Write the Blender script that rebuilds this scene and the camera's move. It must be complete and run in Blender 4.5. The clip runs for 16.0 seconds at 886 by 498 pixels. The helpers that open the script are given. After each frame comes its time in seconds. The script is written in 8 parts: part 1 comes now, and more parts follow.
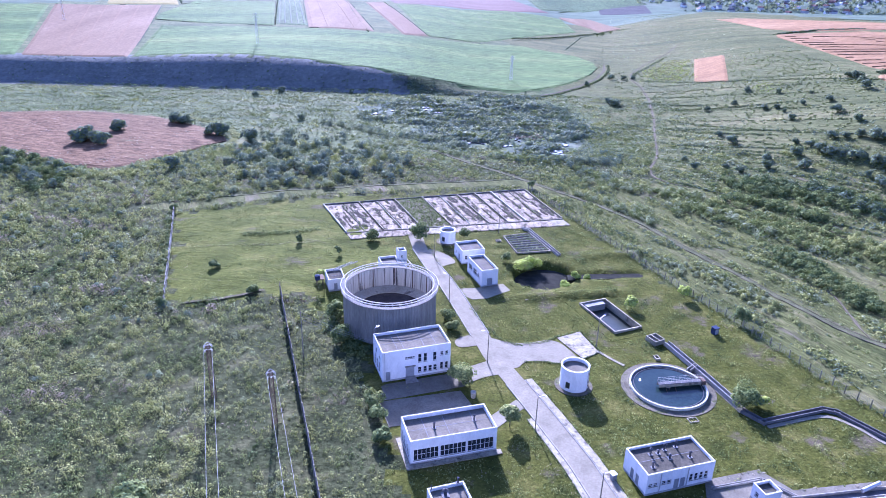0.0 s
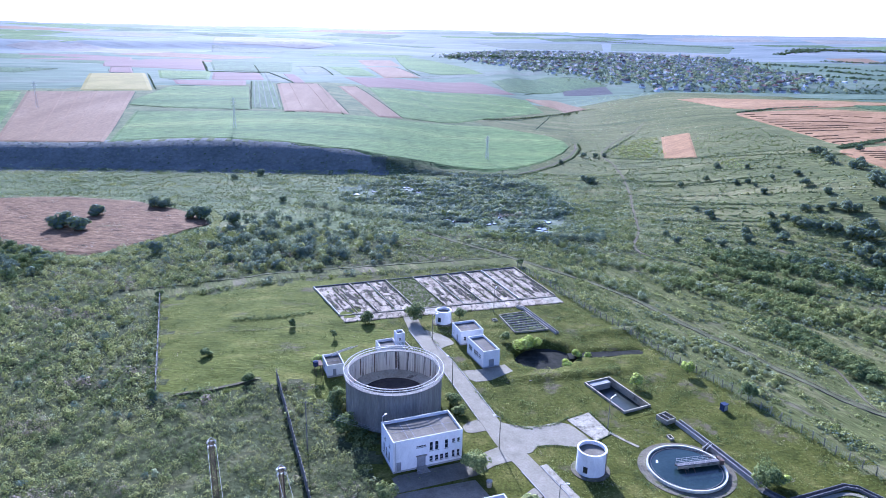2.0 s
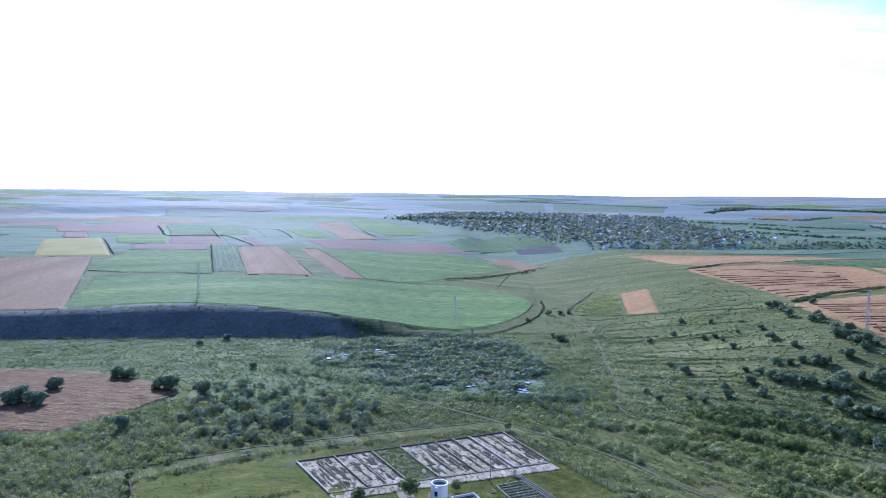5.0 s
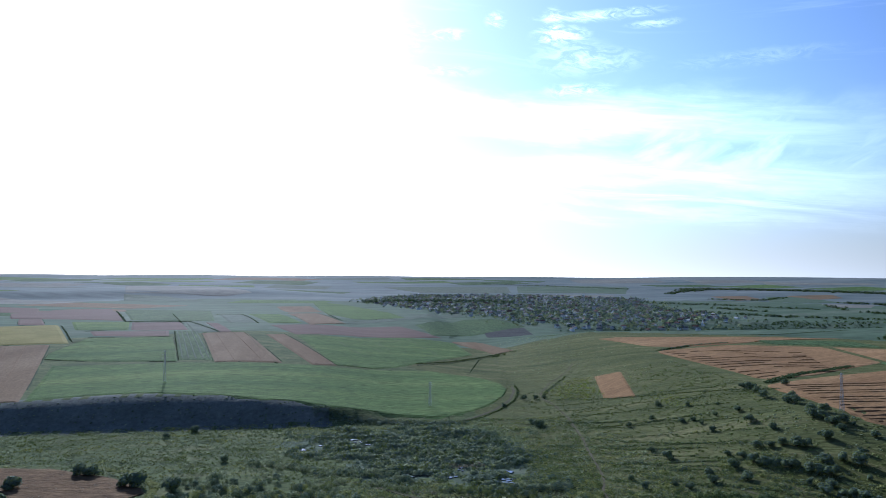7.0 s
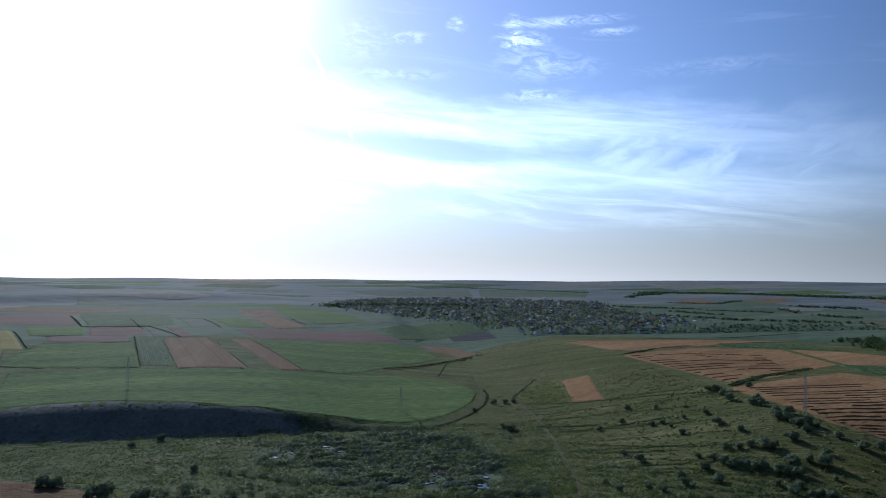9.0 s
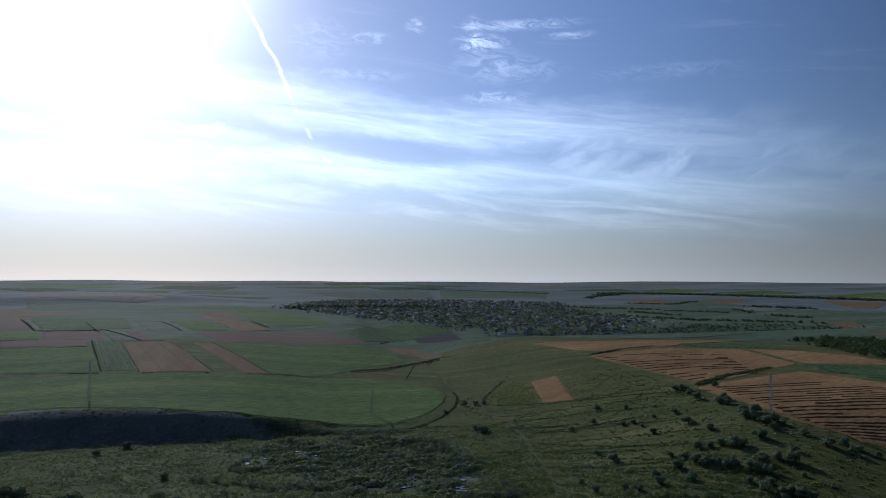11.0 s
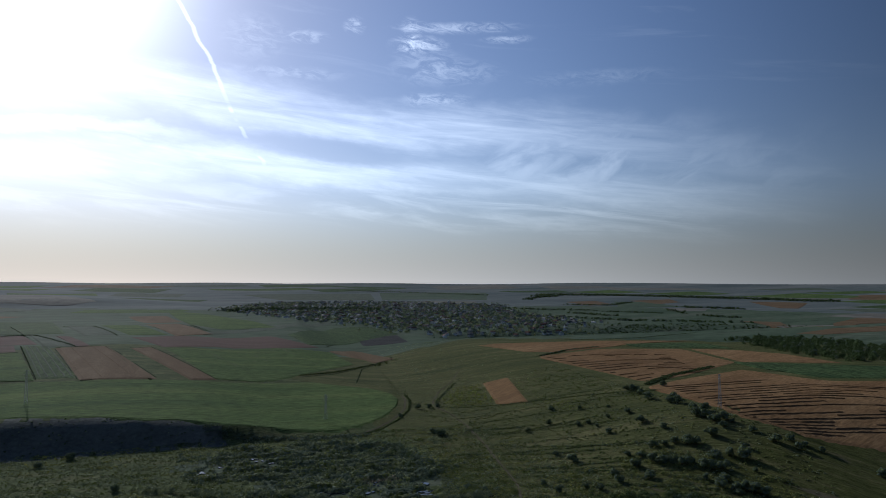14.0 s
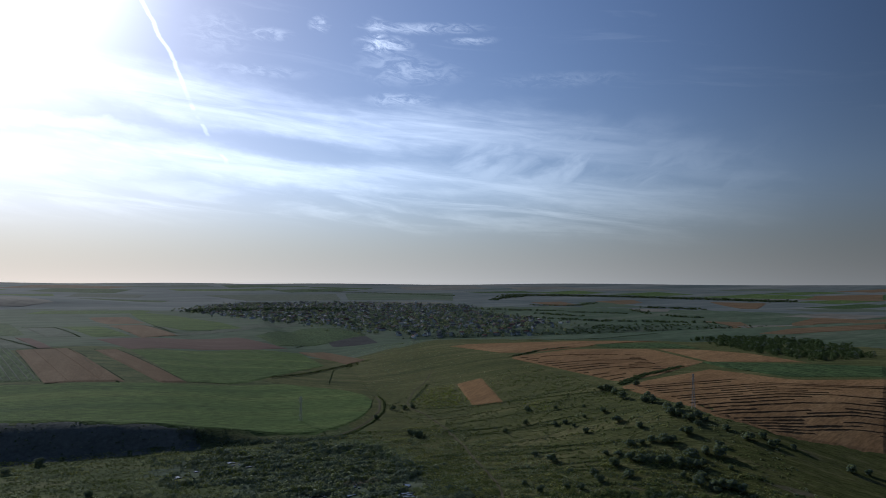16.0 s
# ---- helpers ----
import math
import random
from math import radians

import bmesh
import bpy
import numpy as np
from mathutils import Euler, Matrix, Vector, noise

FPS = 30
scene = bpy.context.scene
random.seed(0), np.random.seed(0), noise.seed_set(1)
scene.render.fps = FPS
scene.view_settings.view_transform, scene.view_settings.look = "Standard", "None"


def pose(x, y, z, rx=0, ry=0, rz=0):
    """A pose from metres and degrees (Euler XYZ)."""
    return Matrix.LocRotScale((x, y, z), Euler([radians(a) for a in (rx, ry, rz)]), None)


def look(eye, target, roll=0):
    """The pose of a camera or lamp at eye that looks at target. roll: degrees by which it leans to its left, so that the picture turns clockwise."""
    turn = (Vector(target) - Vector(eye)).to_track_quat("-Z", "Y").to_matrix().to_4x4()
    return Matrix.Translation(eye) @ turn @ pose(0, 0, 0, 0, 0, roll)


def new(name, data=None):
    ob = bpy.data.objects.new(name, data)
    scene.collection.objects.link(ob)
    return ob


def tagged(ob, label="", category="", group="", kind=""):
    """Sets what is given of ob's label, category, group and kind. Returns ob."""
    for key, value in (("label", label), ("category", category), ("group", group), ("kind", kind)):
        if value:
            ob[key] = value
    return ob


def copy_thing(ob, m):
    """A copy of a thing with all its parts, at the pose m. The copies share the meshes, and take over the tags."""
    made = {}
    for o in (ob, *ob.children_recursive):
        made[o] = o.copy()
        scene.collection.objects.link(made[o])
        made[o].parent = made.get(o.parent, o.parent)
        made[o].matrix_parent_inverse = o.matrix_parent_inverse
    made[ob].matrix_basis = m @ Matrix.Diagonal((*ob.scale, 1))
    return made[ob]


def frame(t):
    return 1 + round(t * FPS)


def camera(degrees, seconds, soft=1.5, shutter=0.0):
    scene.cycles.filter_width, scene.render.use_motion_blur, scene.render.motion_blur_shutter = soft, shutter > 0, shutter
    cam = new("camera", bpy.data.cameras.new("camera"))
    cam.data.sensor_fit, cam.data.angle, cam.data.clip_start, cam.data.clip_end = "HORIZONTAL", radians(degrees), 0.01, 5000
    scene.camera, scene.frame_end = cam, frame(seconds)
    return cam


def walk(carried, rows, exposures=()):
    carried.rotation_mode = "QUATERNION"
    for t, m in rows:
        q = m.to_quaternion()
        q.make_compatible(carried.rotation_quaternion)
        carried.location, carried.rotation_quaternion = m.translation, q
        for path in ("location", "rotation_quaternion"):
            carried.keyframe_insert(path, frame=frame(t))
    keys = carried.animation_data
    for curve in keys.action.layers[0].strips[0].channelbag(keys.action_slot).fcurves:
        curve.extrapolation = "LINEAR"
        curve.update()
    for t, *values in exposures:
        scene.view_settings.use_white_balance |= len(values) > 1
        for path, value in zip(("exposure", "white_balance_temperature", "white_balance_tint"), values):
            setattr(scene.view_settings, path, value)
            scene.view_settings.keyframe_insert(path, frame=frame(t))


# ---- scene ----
cam = camera(64.72, 16.0, soft=0.75)
PATH = [
    (0, pose(0.000, 0.000, 84.548, 66.308, -1.356, 0.595)),
    (0.5, pose(-2.108, 0.669, 84.632, 67.788, -1.294, -0.148)),
    (1, pose(-4.254, 1.228, 84.632, 69.343, -1.227, -0.866)),
    (1.5, pose(-6.336, 1.790, 84.694, 71.037, -1.191, -1.612)),
    (2, pose(-8.493, 2.322, 84.853, 72.613, -1.072, -2.372)),
    (2.5, pose(-10.677, 2.807, 85.084, 74.545, -1.011, -3.119)),
    (3, pose(-12.865, 3.333, 85.429, 76.529, -0.971, -3.859)),
    (3.5, pose(-15.023, 3.863, 85.781, 78.594, -0.918, -4.551)),
    (4, pose(-17.163, 4.338, 86.089, 80.762, -0.825, -5.256)),
    (4.5, pose(-19.257, 4.729, 86.429, 83.050, -0.751, -5.934)),
    (5, pose(-21.280, 5.035, 86.810, 85.457, -0.659, -6.662)),
    (5.2, pose(-22.079, 5.137, 86.954, 86.559, -0.579, -6.940)),
    (5.7, pose(-24.081, 5.438, 87.327, 88.836, -0.464, -7.679)),
    (6.2, pose(-25.993, 5.714, 87.703, 90.607, -0.372, -8.450)),
    (6.7, pose(-27.814, 6.025, 88.044, 91.803, -0.310, -9.244)),
    (7.3, pose(-29.882, 6.529, 88.359, 92.381, -0.286, -10.211)),
    (7.5, pose(-30.545, 6.700, 88.439, 92.399, -0.302, -10.566)),
    (8, pose(-32.191, 7.171, 88.628, 92.466, -0.296, -11.342)),
    (8.5, pose(-33.891, 7.743, 88.847, 92.489, -0.243, -12.127)),
    (9, pose(-35.651, 8.365, 89.095, 92.496, -0.345, -12.943)),
    (11.5, pose(-44.916, 11.856, 89.704, 92.646, -0.161, -17.096)),
    (12, pose(-46.691, 12.653, 89.864, 92.660, -0.198, -17.931)),
    (12.5, pose(-48.470, 13.428, 90.008, 92.659, -0.306, -18.734)),
    (13, pose(-50.264, 14.177, 90.138, 92.694, -0.146, -19.585)),
    (13.5, pose(-52.061, 14.926, 90.258, 92.713, -0.147, -20.466)),
    (14, pose(-53.869, 15.695, 90.357, 92.754, -0.132, -21.353)),
    (14.5, pose(-55.680, 16.481, 90.422, 92.778, -0.129, -22.228)),
    (15, pose(-57.472, 17.280, 90.480, 92.790, -0.143, -22.929)),
    (15.5, pose(-59.244, 18.096, 90.553, 92.807, -0.168, -23.581)),
    (16, pose(-61.021, 18.932, 90.651, 92.801, -0.211, -24.247)),
]
EXPOSURES = [
    (0.0, 1.88, 4770, 44), (1.5, 1.69, 4720, 31), (2.5, 1.52, 4740, 30), (5.2, 0.98, 4740, 19), (7.3, -0.13, 5180, 12),
    (9.2, -0.71, 5320, 12), (12.5, -1.34, 5680, 10), (16.0, -1.26, 5820, 11),
]
walk(cam, PATH, EXPOSURES)

# ---- daylight ----
SUN_AZ, SUN_EL = -10.5, 25.0
SUN_DIR = Vector((math.sin(radians(SUN_AZ)) * math.cos(radians(SUN_EL)),
                  math.cos(radians(SUN_AZ)) * math.cos(radians(SUN_EL)), math.sin(radians(SUN_EL))))
sun_data = bpy.data.lights.new("sun", "SUN")
sun_data.energy, sun_data.angle, sun_data.color = 5.0, radians(0.6), (1.0, 0.95, 0.85)
sun = new("sun", sun_data)
sun.matrix_world = look(SUN_DIR * 300, (0, 0, 0))

world = bpy.data.worlds.new("sky")
scene.world = world
world.use_nodes = True
wn, wl = world.node_tree.nodes, world.node_tree.links
wn.clear()


def wnode(kind, **values):
    n = wn.new(kind)
    for key, value in values.items():
        n.inputs[int(key[1:])].default_value = value
    return n


def wmath(op, a, b=None, clamp=False):
    n = wn.new("ShaderNodeMath")
    n.operation, n.use_clamp = op, clamp
    for i, v in enumerate((a, b)):
        if v is None:
            continue
        if isinstance(v, (int, float)):
            n.inputs[i].default_value = v
        else:
            wl.new(v, n.inputs[i])
    return n.outputs[0]


def wvec(op, a, b):
    n = wn.new("ShaderNodeVectorMath")
    n.operation = op
    for i, v in enumerate((a, b)):
        if isinstance(v, (tuple, Vector)):
            n.inputs[i].default_value = v
        else:
            wl.new(v, n.inputs[i])
    return n


def wramp(value, lo, hi):
    n = wn.new("ShaderNodeMapRange")
    n.interpolation_type = "SMOOTHSTEP"
    wl.new(value, n.inputs[0])
    n.inputs[1].default_value, n.inputs[2].default_value = lo, hi
    return n.outputs[0]


way = wn.new("ShaderNodeTexCoord").outputs["Generated"]
sky = wn.new("ShaderNodeTexSky")
sky.sky_type, sky.sun_disc = "NISHITA", False
sky.sun_elevation, sky.sun_rotation = radians(SUN_EL), radians(SUN_AZ)
sky.altitude, sky.air_density, sky.dust_density, sky.ozone_density = 100, 1.0, 0.6, 3.0
split = wn.new("ShaderNodeSeparateXYZ")
wl.new(way, split.inputs[0])
up = split.outputs[2]
# bearing and height of each direction, in degrees
bearing = wmath("MULTIPLY", wmath("ARCTAN2", split.outputs[0], split.outputs[1]), 57.29578)
rise = wmath("MULTIPLY", wmath("ARCSINE", up), 57.29578)


def wplan(x_scale, y_scale, lean=0.0):
    """Bearing and height as a plane, stretched; lean tilts the streaks."""
    n = wn.new("ShaderNodeCombineXYZ")
    wl.new(wmath("MULTIPLY", bearing, x_scale), n.inputs[0])
    wl.new(wmath("MULTIPLY", wmath("ADD", rise, wmath("MULTIPLY", bearing, lean)), y_scale), n.inputs[1])
    return n.outputs[0]


def wnoise(vec, scale, detail, rough, distort=0.0):
    n = wnode("ShaderNodeTexNoise", _2=scale, _3=detail, _4=rough, _8=distort)
    wl.new(vec, n.inputs[0])
    return n.outputs[0]


def wline(value, stops, lo, hi, top):
    """A polyline: value between lo and hi gives the heights of the stops, 0 to top."""
    n = wn.new("ShaderNodeMapRange")
    wl.new(value, n.inputs[0])
    n.inputs[1].default_value, n.inputs[2].default_value = lo, hi
    r = wn.new("ShaderNodeValToRGB")
    r.color_ramp.interpolation = "B_SPLINE" if top > 1 else "LINEAR"
    el = r.color_ramp.elements
    while len(el) < len(stops):
        el.new(0.5)
    for e, (p, v) in zip(el, stops):
        e.position = (p - lo) / (hi - lo)
        e.color = (v / top, v / top, v / top, 1)
    wl.new(n.outputs[0], r.inputs[0])
    return wmath("MULTIPLY", r.outputs[0], top)


# long cirrus bands, frayed by the wind
fray = wmath("MULTIPLY", wmath("SUBTRACT", wnoise(wplan(0.10, 0.22, 0.10), 1.0, 4.0, 0.6), 0.5), 2.0)
fine = wmath("MULTIPLY", wmath("SUBTRACT", wnoise(wplan(0.35, 0.9, 0.12), 1.0, 5.0, 0.65), 0.5), 1.5)
bent = wmath("ADD", rise, wmath("ADD", fray, fine))
combed = wnoise(wplan(0.065, 0.62, 0.10), 1.0, 7.0, 0.6, 0.6)
fibres = wnoise(wplan(0.16, 1.3, 0.12), 1.0, 7.0, 0.6, 0.6)
plume = wnoise(wplan(0.20, 0.42, -0.30), 1.0, 6.0, 0.55, 0.5)


def band(line, wide, strength):
    off = wmath("ABSOLUTE", wmath("SUBTRACT", bent, wline(bearing, line, -60, 90, 25.0)))
    body = wmath("SUBTRACT", 1.0, wramp(off, wide * 0.15, wide * 1.6))
    return wmath("MULTIPLY", body, wline(bearing, strength, -60, 90, 1.0))


bands = band([(-60, 12), (-11, 14.6), (0, 14.8), (8, 13.6), (17, 12.2), (24, 12.0), (32, 12.6), (40, 10.2), (60, 8)], 1.75, [(-60, 0.5), (-11, 0.62), (10, 1.0), (22, 0.9), (32, 0.66), (41, 0.3), (50, 0.0)])
bands = wmath("MAXIMUM", bands, band([(-60, 6), (-11, 8.5), (0, 9.7), (6, 9.4), (14, 8.7), (22, 8.8), (30, 7.7), (42, 6.5), (70, 4)], 1.35, [(-60, 0.4), (-11, 0.66), (6, 0.95), (20, 0.95), (33, 0.62), (44, 0.34), (52, 0.0)]))
bands = wmath("MAXIMUM", bands, band([(-60, 9), (-11, 11.3), (-3, 11.6), (3, 10.9), (60, 10)], 0.55, [(-60, 0.5), (-11, 0.75), (0, 0.6), (5, 0.0)]))
bands = wmath("MAXIMUM", bands, wmath("MULTIPLY", band([(-60, 5), (0, 6.6), (16, 6.6), (30, 5.8), (46, 4.9), (70, 4)], 1.5, [(-60, 0.1), (0, 0.3), (14, 0.5), (34, 0.45), (48, 0.0)]), wramp(combed, 0.40, 0.60)))
fan = wmath("MULTIPLY", band([(-60, 9), (20, 11), (30, 10.8), (40, 9.2), (60, 7)], 3.2, [(20, 0.0), (27, 0.8), (35, 0.8), (45, 0.3), (52, 0.0)]), wramp(plume, 0.34, 0.70))
cirrus = wmath("MULTIPLY", bands, wmath("ADD", 0.30, wmath("MULTIPLY", wramp(combed, 0.30, 0.68), 0.65)))
cirrus = wmath("ADD", cirrus, wmath("MULTIPLY", bands, wmath("MULTIPLY", wramp(fibres, 0.38, 0.68), 0.32)))
cirrus = wmath("MAXIMUM", cirrus, wmath("MULTIPLY", fan, 0.85))
cirrus = wmath("MULTIPLY", cirrus, 0.80)
# a clear lens between the bands
lens = wn.new("ShaderNodeCombineXYZ")
wl.new(wmath("DIVIDE", wmath("SUBTRACT", bearing, 12.2), 8.6), lens.inputs[0])
sag = wmath("ADD", wmath("ADD", rise, wmath("MULTIPLY", fine, 0.45)), wmath("MULTIPLY", wmath("SUBTRACT", bearing, 12.2), 0.12))
wl.new(wmath("DIVIDE", wmath("SUBTRACT", sag, 10.55), 1.15), lens.inputs[1])
cirrus = wmath("MULTIPLY", cirrus, wmath("ADD", 0.08, wmath("MULTIPLY", wramp(wvec("LENGTH", lens.outputs[0], (0, 0, 0)).outputs[1], 0.45, 1.1), 0.92)))
# faint high veil streaks
cirrus = wmath("ADD", cirrus, wmath("MULTIPLY", wmath("MULTIPLY", wramp(combed, 0.56, 0.78), wramp(rise, 4.0, 9.0)), 0.10))

# small bright cirrus tufts high in the sky
wisp = wnoise(wplan(0.55, 1.5, 0.12), 1.0, 9.0, 0.66, 1.4)
for az, el, wide, high, strength in ((13.95, 20.3, 1.0, 0.8, 0.9), (10.0, 19.3, 2.2, 0.6, 0.5), (19.3, 19.0, 2.6, 0.8, 1.0), (18.6, 19.9, 1.0, 1.3, 0.7), (20.0, 17.4, 3.6, 1.8, 0.34), (22.5, 20.3, 6.0, 0.5, 0.7),
                                     (26.6, 19.4, 2.4, 0.4, 0.6), (23.0, 16.9, 3.6, 1.2, 0.28), (20.6, 14.8, 3.4, 0.7, 0.6), (6.0, 19.0, 3.0, 2.0, 0.25), (9.0, 16.5, 5.0, 0.6, 0.3), (34.0, 16.2, 7.0, 0.7, 0.18)):
    spot = wn.new("ShaderNodeCombineXYZ")
    wl.new(wmath("DIVIDE", wmath("SUBTRACT", bearing, az), wide), spot.inputs[0])
    wl.new(wmath("DIVIDE", wmath("SUBTRACT", wmath("ADD", rise, wmath("MULTIPLY", fine, 0.5)), el), high), spot.inputs[1])
    near = wmath("SUBTRACT", 1.0, wramp(wvec("LENGTH", spot.outputs[0], (0, 0, 0)).outputs[1], 0.15, 1.15))
    cirrus = wmath("ADD", cirrus, wmath("MULTIPLY", wmath("MULTIPLY", near, wramp(wisp, 0.38, 0.64)), strength * 0.85))
# an aircraft trail, bent by the wind and broken towards its old end
path = wmath("SUBTRACT", wline(rise, [(0, 30.5), (9.6, 26.34), (11.5, 25.44), (13.6, 24.12), (16.6, 22.91), (18.5, 21.7), (21.0, 20.3), (25.0, 17.8)], 0, 25, 40.0), 20.0)
path = wmath("ADD", path, wmath("MULTIPLY", wmath("SUBTRACT", wnoise(wplan(0.0, 0.9), 1.0, 3.0, 0.5), 0.5), 0.5))
trail = wmath("SUBTRACT", 1.0, wramp(wmath("ABSOLUTE", wmath("SUBTRACT", bearing, path)), 0.05, 0.24))
worn = wmath("MAXIMUM", wramp(rise, 13.0, 16.0), wmath("MULTIPLY", wramp(wnoise(wplan(0.0, 0.8), 1.0, 2.0, 0.5), 0.48, 0.58), wramp(rise, 8.8, 10.0)))
trail = wmath("MULTIPLY", wmath("MULTIPLY", trail, worn), wmath("ADD", 0.45, wmath("MULTIPLY", wramp(rise, 13.0, 18.0), 0.5)))
cirrus = wmath("ADD", cirrus, wmath("MULTIPLY", trail, 0.9))
# hazy bright air round the sun
toward = wvec("DOT_PRODUCT", way, SUN_DIR).outputs[1]
halo = wmath("POWER", wmath("MAXIMUM", toward, 0.0), 9.0)
core = wmath("POWER", wmath("MAXIMUM", toward, 0.0), 110.0)
glow = wmath("ADD", wmath("MULTIPLY", halo, 1.0), wmath("MULTIPLY", core, 70.0))
# forward scattering: haze and thin cloud are bright on the sun's side and dull behind
ahead = wramp(toward, 0.30, 0.95)
dull = wmath("ADD", 0.36, wmath("MULTIPLY", ahead, 0.64))
veil = wmath("MULTIPLY", cirrus, wmath("ADD", 17.0, wmath("MULTIPLY", halo, 3.0)))
mist = wmath("MULTIPLY", wmath("POWER", wmath("SUBTRACT", 1.0, wmath("MINIMUM", wmath("ABSOLUTE", up), 1.0)), 13.0), wmath("ADD", 16.5, wmath("MULTIPLY", halo, 1.5)))
cool = wvec("SCALE", (0.975, 1.0, 0.985), (0, 0, 0))
wl.new(wmath("ADD", wmath("MULTIPLY", wmath("ADD", mist, veil), dull), glow), cool.inputs["Scale"])
tinted = wvec("MULTIPLY", sky.outputs[0], (2.6, 2.52, 2.72)).outputs[0]
tint = wvec("SCALE", tinted, (0, 0, 0))
wl.new(wmath("MULTIPLY", dull, wmath("ADD", 0.22, wmath("MULTIPLY", wramp(up, 0.0, 0.16), 0.78))), tint.inputs["Scale"])
tint = tint.outputs[0]
total = wvec("ADD", tint, cool.outputs[0]).outputs[0]
back = wn.new("ShaderNodeBackground")
back.inputs[1].default_value = 0.066
wl.new(total, back.inputs[0])
wl.new(back.outputs[0], wn.new("ShaderNodeOutputWorld").inputs[0])

# ---- materials ----
def material(name, colors, scale=1.0, rough=0.85, metal=0.0, bump=0.0, bump_scale=None, fine=None, spots=None, random_tint=0.0,
             stretch=(1, 1, 1), translucent=0.0, island=False, transmission=0.0, turn=0.0, contrast=0.28, spec=None):
    """Noise between colours at scale (per metre), finer grain on top, bump of that many metres."""
    m = bpy.data.materials.new(name)
    m.use_nodes = True
    nt = m.node_tree
    n, l = nt.nodes, nt.links
    b = n["Principled BSDF"]
    b.inputs["Roughness"].default_value, b.inputs["Metallic"].default_value = rough, metal
    b.inputs["Transmission Weight"].default_value = transmission
    if metal == 0:
        b.inputs["Specular IOR Level"].default_value = spec if spec is not None else (0.012 if rough > 0.6 else 0.5)
    place = n.new("ShaderNodeNewGeometry").outputs["Position"]
    mp = n.new("ShaderNodeMapping")
    mp.vector_type = "TEXTURE"
    mp.inputs["Scale"].default_value = [1 / v for v in stretch]
    mp.inputs["Rotation"].default_value = (0, 0, radians(turn))
    l.new(place, mp.inputs[0])
    big = n.new("ShaderNodeTexNoise")
    big.inputs["Scale"].default_value, big.inputs["Detail"].default_value = scale, 6
    big.inputs["Roughness"].default_value = 0.62
    l.new(mp.outputs[0], big.inputs[0])
    ramp = n.new("ShaderNodeValToRGB")
    ramp.color_ramp.interpolation = "EASE"
    el = ramp.color_ramp.elements
    while len(el) < len(colors):
        el.new(0.5)
    for i, c in enumerate(colors):
        el[i].position = 0.32 + 0.36 * i / max(1, len(colors) - 1)
        el[i].color = (*c, 1)
    l.new(big.outputs[0], ramp.inputs[0])
    col = ramp.outputs[0]

    def blend(kind, fac, a, bcol):
        x = n.new("ShaderNodeMix")
        x.data_type, x.blend_type = "RGBA", kind
        for i, v in ((0, fac), (6, a), (7, bcol)):
            if isinstance(v, (tuple, float, int)):
                x.inputs[i].default_value = v
            else:
                l.new(v, x.inputs[i])
        return x.outputs[2]

    grain = n.new("ShaderNodeTexNoise")
    grain.inputs["Scale"].default_value, grain.inputs["Detail"].default_value = fine or scale * 9, 4
    grain.inputs["Roughness"].default_value = 0.7
    l.new(mp.outputs[0], grain.inputs[0])
    g = n.new("ShaderNodeMapRange")
    l.new(grain.outputs[0], g.inputs[0])
    g.inputs[1].default_value, g.inputs[2].default_value = 0.25, 0.75
    g.inputs[3].default_value, g.inputs[4].default_value = 1 - contrast, 1 + contrast
    col = blend("MULTIPLY", 1.0, col, g.outputs[0])
    if spots:
        sc, lo, hi, scol = spots
        sp = n.new("ShaderNodeTexNoise")
        sp.inputs["Scale"].default_value, sp.inputs["Detail"].default_value = sc, 7
        sp.inputs["Roughness"].default_value = 0.68
        l.new(mp.outputs[0], sp.inputs[0])
        r = n.new("ShaderNodeMapRange")
        r.interpolation_type = "SMOOTHSTEP"
        l.new(sp.outputs[0], r.inputs[0])
        r.inputs[1].default_value, r.inputs[2].default_value = lo, hi
        col = blend("MIX", r.outputs[0], col, (*scol, 1))
    if random_tint:
        src = n.new("ShaderNodeNewGeometry").outputs["Random Per Island"] if island else n.new("ShaderNodeObjectInfo").outputs["Random"]
        r = n.new("ShaderNodeMapRange")
        l.new(src, r.inputs[0])
        r.inputs[3].default_value, r.inputs[4].default_value = 1 - random_tint, 1 + random_tint
        col = blend("MULTIPLY", 1.0, col, r.outputs[0])
    l.new(col, b.inputs["Base Color"])
    if bump:
        bn = n.new("ShaderNodeTexNoise")
        bn.inputs["Scale"].default_value, bn.inputs["Detail"].default_value = bump_scale or scale * 4, 5
        bn.inputs["Roughness"].default_value = 0.65
        l.new(mp.outputs[0], bn.inputs[0])
        bp = n.new("ShaderNodeBump")
        bp.inputs["Strength"].default_value, bp.inputs["Distance"].default_value = 1.0, bump
        l.new(bn.outputs[0], bp.inputs["Height"])
        l.new(bp.outputs[0], b.inputs["Normal"])
    if translucent:
        # leaves pass part of the light that falls on their far side
        tr = n.new("ShaderNodeBsdfTranslucent")
        l.new(blend("MULTIPLY", 1.0, col, (translucent, translucent, translucent * 0.8, 1)), tr.inputs[0])
        mx = n.new("ShaderNodeAddShader")
        l.new(b.outputs[0], mx.inputs[0])
        l.new(tr.outputs[0], mx.inputs[1])
        l.new(mx.outputs[0], n["Material Output"].inputs[0])
    return m


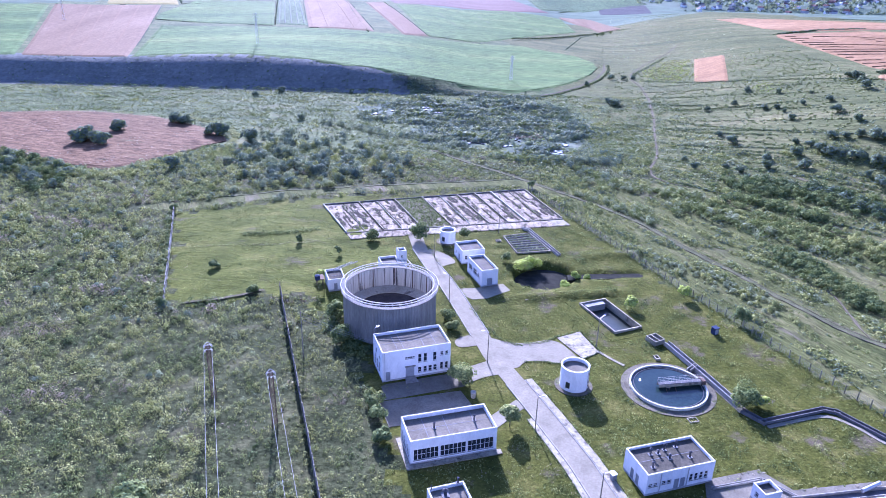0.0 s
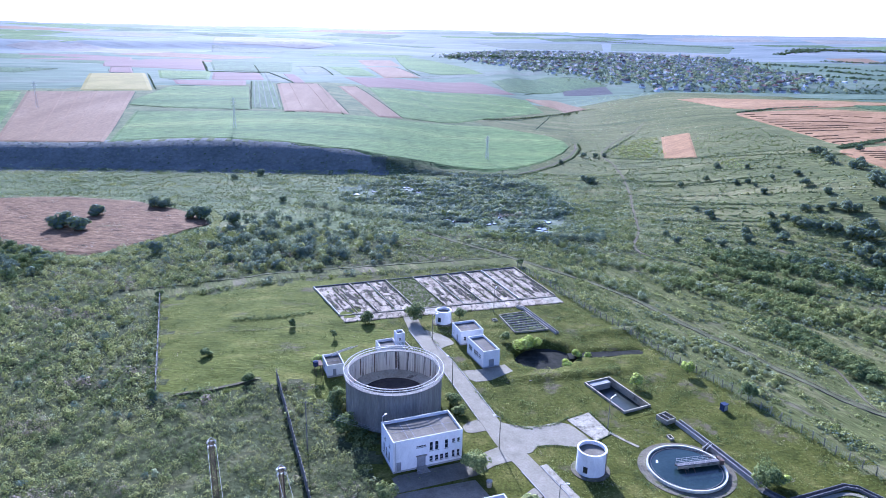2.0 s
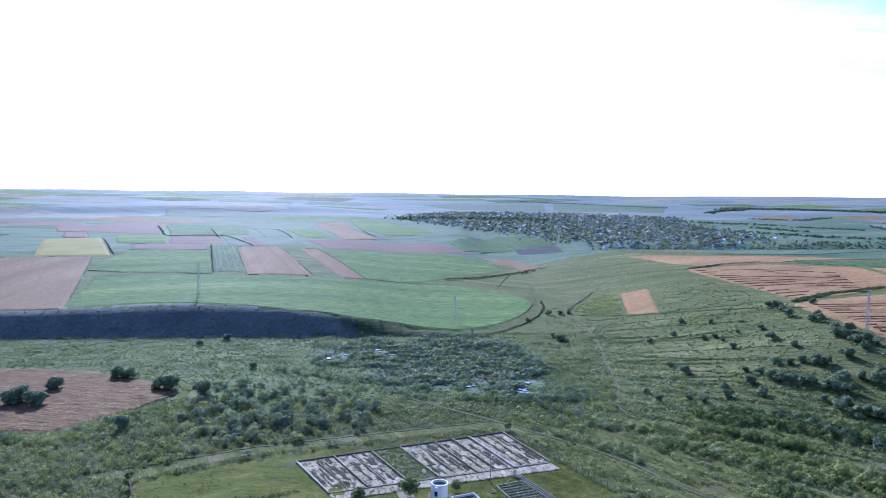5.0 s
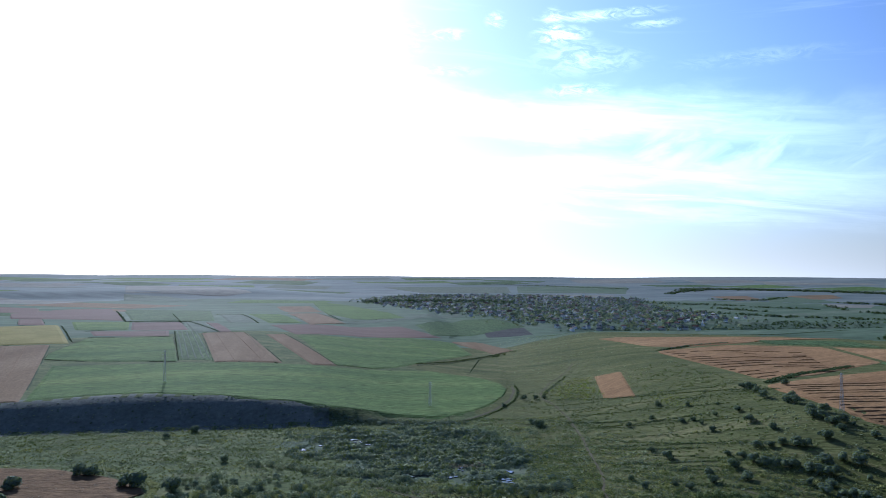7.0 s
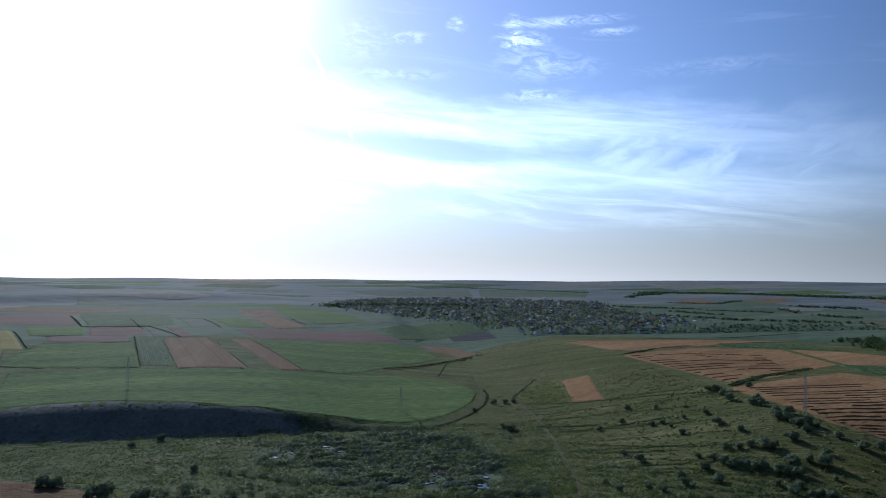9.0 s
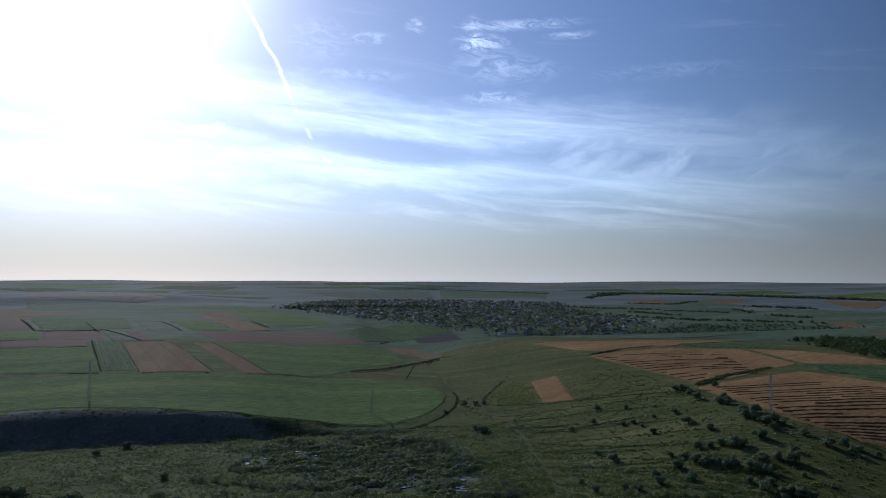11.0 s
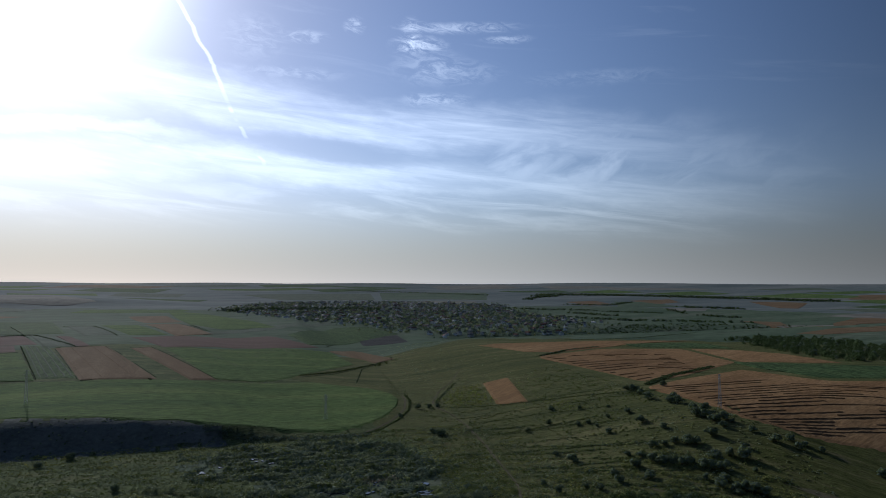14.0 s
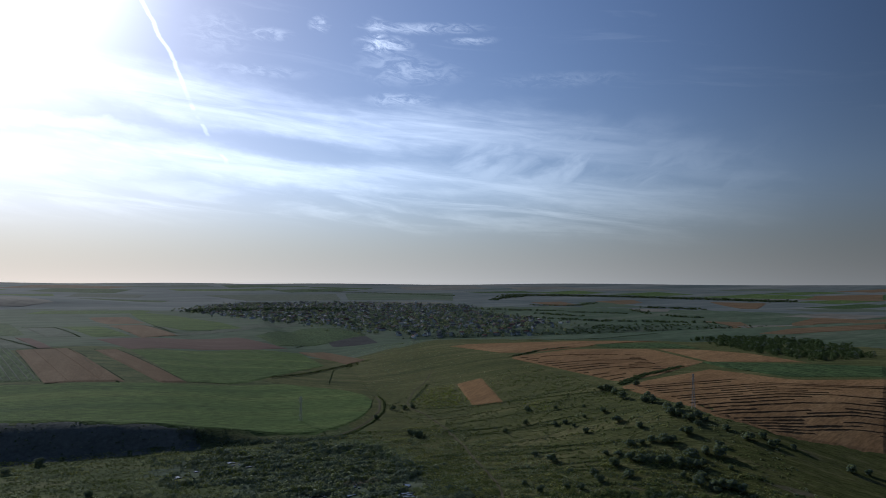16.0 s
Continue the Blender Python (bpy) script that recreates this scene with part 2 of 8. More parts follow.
M = {}
# ground colour darkened to give the shade in gaps between weeds
M["scrub"] = material("shade_dark_scrub_ground", [(0.028, 0.035, 0.014), (0.050, 0.057, 0.024), (0.085, 0.085, 0.040)], 0.12, bump=0.5, bump_scale=0.55, fine=0.9, spots=(0.035, 0.58, 0.68, (0.090, 0.086, 0.046)), contrast=0.55)
M["lawn"] = material("rough_grass", [(0.036, 0.043, 0.009), (0.064, 0.069, 0.013), (0.110, 0.105, 0.027)], 0.16, bump=0.25, bump_scale=0.9, fine=1.6, spots=(0.09, 0.56, 0.68, (0.105, 0.088, 0.056)), contrast=0.65)
M["rough_slope"] = material("rough_grass_slope", [(0.052, 0.060, 0.020), (0.086, 0.093, 0.031), (0.134, 0.126, 0.055)], 0.10, bump=0.5, bump_scale=0.35, fine=1.0, spots=(0.06, 0.56, 0.68, (0.13, 0.115, 0.072)), stretch=(0.3, 1.9, 1), turn=-66.8, contrast=0.7)
M["meadow"] = material("meadow", [(0.056, 0.074, 0.030), (0.092, 0.112, 0.045), (0.138, 0.142, 0.066)], 0.05, bump=0.5, bump_scale=0.25, fine=0.6, stretch=(0.5, 1.6, 1), contrast=0.8)
M["short_lawn"] = material("short_yellowish_grass", [(0.057, 0.067, 0.012), (0.084, 0.094, 0.018), (0.119, 0.119, 0.029)], 0.10, bump=0.25, bump_scale=0.7, fine=1.3, spots=(0.09, 0.58, 0.7, (0.10, 0.088, 0.052)), stretch=(0.6, 1.5, 1), contrast=0.6)
M["terrace"] = material("terraced_pasture", [(0.062, 0.072, 0.028), (0.098, 0.105, 0.040), (0.150, 0.143, 0.063)], 0.035, bump=0.8, bump_scale=0.16, fine=0.6, stretch=(0.35, 2.4, 1), turn=-30, contrast=0.75)
M["marsh"] = material("marsh_reeds", [(0.060, 0.082, 0.056), (0.096, 0.120, 0.078), (0.140, 0.150, 0.100)], 0.05, bump=0.9, bump_scale=0.14, fine=0.3, stretch=(0.6, 1.5, 1), contrast=0.55)
M["slope"] = material("dry_slope_scrub", [(0.118, 0.128, 0.108), (0.160, 0.166, 0.142)], 0.05, bump=0.5, bump_scale=0.3, fine=0.4)
# distant haze put into these two base colours, paler and bluer than nearer land
M["plain"] = material("green_farmland_haze_tint", [(0.068, 0.100, 0.062), (0.095, 0.127, 0.080), (0.132, 0.152, 0.106)], 0.006, bump=0.3, bump_scale=0.1, fine=0.06, stretch=(0.4, 1.8, 1), turn=10, contrast=0.4)
M["far"] = material("far_farmland_haze_tint", [(0.100, 0.124, 0.118), (0.144, 0.164, 0.154), (0.202, 0.208, 0.192)], 0.0022, fine=0.02, stretch=(0.5, 1.6, 1))
M["crop"] = material("green_crop", [(0.066, 0.108, 0.036), (0.092, 0.138, 0.044), (0.130, 0.172, 0.057)], 0.012, bump=0.6, bump_scale=0.25, fine=0.5, stretch=(0.22, 2.4, 1), turn=8, contrast=1.0)
M["crop_dark"] = material("dark_green_crop", [(0.050, 0.083, 0.034), (0.076, 0.112, 0.045)], 0.02, bump=0.2, bump_scale=0.3, fine=0.3, stretch=(1.5, 0.4, 1), contrast=1.0)
M["crop_light"] = material("pale_green_crop", [(0.090, 0.113, 0.078), (0.128, 0.146, 0.104)], 0.03, bump=0.2, bump_scale=0.3, fine=0.3, contrast=0.45)
M["wheat"] = material("ripe_wheat", [(0.138, 0.093, 0.053), (0.168, 0.115, 0.066), (0.2, 0.14, 0.083)], 0.02, bump=0.15, bump_scale=0.4, fine=0.5, stretch=(2.0, 0.3, 1), contrast=0.4)
M["rape"] = material("yellow_crop", [(0.185, 0.160, 0.048), (0.235, 0.200, 0.066)], 0.03, bump=0.15, bump_scale=0.4, fine=0.5)
M["tilled"] = material("pinkish_tilled_soil", [(0.125, 0.085, 0.068), (0.160, 0.110, 0.087)], 0.02, bump=0.15, bump_scale=0.4, fine=0.4, stretch=(0.3, 2, 1))
M["stubble"] = material("harvested_stubble", [(0.195, 0.115, 0.054), (0.25, 0.15, 0.071), (0.305, 0.19, 0.092)], 0.02, bump=0.2, bump_scale=0.3, fine=0.35, stretch=(0.4, 2.2, 1), turn=20, contrast=0.45)
M["weedy_stubble"] = material("weedy_stubble", [(0.085, 0.054, 0.030), (0.135, 0.086, 0.046), (0.19, 0.125, 0.068)], 0.16, bump=0.6, bump_scale=0.35, fine=0.7, spots=(0.08, 0.60, 0.74, (0.10, 0.09, 0.045)), stretch=(0.5, 2.0, 1), turn=-14, contrast=0.7)
M["straw"] = material("cut_straw", [(0.13, 0.08, 0.042), (0.20, 0.13, 0.07)], 0.4)
M["dirt"] = material("dirt_track", [(0.090, 0.080, 0.050), (0.128, 0.112, 0.074)], 0.3, bump=0.05)
M["grassy_track"] = material("trodden_grass", [(0.072, 0.078, 0.036), (0.104, 0.104, 0.054)], 0.3, bump=0.05, contrast=0.45)
M["road"] = material("worn_concrete_road", [(0.172, 0.156, 0.111), (0.212, 0.193, 0.139), (0.246, 0.225, 0.165)], 0.25, bump=0.01, bump_scale=3, fine=2.5, spots=(0.35, 0.60, 0.74, (0.16, 0.146, 0.12)), contrast=0.22)
M["asphalt"] = material("worn_asphalt_yard", [(0.125, 0.115, 0.086), (0.168, 0.156, 0.118)], 0.3, bump=0.01, bump_scale=3, fine=3)
M["slab"] = material("stained_concrete", [(0.200, 0.180, 0.128), (0.275, 0.249, 0.181), (0.340, 0.312, 0.228)], 0.35, bump=0.015, bump_scale=3, fine=2.2, spots=(0.45, 0.53, 0.65, (0.11, 0.10, 0.075)), contrast=0.38)
M["bed_floor"] = material("weathered_bed_concrete", [(0.170, 0.141, 0.099), (0.280, 0.238, 0.172), (0.400, 0.346, 0.256)], 0.22, bump=0.03, bump_scale=2, fine=1.6, spots=(0.34, 0.50, 0.61, (0.08, 0.07, 0.05)), stretch=(1.7, 0.7, 1), contrast=0.38)
M["concrete"] = material("grey_concrete", [(0.225, 0.216, 0.190), (0.31, 0.298, 0.262)], 0.6, bump=0.01, bump_scale=4, fine=4, spots=(0.5, 0.6, 0.72, (0.14, 0.13, 0.11)))
M["dark_concrete"] = material("dark_concrete_damp_shade", [(0.10, 0.10, 0.10), (0.15, 0.145, 0.14)], 0.6, bump=0.01, bump_scale=4, fine=4)
M["tank_wall"] = material("ribbed_tank_concrete", [(0.195, 0.186, 0.160), (0.262, 0.25, 0.216)], 0.4, bump=0.015, bump_scale=3, fine=3, spots=(0.6, 0.58, 0.72, (0.12, 0.11, 0.10)), stretch=(2.5, 2.5, 0.25))
M["tank_inside"] = material("streaked_tank_lining", [(0.400, 0.366, 0.294), (0.560, 0.525, 0.428), (0.700, 0.663, 0.546)], 0.5, bump=0.01, fine=2.2, spots=(0.75, 0.53, 0.62, (0.07, 0.062, 0.06)), stretch=(2.6, 2.6, 0.07))
M["sludge"] = material("brown_sludge", [(0.054, 0.045, 0.038), (0.086, 0.072, 0.058)], 0.3, rough=0.75)
M["white"] = material("white_render", [(0.60, 0.60, 0.61), (0.68, 0.68, 0.685), (0.73, 0.73, 0.735)], 0.5, bump=0.004, bump_scale=6, fine=5, spots=(0.4, 0.66, 0.9, (0.54, 0.53, 0.51)), stretch=(1, 1, 0.4), contrast=0.1)
M["plinth"] = material("grey_plinth", [(0.30, 0.30, 0.30), (0.36, 0.36, 0.35)], 0.6)
M["felt"] = material("grey_roof_felt", [(0.106, 0.096, 0.073), (0.140, 0.127, 0.098), (0.167, 0.153, 0.119)], 0.35, bump=0.01, bump_scale=3, fine=3, spots=(0.3, 0.58, 0.7, (0.115, 0.108, 0.10)))
M["felt_dark"] = material("dark_roof_felt", [(0.065, 0.061, 0.047), (0.095, 0.088, 0.069)], 0.4, bump=0.01, bump_scale=3, fine=3, contrast=0.35)
M["seam"] = material("roof_seam_tar", [(0.15, 0.15, 0.15), (0.20, 0.20, 0.20)], 1.0)
M["dark_metal"] = material("dark_painted_metal", [(0.05, 0.05, 0.055), (0.09, 0.09, 0.095)], 2.0, rough=0.75)
M["glass"] = material("dark_window_glass", [(0.02, 0.024, 0.03), (0.03, 0.034, 0.04)], 0.5, rough=0.08)
M["frame"] = material("white_window_frame", [(0.62, 0.62, 0.62), (0.7, 0.7, 0.7)], 1.0, rough=0.5)
M["door"] = material("grey_steel_door", [(0.20, 0.21, 0.23), (0.26, 0.27, 0.29)], 0.8, rough=0.5)
M["steel"] = material("galvanised_steel", [(0.40, 0.41, 0.42), (0.5, 0.5, 0.51)], 2.0, rough=0.45, metal=0.6)
M["rust"] = material("rusty_steel", [(0.10, 0.07, 0.05), (0.17, 0.12, 0.09)], 2.0, rough=0.7)
M["rail"] = material("weathered_painted_rail", [(0.40, 0.38, 0.33), (0.52, 0.49, 0.43)], 2.0, rough=0.8)
M["water"] = material("still_water", [(0.012, 0.024, 0.022), (0.02, 0.034, 0.03)], 0.2, rough=0.12, bump=0.01, bump_scale=1.5, spec=0.13)
M["stagnant"] = material("stagnant_water", [(0.014, 0.020, 0.014), (0.024, 0.031, 0.022)], 0.4, rough=0.35, bump=0.01, bump_scale=1.5, spec=0.15)
M["pond"] = material("pond_water", [(0.03, 0.035, 0.03), (0.04, 0.045, 0.04)], 0.2, rough=0.06, bump=0.01, bump_scale=1.0)
M["blue"] = material("blue_painted_steel", [(0.03, 0.038, 0.075), (0.045, 0.058, 0.105)], 1.0, rough=0.65)
M["wire"] = material("aluminium_wire", [(0.30, 0.30, 0.29), (0.40, 0.40, 0.38)], 1.0, rough=0.7)
M["bark"] = material("bark", [(0.06, 0.05, 0.04), (0.11, 0.09, 0.07)], 3.0)
M["wood_post"] = material("weathered_post", [(0.2, 0.18, 0.16), (0.28, 0.26, 0.23)], 2.0)
for key, cols, tint in (("leaf", [(0.101, 0.127, 0.042), (0.163, 0.186, 0.066)], 0.3), ("leaf_dark", [(0.053, 0.078, 0.033), (0.085, 0.116, 0.047)], 0.3),
                        ("leaf_bright", [(0.236, 0.295, 0.053), (0.330, 0.366, 0.071)], 0.25), ("leaf_grey", [(0.177, 0.201, 0.112), (0.254, 0.277, 0.159)], 0.3),
                        ("weed", [(0.194, 0.210, 0.071), (0.281, 0.283, 0.101)], 0.3), ("weed_pale", [(0.277, 0.274, 0.118), (0.360, 0.345, 0.163)], 0.3), ("reed", [(0.086, 0.116, 0.080), (0.134, 0.164, 0.114)], 0.3), ("thistle", [(0.177, 0.147, 0.112), (0.236, 0.201, 0.153)], 0.3), ("dry", [(0.236, 0.206, 0.146), (0.319, 0.271, 0.215)], 0.3)):
    M[key] = material(key + "_foliage", cols, 0.4, rough=0.7, random_tint=tint * 0.6, translucent=0.34, island=True)
M["roof_red"] = material("clay_roof", [(0.10, 0.062, 0.052), (0.17, 0.105, 0.088)], 0.3, random_tint=0.4)
M["roof_grey"] = material("metal_roof", [(0.15, 0.147, 0.143), (0.26, 0.255, 0.25)], 0.3, rough=0.7, random_tint=0.6)
M["house_wall"] = material("house_plaster", [(0.38, 0.38, 0.38), (0.55, 0.54, 0.53)], 0.2, random_tint=0.4)
M["coping"] = material("weathered_coping", [(0.400, 0.396, 0.336), (0.520, 0.515, 0.433)], 0.6, fine=4, spots=(0.6, 0.55, 0.7, (0.28, 0.27, 0.25)))
M["gravel"] = material("weedy_gravel", [(0.105, 0.094, 0.066), (0.165, 0.148, 0.108)], 0.5, bump=0.04, bump_scale=3, fine=3, spots=(0.5, 0.52, 0.63, (0.075, 0.082, 0.036)), contrast=0.5)
M["dried_sludge"] = material("dried_sludge", [(0.034, 0.032, 0.024), (0.065, 0.058, 0.044)], 0.5, bump=0.06, bump_scale=2, fine=2.5, contrast=0.5)
M["tank_ledge"] = material("pale_sloping_ledge", [(0.340, 0.307, 0.227), (0.440, 0.406, 0.311)], 0.4, bump=0.02, fine=2.5, spots=(0.4, 0.58, 0.7, (0.16, 0.14, 0.11)))
# dark colour for the shade along crop edges, and for a stream bed
M["verge"] = material("dark_field_edge", [(0.034, 0.048, 0.024), (0.058, 0.072, 0.036)], 0.2, bump=0.2, fine=1.0, contrast=0.5)
M["crop_streak"] = material("pale_crop_streaks", [(0.092, 0.128, 0.052), (0.122, 0.154, 0.066)], 0.1, fine=0.6, contrast=0.4)
# dark colour that paints the shade on a slope
M["slope_shade"] = material("dark_slope_shade", [(0.045, 0.045, 0.045), (0.07, 0.068, 0.064)], 0.03, bump=0.3, bump_scale=0.2, fine=0.3, contrast=0.5)
M["pale_field"] = material("pale_harvested_field", [(0.165, 0.158, 0.132), (0.21, 0.198, 0.165)], 0.004, fine=0.03)
M["dark_bottom"] = material("dark_pit_bottom", [(0.022, 0.023, 0.018), (0.038, 0.038, 0.030)], 0.5, rough=0.95)
M["bag"] = material("white_litter", [(0.6, 0.6, 0.6), (0.75, 0.75, 0.75)], 1.0)
M["house_wall_far"] = material("far_house_plaster", [(0.55, 0.55, 0.53), (0.75, 0.75, 0.73)], 0.2, random_tint=0.45, island=True)
M["roof_red_far"] = material("far_clay_roof", [(0.15, 0.11, 0.10), (0.24, 0.175, 0.16)], 0.3, random_tint=0.4, island=True)
M["roof_grey_far"] = material("far_metal_roof", [(0.24, 0.235, 0.225), (0.38, 0.37, 0.36)], 0.3, rough=0.7, random_tint=0.6, island=True)

# ---- building helpers ----
def part(name, bm, mat, parent=None, label="", smooth=False):
    me = bpy.data.meshes.new(name)
    if smooth:
        for f in bm.faces:
            f.smooth = True
    bm.to_mesh(me)
    bm.free()
    for m in (mat if isinstance(mat, (list, tuple)) else [mat]):
        me.materials.append(m)
    ob = new(name, me)
    if parent:
        ob.parent = parent
    if label:
        ob["label"] = label
    return ob


def thing(name, m, label, category, group="", kind=""):
    ob = new(name)
    ob.empty_display_size = 0.5
    ob.matrix_basis = m
    return tagged(ob, label, category, group, kind)


def box(bm, x0, y0, z0, x1, y1, z1):
    v = [bm.verts.new(p) for p in ((x0, y0, z0), (x1, y0, z0), (x1, y1, z0), (x0, y1, z0), (x0, y0, z1), (x1, y0, z1), (x1, y1, z1), (x0, y1, z1))]
    for f in ((3, 2, 1, 0), (4, 5, 6, 7), (0, 1, 5, 4), (1, 2, 6, 5), (2, 3, 7, 6), (3, 0, 4, 7)):
        bm.faces.new([v[i] for i in f])
    return bm


def boxes(*bs):
    bm = bmesh.new()
    for b in bs:
        box(bm, *b)
    return bm


def bar(bm, a, b, r, n=6, r2=None):
    """A round bar from a to b, tapering to r2."""
    a, b = Vector(a), Vector(b)
    d = (b - a).normalized()
    s = d.orthogonal().normalized()
    u = d.cross(s)
    r2 = r if r2 is None else r2
    ra = [bm.verts.new(a + r * (math.cos(6.2832 * i / n) * s + math.sin(6.2832 * i / n) * u)) for i in range(n)]
    rb = [bm.verts.new(b + r2 * (math.cos(6.2832 * i / n) * s + math.sin(6.2832 * i / n) * u)) for i in range(n)]
    for i in range(n):
        bm.faces.new((ra[i], ra[(i + 1) % n], rb[(i + 1) % n], rb[i]))
    bm.faces.new(ra[::-1])
    bm.faces.new(rb)
    return bm


def bars(pairs, r, n=6):
    bm = bmesh.new()
    for a, b in pairs:
        bar(bm, a, b, r, n)
    return bm


def lathe(profile, n=64, close=True, a0=0.0, a1=2 * math.pi):
    """A body of revolution; the profile (r, z) runs round and is closed."""
    bm = bmesh.new()
    whole = abs(a1 - a0 - 2 * math.pi) < 1e-6
    rings = []
    for i in range(n if whole else n + 1):
        a = a0 + (a1 - a0) * i / n
        rings.append([bm.verts.new((r * math.cos(a), r * math.sin(a), z)) for r, z in profile])
    k = len(profile)
    for i in range(n):
        p, q = rings[i], rings[(i + 1) % len(rings)]
        for j in range(k if close else k - 1):
            bm.faces.new((p[j], q[j], q[(j + 1) % k], p[(j + 1) % k]))
    return bm


def disc(r, z, n=64, thick=0.1):
    bm = bmesh.new()
    top = [bm.verts.new((r * math.cos(2 * math.pi * i / n), r * math.sin(2 * math.pi * i / n), z)) for i in range(n)]
    low = [bm.verts.new((v.co.x, v.co.y, z - thick)) for v in top]
    bm.faces.new(top)
    bm.faces.new(low[::-1])
    for i in range(n):
        bm.faces.new((low[i], low[(i + 1) % n], top[(i + 1) % n], top[i]))
    return bm


def prism(points, z0, z1):
    bm = bmesh.new()
    a = [bm.verts.new((x, y, z0)) for x, y in points]
    b = [bm.verts.new((x, y, z1)) for x, y in points]
    bm.faces.new(b)
    bm.faces.new(a[::-1])
    n = len(a)
    for i in range(n):
        bm.faces.new((a[i], a[(i + 1) % n], b[(i + 1) % n], b[i]))
    bmesh.ops.recalc_face_normals(bm, faces=bm.faces)
    return bm


def pierced(length, height, thick, holes):
    """A wall along x, its outside at y = 0, with openings (x0, x1, z0, z1) right through it."""
    xs = sorted({0.0, length, *[h[0] for h in holes], *[h[1] for h in holes]})
    zs = sorted({0.0, height, *[h[2] for h in holes], *[h[3] for h in holes]})
    bm = bmesh.new()
    pool = {}

    def vert(x, y, z):
        k = (round(x, 4), y, round(z, 4))
        if k not in pool:
            pool[k] = bm.verts.new((x, y, z))
        return pool[k]

    def solid(i, j):
        if not (0 <= i < len(xs) - 1 and 0 <= j < len(zs) - 1):
            return False
        cx, cz = (xs[i] + xs[i + 1]) / 2, (zs[j] + zs[j + 1]) / 2
        return not any(h[0] < cx < h[1] and h[2] < cz < h[3] for h in holes)

    for i in range(len(xs) - 1):
        for j in range(len(zs) - 1):
            if not solid(i, j):
                continue
            a, b, c, d = xs[i], xs[i + 1], zs[j], zs[j + 1]
            bm.faces.new((vert(a, 0, c), vert(b, 0, c), vert(b, 0, d), vert(a, 0, d)))
            bm.faces.new((vert(a, thick, d), vert(b, thick, d), vert(b, thick, c), vert(a, thick, c)))
            for (p, q), e0, e1 in (((i - 1, j), (a, c), (a, d)), ((i + 1, j), (b, d), (b, c)), ((i, j - 1), (b, c), (a, c)), ((i, j + 1), (a, d), (b, d))):
                if not solid(p, q):
                    bm.faces.new((vert(e0[0], 0, e0[1]), vert(e1[0], 0, e1[1]), vert(e1[0], thick, e1[1]), vert(e0[0], thick, e0[1])))
    bmesh.ops.recalc_face_normals(bm, faces=bm.faces)
    return bm

# ---- land ----
def step(a, b, v):
    """Smooth step from 0 at a to 1 at b."""
    t = np.clip((np.asarray(v, float) - a) / (b - a), 0, 1)
    return t * t * (3 - 2 * t)


